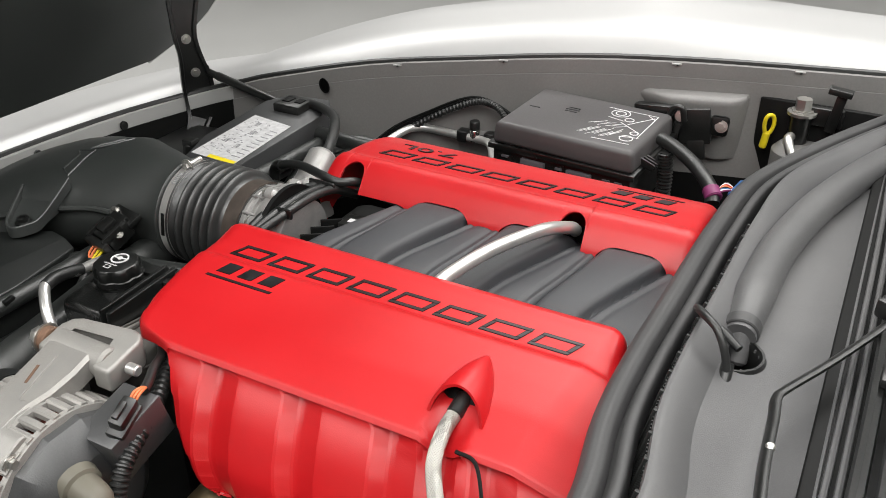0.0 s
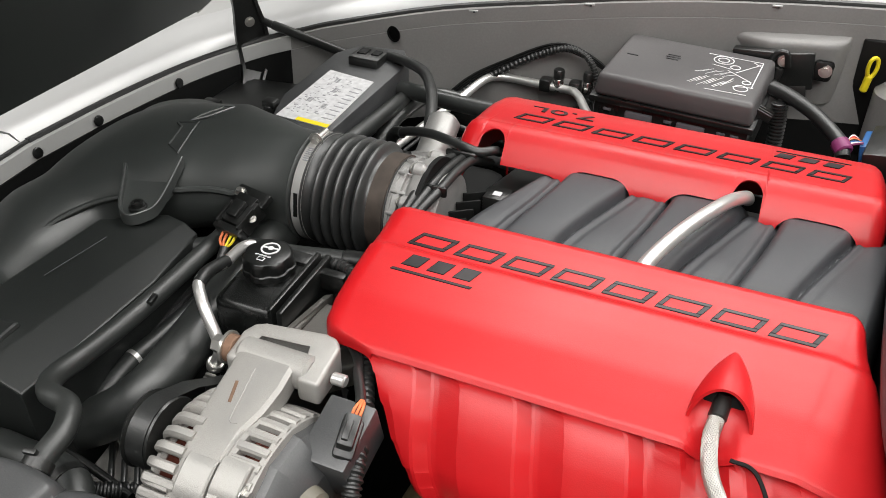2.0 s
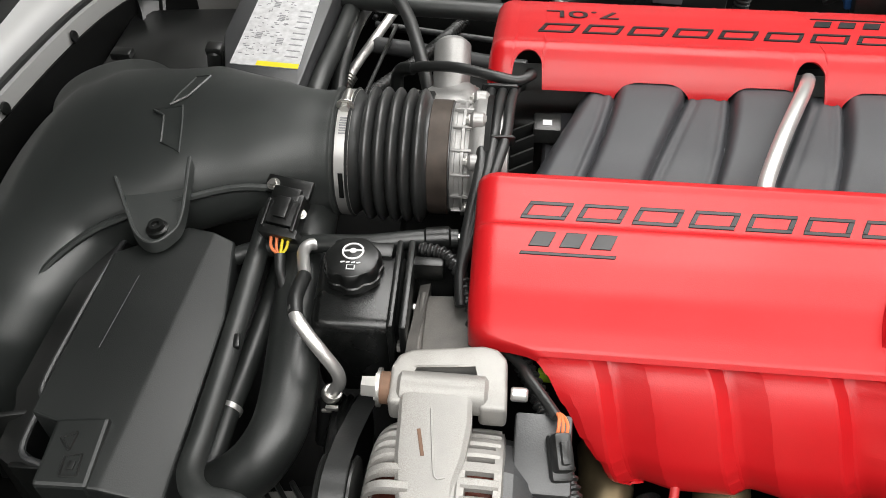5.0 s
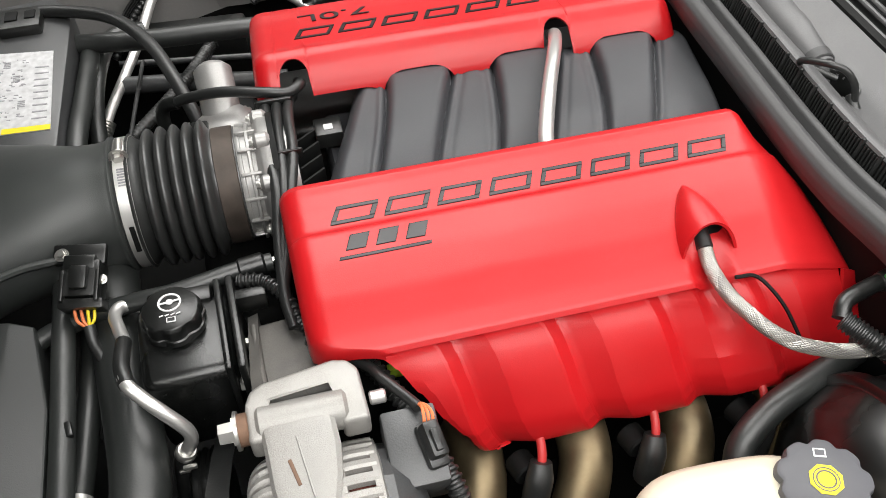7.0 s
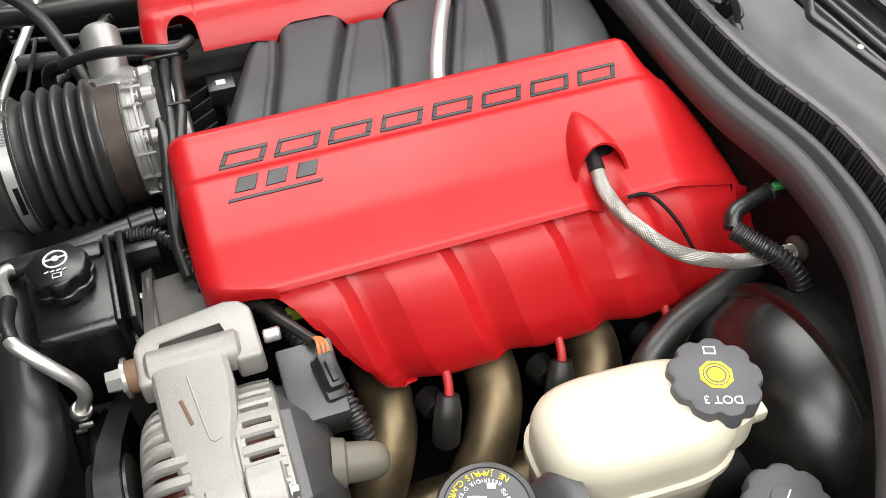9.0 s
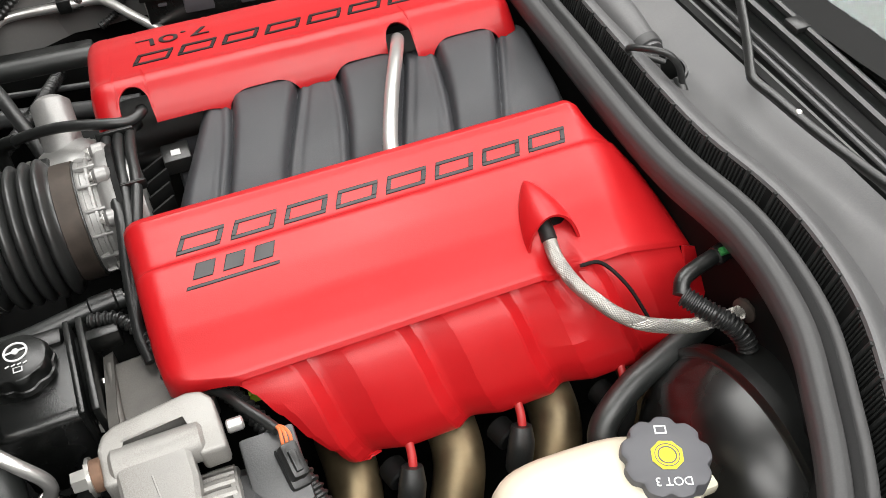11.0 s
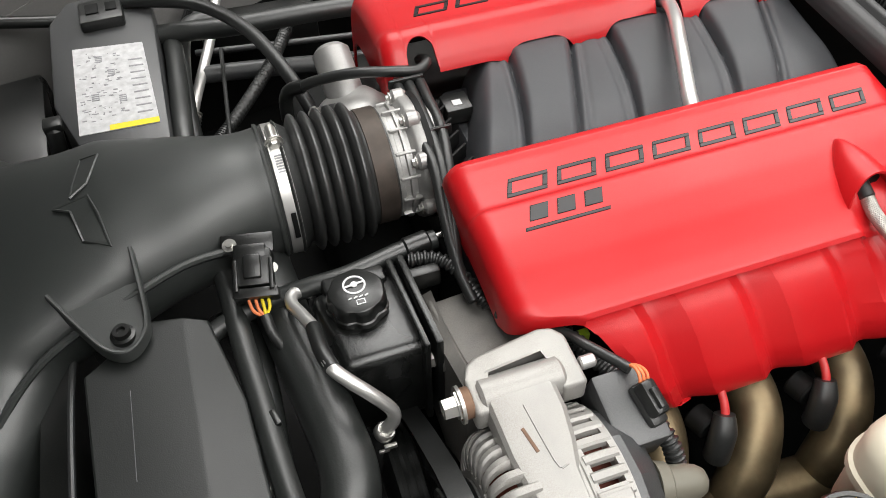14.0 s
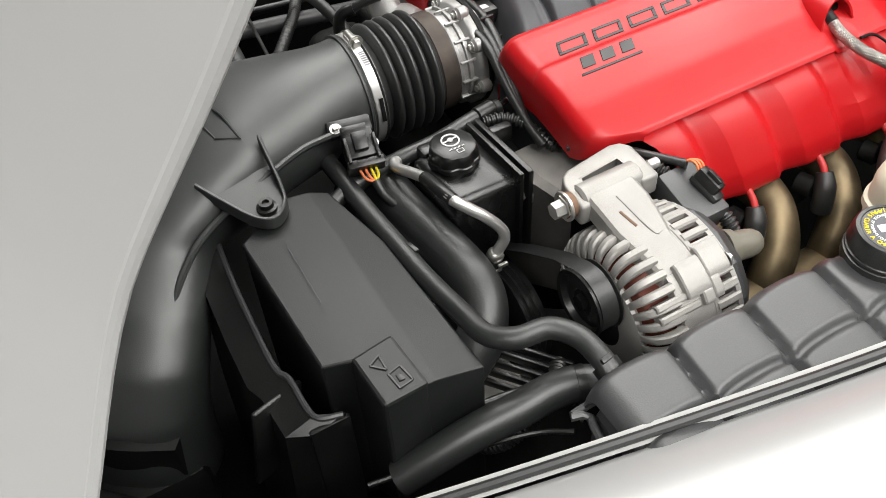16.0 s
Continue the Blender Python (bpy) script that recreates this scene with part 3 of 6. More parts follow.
# ---- intake manifold ----
def intake():
    m = thing("intake_manifold", (0, 0, 0.75), "dark grey composite intake manifold with ribbed runners", "intake manifold")

    # the valleys between raised and low runners, at the near and the far side
    near = (-0.139, -0.079, -0.011, 0.046, 0.107, 0.162)
    far = (-0.110, -0.036, 0.014, 0.091, 0.133, 0.208)

    def top(u, v):
        y = mix(-0.17, 0.125, v)
        w = max(-0.5, (y + 0.05) / 0.116)
        w = w if w < 1 else 1 + (w - 1) * 0.6
        bowed = w * (1.3 - 0.3 * w)
        x = mix(mix(-0.211, -0.166, w), mix(0.252, 0.266, w), u)
        cs = [mix(a, b, w if k % 2 else bowed) for k, (a, b) in enumerate(zip(near, far))]
        ends = [mix(-0.219, -0.176, w)] + cs + [mix(0.25, 0.268, w)]
        k = sum(1 for e in cs if x > e)
        a, b = ends[k], ends[k + 1]
        raised = k % 2 == 1
        lo, hi = x - a, b - x
        d = max(0.0, min(lo, hi))
        span = max(0.02, b - a)
        t = max(-1.0, min(1.0, 2 * (x - a) / span - 1))
        climb = max(0.0, min(1.0, (y + 0.12) / 0.17))
        climb = climb * climb * (3 - 2 * climb)
        if raised:
            q = min(1.0, d / 0.0115)
            rise = (0.0045 + 0.0085 * climb) * math.sqrt(max(0.0, 1 - (1 - q) ** 2)) + 0.0022 * (1 - t * t)
        else:
            edge = (lo if k > 0 else 1.0), (hi if k < 6 else 1.0)
            m = min(edge)
            rise = 0.0040 * (1 - abs(t) ** 2.2) + 0.0015 * math.exp(-((m - 0.0070) / 0.0034) ** 2) - 0.0009 * math.exp(-((m - 0.0140) / 0.0036) ** 2)
        valley = -0.0030 * math.exp(-(d / 0.0026) ** 2) if 0 < k < 6 or d == lo or k == 6 or k == 0 else 0
        if (k == 0 and hi > lo) or (k == 6 and lo > hi):
            valley = 0
        end = min(1, min(u / 0.08, (1 - u) / 0.05))
        end = math.sqrt(max(0, 1 - (1 - end) ** 2))
        base = 0.829 - 3.4 * max(0, -0.02 - y) ** 2 - 9.0 * max(0, y - 0.062) ** 2
        return Vector((x, y, 0.71 + (base + rise + valley - 0.71) * end))

    part("upper_shell", sheet(420, 44, top, 0.003), "intake", m, angle=60)
    part("plenum", box((0.03, -0.01, 0.74), (0.43, 0.22, 0.09), 0.01), "intake", m)
    return m


intake()
piece("crossover_pipe", tube([(0.018, -0.115, 0.85), (0.022, -0.09, 0.858), (0.045, -0.03, 0.866), (0.075, 0.04, 0.864), (0.092, 0.085, 0.85), (0.095, 0.1, 0.84)], 0.0078, 8, 18), "pipe", (0.05, 0, 0.85), "polished silver vapour pipe across the manifold", "pipe")
# block is coloured near black as the shade below the intake
piece("engine_block", box((0.0, 0, 0.6), (0.5, 0.5, 0.24), 0.03), "dark", (0, 0, 0.48), "engine block with deep shade put into its near-black colour", "engine block")


# ---- throttle body, bellows and air duct ----
AX_Y, AX_Z = -0.009, 0.797


def bellows():
    b = thing("intake_bellows", (-0.34, -0.02, 0.72), "black ribbed rubber intake bellows with steel band clamp", "intake bellows")
    R = 0.066
    prof = [(0, R - 0.001), (0.003, R + 0.001), (0.014, R + 0.001), (0.017, R + 0.004), (0.019, R + 0.001)]
    prof += [(0.022, R - 0.0015), (0.0265, R - 0.0045)]
    h = 0.0285
    for k in range(5):
        for a in range(10):
            prof.append((h + a * 0.0133 / 10, R - 0.0065 + 0.0125 * math.sin(a / 10 * math.pi) ** 0.7))
        h += 0.0133
    prof += [(h, R - 0.004), (h + 0.004, R - 0.006), (h + 0.026, R - 0.006), (h + 0.028, R - 0.009)]
    part("boot", lathe((-0.402, AX_Y, AX_Z), (-0.2, AX_Y, AX_Z), prof, 72), "bellows", b, angle=40)
    part("band_clamp", lathe((-0.398, AX_Y, AX_Z), (-0.2, AX_Y, AX_Z), [(0, R + 0.0005), (0.0005, R + 0.002), (0.0145, R + 0.002), (0.015, R + 0.0005)], 64), "pipe", b, "bright slotted steel band clamp")
    part("rear_band", lathe((-0.304, AX_Y, AX_Z), (-0.2, AX_Y, AX_Z), [(0, R - 0.006), (0.001, R - 0.0045), (0.021, R - 0.0045), (0.022, R - 0.006)], 64), "band", b, "dull brown steel band")
    part("clamp_screw", join(rod((-0.3905, -0.018, 0.867), (-0.3905, 0.006, 0.867), 0.0045), hexbolt((-0.3905, -0.018, 0.867), (0, -1, -0.1), 0.0055, 0.006), box((-0.3905, -0.004, 0.8645), (0.0115, 0.018, 0.008), 0.002)), "steel", b)
    for k in range(7):
        a = radians(109 + k * 2.4)
        part("slot", box((-0.3905, AX_Y + (R + 0.0022) * math.cos(a), AX_Z + (R + 0.0022) * math.sin(a)), (0.007, 0.0014, 0.0008), 0, (math.degrees(a) - 90, 0, 0)), "ink", b)
    a = radians(170)
    part("tail", box((-0.3905, AX_Y + (R + 0.0025) * math.cos(a), AX_Z + (R + 0.0025) * math.sin(a)), (0.005, 0.03, 0.001), 0.0004, (math.degrees(a) - 90, 0, 0)), "dark", b)


bellows()


def throttle():
    t = thing("throttle_body", (-0.27, -0.02, 0.72), "cast aluminium throttle body with ribs, bolts and round motor housing", "throttle body")
    part("barrel", lathe((-0.282, AX_Y, AX_Z), (-0.2, AX_Y, AX_Z), [(0, 0.054), (0.002, 0.058), (0.012, 0.058), (0.013, 0.054), (0.06, 0.052)], 48), "castsmooth", t)
    part("flange", lathe((-0.284, AX_Y, AX_Z), (0, AX_Y, AX_Z), [(0, 0.05), (0.001, 0.057), (0.004, 0.0590), (0.008, 0.0590), (0.010, 0.0565), (0.022, 0.0575), (0.026, 0.0640), (0.029, 0.0660), (0.040, 0.0660), (0.041, 0.06)], 64), "castsmooth", t)
    for k in range(7):
        ang = radians(60 + 24 * k)
        part("casting_rib", box((-0.266, AX_Y + 0.0600 * math.cos(ang), AX_Z + 0.0600 * math.sin(ang)), (0.026, 0.0035, 0.005), 0.0012, (math.degrees(ang) - 90, 0, 0)), "castsmooth", t)
    part("casting_ring", lathe((-0.270, AX_Y, AX_Z), (0, AX_Y, AX_Z), [(0, 0.057), (0.0008, 0.0618), (0.0035, 0.0618), (0.0045, 0.057)], 64), "castsmooth", t)
    part("gasket", lathe((-0.246, AX_Y, AX_Z), (0, AX_Y, AX_Z), [(0, 0.05), (0, 0.068), (0.006, 0.068), (0.006, 0.05)], 48), "dark", t)
    for dy, dz in ((-0.014, 0.0625), (-0.052, 0.040), (-0.066, -0.010), (0.034, 0.054)):
        part("bolt_boss", rod((-0.262, AX_Y + dy, AX_Z + dz), (-0.245, AX_Y + dy, AX_Z + dz), 0.0088, 0.0035, 18), "castsmooth", t)
        part("bolt", hexbolt((-0.262, AX_Y + dy, AX_Z + dz), (-1, 0, 0), 0.0042, 0.004), "steel", t)
    part("throttle_motor_foot", lathe((-0.276, 0.045, 0.79), (-0.276, -0.05, 0.79), [(0, 0.038), (0.03, 0.045), (0.06, 0.05)], 32), "castsmooth", t)
    for dx, dy in ((-0.034, 0.012), (0.030, 0.026), (0.012, -0.030)):
        part("cover_screw", hexbolt((-0.298 + dx, 0.078 + dy, 0.802), (-0.2, 0.1, 1), 0.0045, 0.006), "steel", t)
    part("motor_housing", rod((-0.293, 0.085, 0.80), (-0.296, 0.150, 0.838), 0.0215, 0.006, 28), "castsmooth", t)
    part("gear_cover", lathe((-0.288, 0.070, 0.774), (-0.313, 0.090, 0.866), [(0, 0.047), (0.020, 0.0475), (0.026, 0.0455), (0.030, 0.0405), (0.036, 0.0385), (0.043, 0.0335), (0.048, 0.0245), (0.050, 0.012), (0.0505, 0.003)], 48), "castsmooth", t)
    part("connector", box((-0.318, 0.06, 0.81), (0.02, 0.024, 0.03), 0.003), "plastic", t)


throttle()


def ring(c, u, v, ru, rv, n=32, p=2.0):
    out = []
    for k in range(n):
        a = 2 * math.pi * k / n
        cu, sv = math.cos(a), math.sin(a)
        out.append(Vector(c) + Vector(u) * ru * math.copysign(abs(cu) ** (2 / p), cu) + Vector(v) * rv * math.copysign(abs(sv) ** (2 / p), sv))
    return out


def air_duct():
    d = thing("air_duct", (-0.6, -0.02, 0.65), "satin black moulded plastic air duct forking to two filters", "air duct")
    Y, Z = (0, 1, 0), (0, 0, 1)
    secs = []
    for x, y, z, ry, rz, p in ((-0.388, AX_Y, AX_Z, 0.0655, 0.0655, 2), (-0.40, AX_Y, AX_Z, 0.0655, 0.0655, 2), (-0.402, AX_Y, AX_Z, 0.068, 0.068, 2), (-0.408, AX_Y, AX_Z, 0.068, 0.068, 2), (-0.41, AX_Y, AX_Z, 0.065, 0.065, 2), (-0.44, AX_Y, 0.796, 0.070, 0.066, 2), (-0.48, -0.004, 0.793, 0.085, 0.066, 2.1),
                          (-0.52, 0.001, 0.788, 0.098, 0.066, 2.2), (-0.56, 0.004, 0.782, 0.111, 0.066, 2.6), (-0.60, 0, 0.777, 0.120, 0.062, 2.5), (-0.65, 0, 0.768, 0.138, 0.058, 2.4), (-0.70, 0, 0.756, 0.150, 0.056, 2.4), (-0.75, 0, 0.742, 0.145, 0.052, 2.3), (-0.79, 0, 0.725, 0.12, 0.037, 2.2), (-0.81, 0, 0.72, 0.08, 0.015, 2)):
        secs.append(ring((x, y, z), Y, Z, ry, rz, 40, p))
    whole = [loft(secs)]
    for s in (1, -1):
        secs = []
        for x, y, z, tilt, ru, rv in ((-0.65, 0.05, 0.758, 15, 0.06, 0.05), (-0.695, 0.095, 0.745, 25, 0.076, 0.053), (-0.73, 0.14, 0.725, 38, 0.084, 0.056), (-0.752, 0.175, 0.698, 52, 0.085, 0.06), (-0.765, 0.195, 0.662, 70, 0.082, 0.062), (-0.77, 0.205, 0.61, 85, 0.078, 0.062), (-0.77, 0.205, 0.56, 90, 0.078, 0.062)):
            a = radians(tilt)
            t = Vector((-0.6 * math.cos(a), s * 0.8 * math.cos(a), -math.sin(a))).normalized()
            u = t.cross(Vector((0, 0, 1))).normalized() if tilt < 88 else Vector((s * 0.8, 0.6, 0))
            v = u.cross(t)
            secs.append(ring((x, s * y, z), u, v, ru, rv, 32, 2.2))
        whole.append(loft(secs))
        seam = [(-0.43, s * 0.075 - 0.012, 0.812), (-0.46, s * 0.084 - 0.006, 0.813), (-0.50, s * 0.093, 0.812), (-0.55, s * 0.108, 0.806), (-0.60, s * 0.122, 0.795), (-0.642, s * 0.14, 0.783), (-0.677, s * 0.168, 0.766), (-0.702, s * 0.198, 0.744), (-0.720, s * 0.226, 0.718), (-0.738, s * 0.240, 0.690), (-0.768, s * 0.240, 0.660), (-0.80, s * 0.232, 0.635)]
        if s < 0:
            part("seam_flange", tube(seam, 0.0042, 6, 8, squash=1.3), "duct", d)
    body = part("body", join(*whole), "duct", d, angle=80)
    blend = body.modifiers.new("blend", "REMESH")
    blend.mode, blend.voxel_size, blend.use_smooth_shade = "VOXEL", 0.0055, True
    soft = body.modifiers.new("soft", "SMOOTH")
    soft.factor, soft.iterations = 0.5, 14
    part("collar", lathe((-0.405, AX_Y, AX_Z), (0, AX_Y, AX_Z), [(0, 0.0655), (0.0, 0.0695), (0.0025, 0.070), (0.004, 0.0685), (0.005, 0.0655)], 64), "duct", d)
    # mounting ear with raised rim and bolt
    ear = [(-0.541, -0.098), (-0.541, -0.135), (-0.548, -0.156), (-0.563, -0.166), (-0.580, -0.158), (-0.598, -0.132), (-0.611, -0.103)]
    zf = lambda x, y: 0.836 + 0.25 * (y + 0.1)
    part("mounting_ear", loft([[Vector((x, y, zf(x, y) - 0.030)) for x, y in ear], [Vector((x, y, zf(x, y) - 0.024)) for x, y in ear]]), "duct", d)
    edge = spline([(-0.540, -0.084, 0.844)] + [(x, y, zf(x, y) - 0.016) for x, y in ear[1:6]] + [(-0.620, -0.096, 0.822)], 6)
    rim = []
    for k, p in enumerate(edge):
        t = edge[min(k + 1, len(edge) - 1)] - edge[max(k - 1, 0)]
        o = Vector((t.y, -t.x, 0)).normalized() * 0.0019
        rim.append([p - o - Vector((0, 0, 0.014)), p - o, p - o * 0.5 + Vector((0, 0, 0.0012)), p + o * 0.5 + Vector((0, 0, 0.0012)), p + o, p + o - Vector((0, 0, 0.014))])
    part("ear_rim", loft(rim), "duct", d, angle=35)
    part("ear_bolt", lathe((-0.564, -0.146, 0.797), (-0.564, -0.146, 0.9), [(0, 0.011), (0.006, 0.011), (0.007, 0.008), (0.012, 0.0075), (0.012, 0.004), (0.009, 0.0035)], 24), "plastic", d)
    # moulded crossed-flags emblem as two plain raised lozenges
    def skin(x, y):
        return mix(0.850, 0.839, (-x - 0.55) / 0.05) - 0.012 * min(1.5, abs(y) / 0.07) ** 2.6

    for pts in (((-0.604, -0.008), (-0.588, -0.020), (-0.580, -0.058), (-0.557, -0.071), (-0.563, -0.034), (-0.570, -0.008)), ((-0.587, -0.002), (-0.570, 0.009), (-0.557, 0.050), (-0.575, 0.052), (-0.584, 0.014))):
        part("emblem", loft([[Vector((x, y, skin(x, y) - 0.006)) for x, y in pts], [Vector((x, y, skin(x, y) + 0.0025)) for x, y in pts]]), "duct", d, angle=20)
        part("emblem_rim", tube([(x, y, skin(x, y) + 0.0022) for x, y in pts + pts[:1]], 0.0016, 1, 6), "duct", d)


air_duct()


def maf_sensor():
    m = thing("airflow_sensor", (-0.447, -0.095, 0.80), "black airflow sensor plug with orange and yellow wires", "sensor")
    part("plug", box((-0.440, -0.112, 0.802), (0.036, 0.036, 0.024), 0.003, (25, 0, -12)), "plastic", m)
    part("plug_latch", box((-0.441, -0.120, 0.8165), (0.016, 0.022, 0.007), 0.0015, (25, 0, -12)), "plastic", m)
    part("plug_step", box((-0.4395, -0.101, 0.8155), (0.030, 0.014, 0.010), 0.002, (25, 0, -12)), "plastic", m)
    for dx in (-0.016, 0.016):
        part("plug_rail", box((-0.4415 + dx, -0.124 - dx * 0.2, 0.8085), (0.004, 0.030, 0.010), 0.001, (25, 0, -12)), "plastic", m)
    part("collar", box((-0.443, -0.134, 0.792), (0.042, 0.01, 0.022), 0.002, (25, 0, -12)), "plastic", m)
    part("flange", box((-0.44, -0.09, 0.815), (0.05, 0.02, 0.008), 0.002, (25, 0, -12)), "plastic", m)
    part("screw", hexbolt((-0.456, -0.09, 0.819), (-0.1, -0.3, 1), 0.004, 0.005), "steel", m)
    part("screw", hexbolt((-0.423, -0.118, 0.806), (0.3, -0.5, 1), 0.003, 0.004), "steel", m)
    for k, mat in enumerate(("orange", "orange", "yellow", "yellow")):
        x = -0.452 + k * 0.006
        part("wire", tube([(x, -0.136, 0.792), (x + (0.002 - k * 0.001), -0.147, 0.786), (-0.441, -0.153, 0.781)], 0.0016, 6, 8), mat, m)
    part("loom", tube([(-0.441, -0.151, 0.782), (-0.438, -0.168, 0.770), (-0.425, -0.19, 0.76), (-0.405, -0.18, 0.755)], 0.0055, 6, 10), "rubber", m)


maf_sensor()


# ---- front and driver's side of the bay ----
def battery_cover():
    b = thing("battery_cover", (-0.53, -0.3, 0.55), "matt black plastic battery cover with raised warning pad", "battery cover")
    zt = lambda x, y: 0.801 - 0.08 * max(0, y + 0.32) - 0.32 * max(0, x + 0.5185)
    left = [(-0.524, -0.426), (-0.545, -0.425), (-0.572, -0.37), (-0.600, -0.362), (-0.604, -0.17), (-0.541, -0.125)]
    right = [(-0.492, -0.135), (-0.4745, -0.235), (-0.470, -0.427)]
    a, c = (-0.513, -0.129), (-0.518, -0.4265)
    bm = bmesh.new()
    rim = left + [a] + right + [c]
    high = {p: bm.verts.new((*p, zt(*p))) for p in rim}
    low = {p: bm.verts.new((*p, 0.56)) for p in rim}
    bm.faces.new([high[p] for p in left + [a, c]])
    bm.faces.new([high[p] for p in [a] + right + [c]])
    bm.faces.new([low[p] for p in reversed(rim)])
    for p, q in zip(rim, rim[1:] + rim[:1]):
        bm.faces.new((low[p], low[q], high[q], high[p]))
    bmesh.ops.recalc_face_normals(bm, faces=bm.faces)
    bmesh.ops.bevel(bm, geom=list(bm.edges), offset=0.0022, segments=2, affect="EDGES", profile=0.5)
    part("lid", bm, "cover", b, angle=16)
    pad = [(-0.574, -0.368), (-0.530, -0.362), (-0.526, -0.4265), (-0.571, -0.428)]
    part("warning_pad", prism(pad, 0.6, 0.8035, 0.0035), "cover", b, angle=16)
    tri = [(-0.563, -0.385), (-0.551, -0.379), (-0.552, -0.396)]
    for a, c in zip(tri, tri[1:] + tri[:1]):
        part("raised_mark", rod((*a, 0.804), (*c, 0.804), 0.0012, 0.0003, 6), "plastic", b)
    sq = [(-0.553, -0.401), (-0.540, -0.398), (-0.537, -0.417), (-0.551, -0.419)]
    for a, c in zip(sq, sq[1:] + sq[:1]):
        part("raised_mark", rod((*a, 0.804), (*c, 0.804), 0.0011, 0.0003, 6), "plastic", b)
    part("raised_mark", box((-0.545, -0.409, 0.804), (0.006, 0.008, 0.002), 0.0005), "plastic", b)
    part("scratch", rod((-0.566, -0.20, 0.7925), (-0.5685, -0.292, 0.7997), 0.00035, 0.0001, 5), "grey", b)
    t = thing("battery_tray", (-0.62, -0.3, 0.5), "black plastic battery tray wall with stepped rim", "tray")
    rim = [(-0.626, -0.08), (-0.635, -0.17), (-0.639, -0.245), (-0.640, -0.306), (-0.633, -0.325), (-0.630, -0.374), (-0.606, -0.386)]
    part("wall", loft([[Vector((x - 0.036, y, 0.5)), Vector((x - 0.020, y, 0.744)), Vector((x + 0.012, y, 0.756)), Vector((x + 0.014, y, 0.5))] for x, y in rim]), "plastic", t, angle=25)
    # rim is a lighter grey than the wall to paint its edge highlight
    part("rim", tube([(x + 0.010, y, 0.755) for x, y in rim], 0.0032, 5, 8), "tank", t)
    part("gusset", box((-0.650, -0.338, 0.702), (0.06, 0.006, 0.10), 0.002, (0, 12, 22)), "plastic", t)
    part("gusset", box((-0.61, -0.385, 0.66), (0.04, 0.006, 0.18), 0.002), "plastic", t)


battery_cover()


def filter_trough():
    f = thing("air_filter_housing", (-0.8, -0.2, 0.5), "moulded filter housing rim in the nose, near black as painted shade", "air filter housing")
    line = [(-0.865, -0.05, 0.69), (-0.862, -0.14, 0.69), (-0.845, -0.20, 0.685), (-0.815, -0.24, 0.68), (-0.785, -0.262, 0.675), (-0.745, -0.275, 0.66)]
    pts = spline(line, 5)
    # rim and tray are near black, with the nose's shade in their colour
    part("rim", loft([[p + Vector((0.0, 0, -0.05)), p + Vector((0.0, 0, 0)), p + Vector((0.022, 0.022, 0.008)), p + Vector((0.024, 0.024, -0.05))] for p in pts]), "dark", f, angle=25)
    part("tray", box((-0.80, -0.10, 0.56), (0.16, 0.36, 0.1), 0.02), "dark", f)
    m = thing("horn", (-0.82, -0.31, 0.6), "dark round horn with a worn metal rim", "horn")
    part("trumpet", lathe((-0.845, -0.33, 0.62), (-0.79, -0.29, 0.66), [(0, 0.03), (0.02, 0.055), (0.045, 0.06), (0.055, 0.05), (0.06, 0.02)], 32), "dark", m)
    part("cap", lathe((-0.835, -0.325, 0.652), (-0.835, -0.325, 0.8), [(0, 0.02), (0.01, 0.02), (0.012, 0.014)], 20), "steel", m)


filter_trough()


def arc_text(text, size, c, r, start, step, mat, parent):
    """Letters set one by one round a circle, their heads to the centre."""
    for k, ch in enumerate(text):
        if ch != " ":
            a = radians(start + k * step)
            lettering(ch, size, pose(c[0] + r * math.cos(a), c[1] + r * math.sin(a), c[2], 0, 0, math.degrees(a) + 90), mat, parent, "letter")


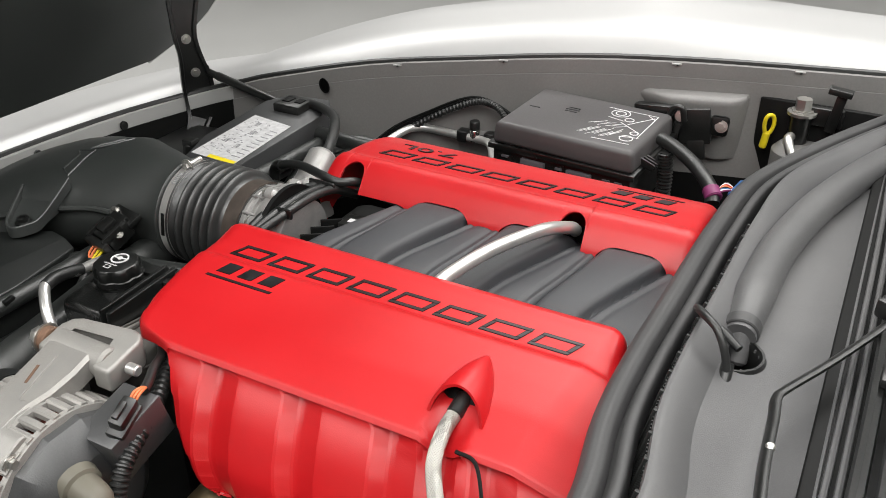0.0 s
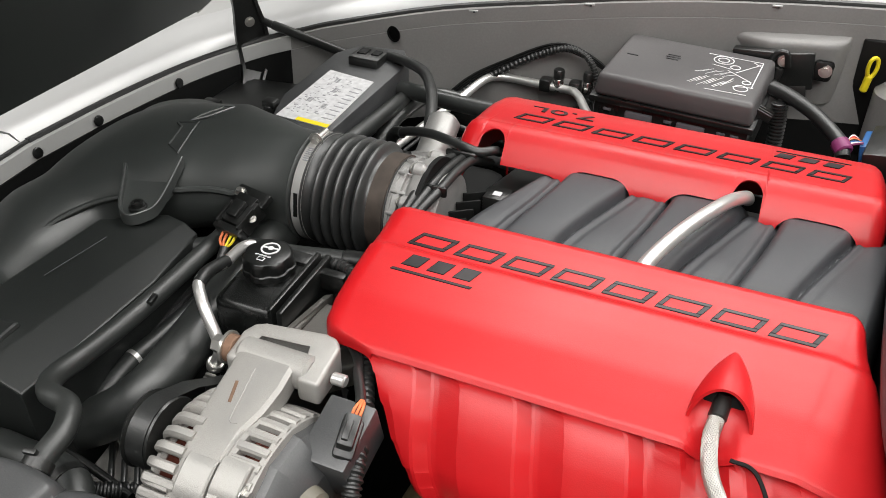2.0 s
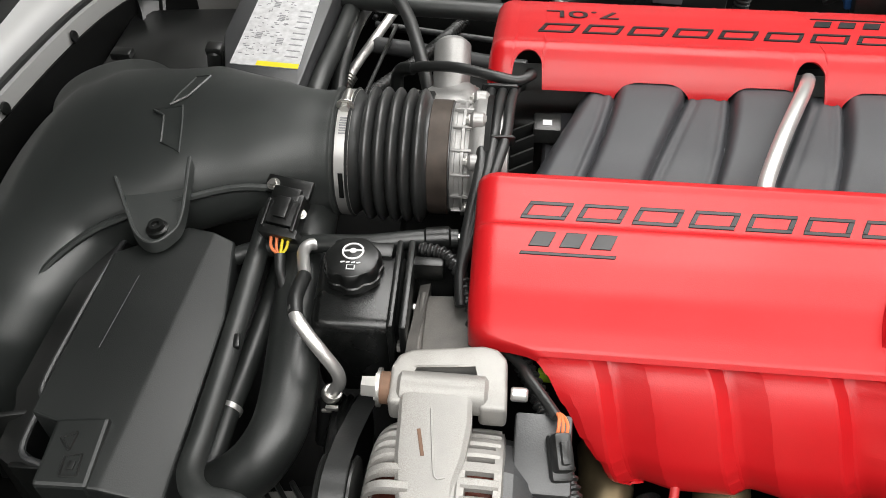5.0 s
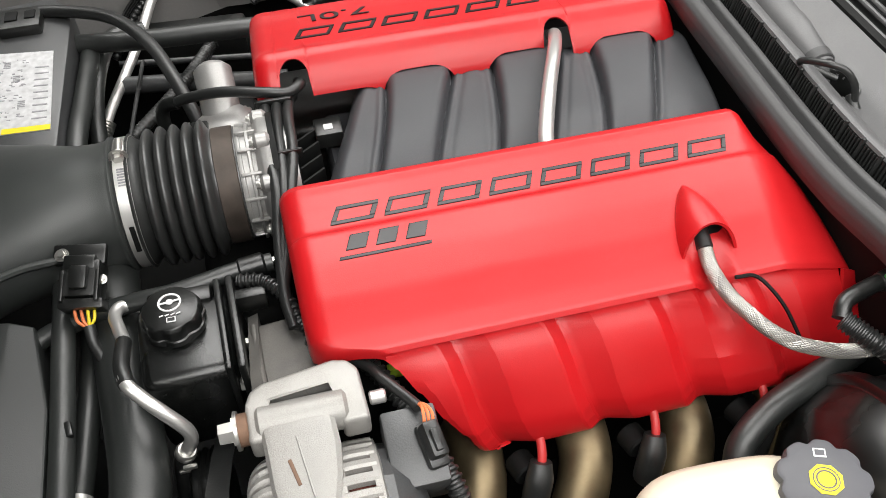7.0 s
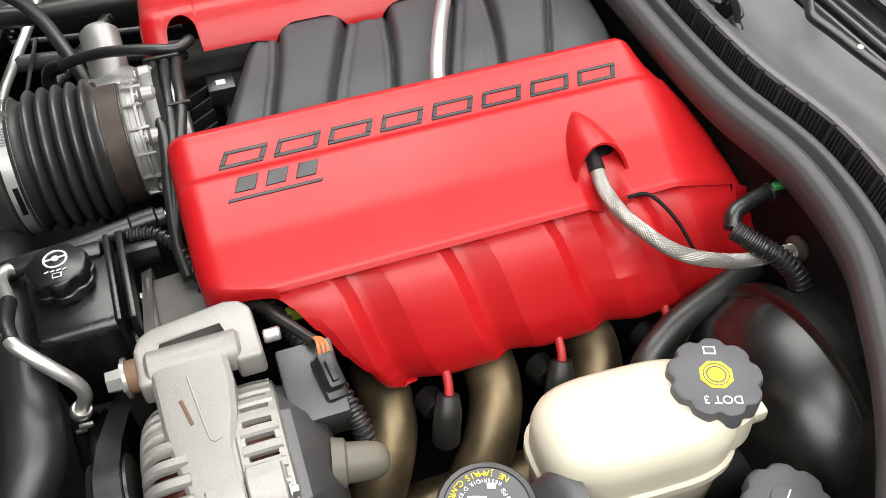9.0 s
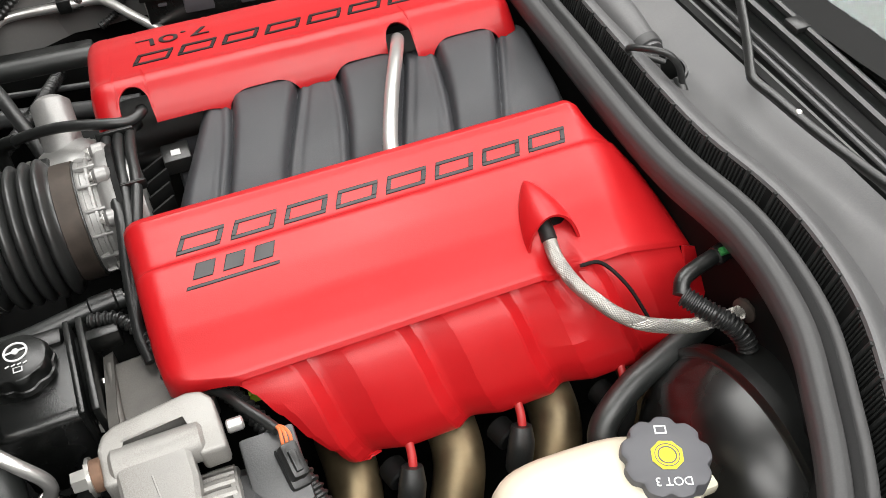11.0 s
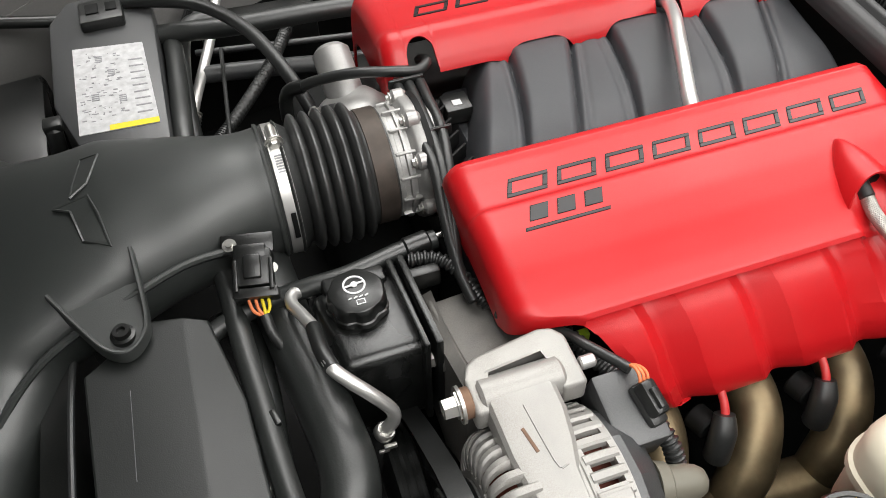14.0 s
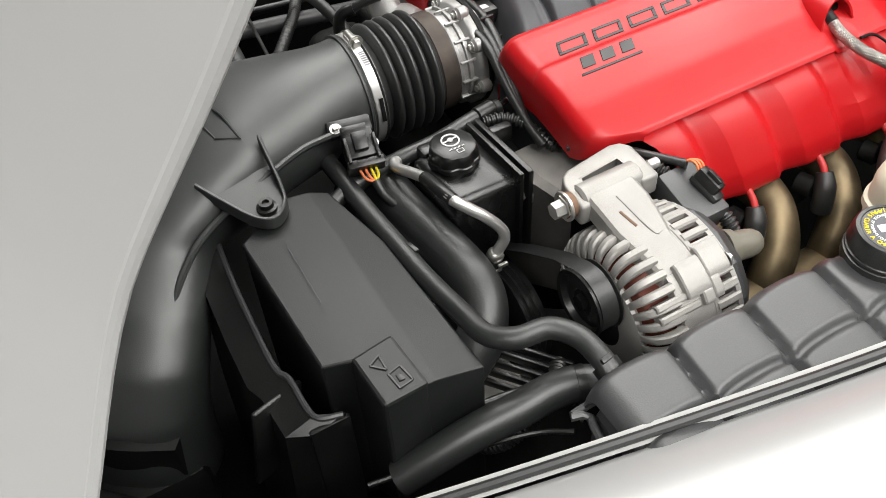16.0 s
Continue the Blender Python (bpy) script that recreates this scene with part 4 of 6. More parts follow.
def expansion_tank():
    t = thing("expansion_tank", (-0.22, -0.55, 0.62), "grey-black moulded coolant expansion tank with pillowed top", "coolant tank")

    def top(u, v):
        x = mix(-0.418, -0.02, u)
        y = mix(-0.497, -0.635, v)
        z = 0.823
        for gx in (-0.334, -0.249, -0.163, -0.06):
            q = x - gx - 0.35 * (y + 0.5) * 0.3
            z -= 0.009 * math.exp(-(q / 0.0038) ** 2) + 0.003 * math.exp(-(q / 0.014) ** 2)
        z -= 0.008 * math.exp(-((y + 0.567) / 0.004) ** 2)
        z -= 0.017 * math.exp(-(math.hypot(x + 0.092, y + 0.527) / 0.052) ** 6)
        e = min(1, (x + 0.418) / 0.02)
        z -= 0.02 * (1 - math.sqrt(max(0, 1 - (1 - e) ** 2)))
        e = min(1, (-0.497 - y) / 0.018)
        scoop = 0.012 * abs(math.cos((x + 0.2915) / 0.0855 * math.pi)) ** 0.35
        z -= 0.05 * (1 - math.sqrt(max(0, 1 - (1 - e) ** 2)))
        return Vector((x, y - 0.010 + scoop * (1 - v), z - 0.0))

    part("top_half", sheet(190, 70, top, 0.003), "tank", t, angle=60)
    part("lower_half", prism([(-0.412, -0.508), (-0.02, -0.50), (-0.02, -0.64), (-0.42, -0.60)], 0.62, 0.775, 0.01), "tank", t)
    part("seam", tube([(-0.02, -0.495, 0.778), (-0.40, -0.503, 0.778), (-0.418, -0.515, 0.778), (-0.426, -0.56, 0.775), (-0.428, -0.62, 0.77)], 0.004, 4, 8), "tank", t)
    part("neck", lathe((-0.092, -0.527, 0.775), (-0.092, -0.527, 1), [(0, 0.033), (0.026, 0.033), (0.028, 0.030)], 36), "plastic", t)
    cap = part("cap", lathe((-0.092, -0.527, 0.800), (-0.092, -0.527, 1), [(0, 0.035), (0.002, 0.0368), (0.0145, 0.0372), (0.0155, 0.0350), (0.0168, 0.0350), (0.0175, 0.0366), (0.0200, 0.0366), (0.0210, 0.0350), (0.0222, 0.0350), (0.0228, 0.0362), (0.0385, 0.0345), (0.0415, 0.0325), (0.0420, 0.0290), (0.0412, 0.0285)], 60, wave=lambda a, h: 1 + (0.010 * math.cos(a * 20) if 0.0225 < h < 0.041 else 0)), "plastic", t, "black ribbed screw cap")
    part("cap_disc", lathe((-0.092, -0.527, 0.8405), (-0.092, -0.527, 1), [(0, 0.028), (0.0012, 0.0278)], 40), "grey", cap)
    arc_text("NE JAMAIS OUVRIR A CHAUD", 0.0062, (-0.092, -0.527, 0.8421), 0.0242, 38, 8.0, "yellow", cap)
    arc_text("RESERVOIR D'EXPANSION", 0.004, (-0.092, -0.527, 0.8421), 0.0188, 42, 7.6, "white", cap)
    lettering("18 PSI", 0.0045, pose(-0.077, -0.524, 0.8421, 0, 0, 100), "white", cap)
    part("symbol", box((-0.097, -0.522, 0.8421), (0.013, 0.009, 0.0004), 0, (0, 0, -20)), "white", cap)
    for k in range(3):
        part("symbol_wave", box((-0.100 + k * 0.004, -0.5265, 0.8425), (0.002, 0.003, 0.0004), 0, (0, 0, -20)), "grey", cap)
    part("symbol", box((-0.084, -0.514, 0.8421), (0.006, 0.004, 0.0004), 0, (0, 0, -20)), "white", cap)
    part("overflow_spigot", tube([(-0.055, -0.535, 0.80), (-0.04, -0.55, 0.80), (-0.02, -0.575, 0.79)], 0.006, 6, 10), "plastic", t)


expansion_tank()


def hoses():
    h = thing("radiator_hose", (-0.45, -0.3, 0.63), "thick black rubber radiator hose with a clamp", "hose", "coolant hoses")
    part("hose", tube([(-0.43, -0.03, 0.752), (-0.425, -0.12, 0.750), (-0.419, -0.18, 0.748), (-0.412, -0.24, 0.745), (-0.407, -0.295, 0.742), (-0.411, -0.326, 0.734), (-0.427, -0.350, 0.719), (-0.452, -0.362, 0.702), (-0.482, -0.368, 0.684), (-0.52, -0.37, 0.66)], 0.0258, 8, 24), "hose", h)
    part("spring_clamp", lathe((-0.4255, -0.115, 0.750), (-0.4215, -0.155, 0.749), [(0, 0.0258), (0, 0.0273), (0.012, 0.0273), (0.012, 0.0258)], 28), "plastic", h)
    v = thing("vent_hose", (-0.46, -0.25, 0.68), "narrow black rubber hose with a pale band clamp", "hose", "coolant hoses")
    part("hose", tube([(-0.457, -0.08, 0.722), (-0.456, -0.14, 0.724), (-0.457, -0.20, 0.725), (-0.461, -0.263, 0.724), (-0.465, -0.303, 0.722), (-0.472, -0.345, 0.705), (-0.48, -0.37, 0.68)], 0.0112, 8, 18), "hose", v)
    part("band_clamp", lathe((-0.4635, -0.294, 0.7226), (-0.466, -0.308, 0.7215), [(0, 0.0112), (0, 0.0124), (0.005, 0.0124), (0.005, 0.0112)], 22), "pipe", v, "pale band clamp")
    q = thing("heater_hose", (-0.45, -0.35, 0.75), "narrow black rubber coolant hose with clip", "hose", "coolant hoses")
    part("hose", tube([(-0.470, -0.06, 0.772), (-0.468, -0.12, 0.772), (-0.4665, -0.18, 0.772), (-0.4635, -0.24, 0.774), (-0.461, -0.30, 0.777), (-0.457, -0.36, 0.785), (-0.453, -0.402, 0.793), (-0.435, -0.424, 0.80), (-0.405, -0.432, 0.803), (-0.388, -0.455, 0.803), (-0.384, -0.485, 0.80), (-0.382, -0.51, 0.79)], 0.0108, 8, 18), "hose", q)
    part("clip", box((-0.455, -0.262, 0.782), (0.006, 0.016, 0.006), 0.0015, (0, 0, 12)), "plastic", q, "small black plastic clip")
    c = thing("hose_clamp", (-0.389, -0.49, 0.79), "small spring steel hose clamp", "hose clamp", "hose clamps")
    part("band", lathe((-0.3845, -0.487, 0.7993), (-0.382, -0.508, 0.791), [(0, 0.012), (0, 0.0132), (0.009, 0.0132), (0.009, 0.012)], 24), "plastic", c)
    part("ear", box((-0.387, -0.491, 0.813), (0.012, 0.005, 0.005), 0.001, (15, 0, 10)), "plastic", c)
    w = thing("lower_radiator_hose", (-0.45, -0.48, 0.6), "thick black rubber hose to the expansion tank", "hose", "coolant hoses")
    part("hose", tube([(-0.57, -0.436, 0.69), (-0.50, -0.450, 0.728), (-0.455, -0.457, 0.740), (-0.415, -0.459, 0.745), (-0.385, -0.468, 0.746), (-0.36, -0.49, 0.742)], 0.0175, 8, 22), "hose", w)
    part("clamp", lathe((-0.395, -0.4645, 0.7458), (-0.384, -0.4685, 0.746), [(0, 0.0175), (0, 0.0187), (0.009, 0.0187), (0.009, 0.0175)], 24), "plastic", w, "black band clamp")
    fan = thing("fan_shroud", (-0.42, -0.37, 0.64), "black slatted fan shroud over pale radiator metal", "shroud")
    part("core", box((-0.415, -0.372, 0.655), (0.085, 0.06, 0.006), 0.001, (0, 0, 8)), "alu", fan, "pale metal core")
    for k in range(5):
        x = -0.452 + k * 0.016
        part("slat", box((x + 0.012, -0.374, 0.674), (0.005, 0.085, 0.010), 0.0015, (0, 0, 38)), "plastic", fan)
    part("edge_rail", tube([(-0.475, -0.405, 0.69), (-0.435, -0.412, 0.692), (-0.395, -0.420, 0.692), (-0.37, -0.425, 0.69)], 0.0045, 6, 10), "plastic", fan)
    piece("engine_hose", tube([(-0.518, -0.161, 0.755), (-0.497, -0.145, 0.762), (-0.475, -0.136, 0.767), (-0.435, -0.132, 0.775), (-0.396, -0.136, 0.785), (-0.356, -0.138, 0.79), (-0.30, -0.128, 0.792), (-0.265, -0.125, 0.792)], 0.0095, 8, 16), "hose", (-0.38, -0.13, 0.74), "black rubber hose beside the throttle body", "hose", "coolant hoses")
    piece("sleeved_hose", tube([(-0.487, -0.08, 0.70), (-0.481, -0.14, 0.71), (-0.477, -0.20, 0.715), (-0.480, -0.28, 0.71), (-0.486, -0.36, 0.69)], 0.0145, 8, 18), "mesh", (-0.48, -0.22, 0.68), "black hose in a woven sleeve between two hoses", "hose", "coolant hoses")
    f = thing("hose_fitting", (-0.28, -0.125, 0.78), "black plastic hose joint with metal pipe stub", "hose fitting")
    part("collar", rod((-0.298, -0.128, 0.792), (-0.272, -0.125, 0.793), 0.0115, 0.002), "plastic", f)
    part("stub", rod((-0.272, -0.125, 0.793), (-0.235, -0.122, 0.796), 0.004), "bright", f)
    for k, (x, y, z) in enumerate(((-0.452, -0.46, 0.69), (-0.43, -0.455, 0.70))):
        piece("wire_loom", corrugated([(x - 0.03, y + 0.05, z - 0.06), (x - 0.01, y + 0.012, z - 0.01), (x + 0.03, y + 0.02, z - 0.005), (x + 0.07, y + 0.06, z - 0.03)], 0.008), "rubber", (x, y, z - 0.06), "black corrugated wiring loom", "wiring loom", "wiring looms")
    piece("tie_wire", tube([(-0.60, -0.432, 0.70), (-0.52, -0.45, 0.708), (-0.45, -0.475, 0.722), (-0.42, -0.50, 0.735)], 0.0028, 6, 8), "plastic", (-0.5, -0.46, 0.7), "thin black rod along the inner wing", "rod")


hoses()


def cap_wave(n, depth):
    return lambda a, h: 1 - depth * (0.5 + 0.5 * math.cos(a * n)) ** 3


def power_steering():
    p = thing("power_steering_reservoir", (-0.355, -0.2, 0.69), "black plastic power steering reservoir with screw cap", "fluid reservoir")
    part("tank", prism([(-0.398, -0.150), (-0.308, -0.150), (-0.308, -0.245), (-0.392, -0.245)], 0.685, 0.795, 0.012, 3), "plastic", p)
    part("weld_rib", prism([(-0.322, -0.145), (-0.316, -0.145), (-0.312, -0.252), (-0.318, -0.252)], 0.685, 0.807, 0.002), "plastic", p)
    part("weld_rib", prism([(-0.311, -0.143), (-0.304, -0.143), (-0.300, -0.252), (-0.307, -0.252)], 0.685, 0.806, 0.002), "plastic", p)
    part("shoulder", box((-0.355, -0.152, 0.792), (0.06, 0.02, 0.016), 0.004), "plastic", p)
    c = (-0.359, -0.182)
    part("neck", lathe((*c, 0.785), (*c, 1), [(0, 0.026), (0.012, 0.026)], 32), "plastic", p)
    cap = part("cap", lathe((*c, 0.796), (*c, 1), [(0, 0.026), (0.002, 0.029), (0.008, 0.029), (0.009, 0.0275), (0.018, 0.0275), (0.0225, 0.0255), (0.0235, 0.024)], 72, wave=lambda a, h: 1 - (0.10 * (0.5 + 0.5 * math.cos(a * 7)) ** 2 if h < 0.019 else 0.05 * (0.5 + 0.5 * math.cos(a * 7)) ** 2)), "plastic", p, "black cap with white steering wheel symbol")
    z = 0.8203
    part("symbol_ring", lathe((c[0], c[1] + 0.006, z - 0.0008), (c[0], c[1] + 0.006, 1), [(0, 0.0105), (0.001, 0.0105), (0.001, 0.0088), (0, 0.0088)], 36, cap=False), "white", cap)
    part("symbol_spoke", box((c[0], c[1] + 0.0065, z), (0.0175, 0.0018, 0.0008), 0, (0, 0, 6)), "white", cap)
    part("symbol_hub", lathe((c[0], c[1] + 0.0065, z - 0.0006), (c[0], c[1] + 0.0065, 1), [(0, 0.0032), (0.0011, 0.003)], 16), "white", cap)
    for k in range(4):
        part("symbol_wave", box((c[0] - 0.0075 + k * 0.005, c[1] - 0.0085, z), (0.0038, 0.0012, 0.0007), 0, (0, 0, 18)), "white", cap)
    part("symbol_book", box((c[0] + 0.001, c[1] - 0.0145, z), (0.008, 0.0055, 0.0007), 0), "white", cap)
    part("symbol_book_inset", box((c[0] + 0.001, c[1] - 0.0145, z + 0.0003), (0.0062, 0.0037, 0.0007), 0), "plastic", cap)
    pipe = thing("power_steering_pipe", (-0.41, -0.28, 0.7), "pale bent aluminium pipe with black sleeve and clamp", "pipe")
    part("pipe", tube([(-0.394, -0.139, 0.781), (-0.403, -0.138, 0.784), (-0.412, -0.142, 0.788), (-0.415, -0.155, 0.791), (-0.409, -0.177, 0.798), (-0.403, -0.200, 0.804), (-0.403, -0.225, 0.811), (-0.400, -0.248, 0.812), (-0.388, -0.262, 0.804), (-0.374, -0.273, 0.793), (-0.360, -0.281, 0.775), (-0.358, -0.284, 0.762), (-0.364, -0.283, 0.748), (-0.371, -0.281, 0.736)], 0.0062, 8, 16), "pipe", pipe)
    part("sleeve", tube([(-0.4035, -0.197, 0.8035), (-0.4035, -0.212, 0.808), (-0.403, -0.232, 0.812), (-0.399, -0.250, 0.8115)], 0.0072, 6, 12), "rubber", pipe, "black plastic sleeve")
    part("clamp", lathe((-0.366, -0.2825, 0.744), (-0.373, -0.2805, 0.728), [(0, 0.008), (0.002, 0.0095), (0.008, 0.0095), (0.010, 0.008)], 20), "steel", pipe)
    part("clamp_ear", box((-0.366, -0.294, 0.734), (0.012, 0.004, 0.005), 0.001), "steel", pipe)
    part("clamp_ear", box((-0.372, -0.293, 0.727), (0.010, 0.003, 0.004), 0.001), "steel", pipe)
    part("hose_end", tube([(-0.370, -0.281, 0.738), (-0.376, -0.281, 0.715), (-0.385, -0.285, 0.66)], 0.0078, 6, 14), "rubber", pipe)
    s = thing("bracket_plate", (-0.27, -0.25, 0.7), "grey-brown cast accessory bracket with zinc bolts", "bracket")
    part("plate", loft([[Vector((x, y, z)) for x, y, z in r] for r in ([(-0.297, -0.175, 0.776), (-0.287, -0.175, 0.78), (-0.286, -0.175, 0.62), (-0.297, -0.175, 0.62)], [(-0.300, -0.25, 0.785), (-0.290, -0.25, 0.79), (-0.29, -0.25, 0.62), (-0.300, -0.25, 0.62)], [(-0.298, -0.305, 0.798), (-0.287, -0.305, 0.80), (-0.287, -0.305, 0.66), (-0.298, -0.305, 0.66)])]), "casting", s, angle=20)
    web = [(-0.294, -0.185), (-0.256, -0.182), (-0.215, -0.225), (-0.208, -0.262), (-0.232, -0.290), (-0.292, -0.298)]
    part("web", prism(web, 0.755, lambda x, y: 0.775 - 0.10 * (y + 0.185), 0.004, 3), "casting", s, angle=40)
    part("web_rim", tube([(-0.292, -0.188, 0.777), (-0.291, -0.225, 0.781), (-0.289, -0.262, 0.785), (-0.285, -0.292, 0.789)], 0.0042, 6, 10), "casting", s)
    part("bolt", hexbolt((-0.300, -0.240, 0.765), (-1, 0, 0), 0.0080, 0.011), "steel", s)
    part("bolt", hexbolt((-0.297, -0.195, 0.762), (-1, 0, 0.2), 0.006, 0.012), "steel", s)
    piece("vacuum_connector", box((-0.29, -0.165, 0.79), (0.03, 0.012, 0.022), 0.002), "plastic", (-0.29, -0.165, 0.78), "small black plastic vacuum connector", "connector")
    piece("vacuum_loom", corrugated([(-0.30, -0.148, 0.80), (-0.275, -0.155, 0.80), (-0.258, -0.175, 0.795), (-0.248, -0.20, 0.785), (-0.235, -0.215, 0.77)], 0.006), "rubber", (-0.27, -0.17, 0.77), "black corrugated sensor loom", "wiring loom", "wiring looms")


power_steering()


ALT = Vector((0, -0.402, 0.725))


def flat_bar(path, axis, half, deep):
    """A bevelled bar along a line that runs beside an axis parallel to x."""
    rings = []
    pts = spline(path, 3)
    for p in pts:
        out = Vector((0, p.y - axis.y, p.z - axis.z)).normalized()
        side = Vector((0, -out.z, out.y))
        w = half * Vector((0, p.y - axis.y, p.z - axis.z)).length / 0.0855
        rings.append([p + side * a * w + out * b * deep for a, b in ((-1, -1), (-1, 0.4), (-0.6, 1), (0.6, 1), (1, 0.4), (1, -1))])
    return loft(rings)


def sector(x0, x1, r0, r1, a0, a1, n=8, taper=0.0015):
    """A bevelled plate that lies on a drum about the alternator's axis."""
    rings = []
    for k in range(n + 1):
        a = radians(mix(a0, a1, k / n))
        e = taper if k in (0, n) else 0.0
        rings.append([Vector((x, ALT.y + r * math.cos(a), ALT.z + r * math.sin(a))) for x, r in ((x0, r0), (x0, r1 - taper - e), (x0 + taper, r1 - e), (x1 - taper, r1 - e), (x1, r1 - taper - e), (x1, r0))])
    return loft(rings)


def alternator():
    a = thing("alternator", (-0.26, -0.4, 0.64), "weathered cast aluminium alternator with cooling slots over copper windings", "alternator")

    def at(x, r, ang):
        return Vector((x, ALT.y + r * math.cos(ang), ALT.z + r * math.sin(ang)))

    part("winding", lathe((-0.310, ALT.y, ALT.z), (0, ALT.y, ALT.z), [(0, 0.05), (0.003, 0.060), (0.010, 0.069), (0.030, 0.074), (0.075, 0.074), (0.098, 0.070)], 96, wave=lambda g, h: 1 + 0.018 * math.sin(g * 48 + h * 260)), "copper", a, "copper stator winding")
    part("centre_band", lathe((-0.279, ALT.y, ALT.z), (0, ALT.y, ALT.z), [(0, 0.080), (0.001, 0.0862), (0.003, 0.0872), (0.0370, 0.0874), (0.0378, 0.0862), (0.0386, 0.0874), (0.044, 0.0872), (0.045, 0.080)], 84), "alu", a)
    part("front_ring", lathe((-0.317, ALT.y, ALT.z), (0, ALT.y, ALT.z), [(0, 0.036), (0, 0.056), (0.002, 0.062), (0.006, 0.063), (0.010, 0.060)], 64), "alu", a)
    part("front_hub", lathe((-0.323, ALT.y, ALT.z), (0, ALT.y, ALT.z), [(0, 0.012), (0.002, 0.026), (0.012, 0.036)], 32), "dark", a)
    part("rear_ring", lathe((-0.213, ALT.y, ALT.z), (0, ALT.y, ALT.z), [(0, 0.078), (0, 0.0868), (0.006, 0.0862), (0.008, 0.08)], 72), "alu", a)
    n = 36
    for k in range(n):
        ang = 2 * math.pi * (k + 0.3) / n
        path = [at(-0.315, 0.057, ang), at(-0.3135, 0.068, ang), at(-0.309, 0.0775, ang), at(-0.300, 0.0842, ang), at(-0.289, 0.0858, ang), at(-0.277, 0.0858, ang)]
        part("front_fin", flat_bar(path, ALT, 0.0046, 0.0042), "alu", a)
        ang += math.pi / n
        part("rear_fin", flat_bar([at(-0.238, 0.0852, ang), at(-0.225, 0.0855, ang), at(-0.209, 0.0845, ang)], ALT, 0.0046, 0.0038), "alu", a)
    # the broad cast arm from the pivot over the top of the body
    arm = []
    for y, z, x0, x1, th in ((-0.318, 0.828, -0.292, -0.236, 0.024), (-0.335, 0.8280, -0.293, -0.234, 0.022), (-0.355, 0.8235, -0.292, -0.233, 0.022), (-0.38, 0.8175, -0.291, -0.236, 0.020), (-0.402, 0.8142, -0.288, -0.2415, 0.018), (-0.422, 0.8108, -0.284, -0.2415, 0.018), (-0.440, 0.8045, -0.281, -0.2415, 0.020)):
        arm.append([Vector((x0 - 0.001, y, z - th)), Vector((x0, y, z - 0.005)), Vector((x0 + 0.003, y, z - 0.0012)), Vector((x0 + 0.008, y, z)), Vector((x1 - 0.004, y, z)), Vector((x1, y, z - 0.003)), Vector((x1, y + 0.004, z - th))])
    part("arm", loft(arm), "alu", a, angle=32)
    part("arm_rim", tube([(-0.266, -0.345, 0.8260), (-0.262, -0.375, 0.8190), (-0.258, -0.398, 0.8150), (-0.250, -0.398, 0.8146)], 0.0008, 3, 6), "alu", a)
    part("arm_stain", box((-0.2715, -0.372, 0.8198), (0.003, 0.022, 0.0008), 0.0003, (13, 0, 14)), "rust", a, "rust streak")
    part("rear_shoulder", sector(-0.240, -0.211, 0.080, 0.0885, 104, 121), "alu", a)
    part("clamp_pad", sector(-0.270, -0.2415, 0.080, 0.0955, 112, 134), "alu", a)
    part("clamp_pad", sector(-0.2405, -0.213, 0.080, 0.0945, 108, 128), "alu", a)
    part("clamp_foot", sector(-0.254, -0.2415, 0.080, 0.0945, 132, 142), "alu", a)
    part("clamp_foot", sector(-0.2405, -0.229, 0.080, 0.0935, 126, 141), "alu", a)
    for k in (129, 137):
        part("cast_rib", sector(-0.304, -0.256, 0.078, 0.0905, k, k + 5, 4), "alu", a)
    part("through_bolt", hexbolt(at(-0.212, 0.0875, radians(123)), (1, 0, 0), 0.0048, 0.006), "steel", a)
    part("pivot_barrel", rod((-0.296, -0.322, 0.815), (-0.222, -0.322, 0.815), 0.0165, 0.003, 28), "alu", a)
    part("rear_cover", lathe((-0.210, ALT.y, ALT.z), (0, ALT.y, ALT.z), [(0, 0.082), (0.004, 0.0825), (0.012, 0.081), (0.026, 0.070), (0.036, 0.054), (0.040, 0.03)], 14), "tank", a, "grey plastic rear cover", angle=20)
    part("regulator", box((-0.176, -0.356, 0.777), (0.046, 0.066, 0.05), 0.003, (14, 0, 0)), "tank", a)
    part("terminal_boot", lathe((-0.178, -0.418, 0.764), (-0.10, -0.432, 0.758), [(0, 0.021), (0.010, 0.0195), (0.012, 0.0162), (0.028, 0.0155), (0.036, 0.0140), (0.042, 0.0105), (0.045, 0.005)], 32), "boot", a, "grey-green rubber terminal boot")
    plug = part("plug", box((-0.162, -0.366, 0.810), (0.015, 0.030, 0.017), 0.003, (20, 14, 14)), "plastic", a, "black electrical plug")
    part("plug_lock", box((-0.160, -0.371, 0.819), (0.006, 0.018, 0.005), 0.001, (20, 14, 14)), "plastic", plug)
    part("plug_boot", box((-0.163, -0.366, 0.802), (0.019, 0.038, 0.010), 0.004, (20, 14, 14)), "rubber", plug)
    for k in range(3):
        part("wire", tube([(-0.166 + k * 0.0035, -0.355, 0.814), (-0.165 + k * 0.0035, -0.348, 0.821), (-0.165 + k * 0.002, -0.339, 0.820), (-0.168, -0.330, 0.813)], 0.0014, 5, 8), "orange", plug)
    p = thing("alternator_bracket", (-0.255, -0.31, 0.78), "cast aluminium U-shaped alternator mounting bracket", "bracket")
    outline = [(-0.303, -0.340), (-0.303, -0.308), (-0.298, -0.296), (-0.288, -0.290), (-0.228, -0.281), (-0.216, -0.284), (-0.208, -0.294), (-0.206, -0.340), (-0.229, -0.340), (-0.230, -0.299), (-0.286, -0.305), (-0.288, -0.340)]
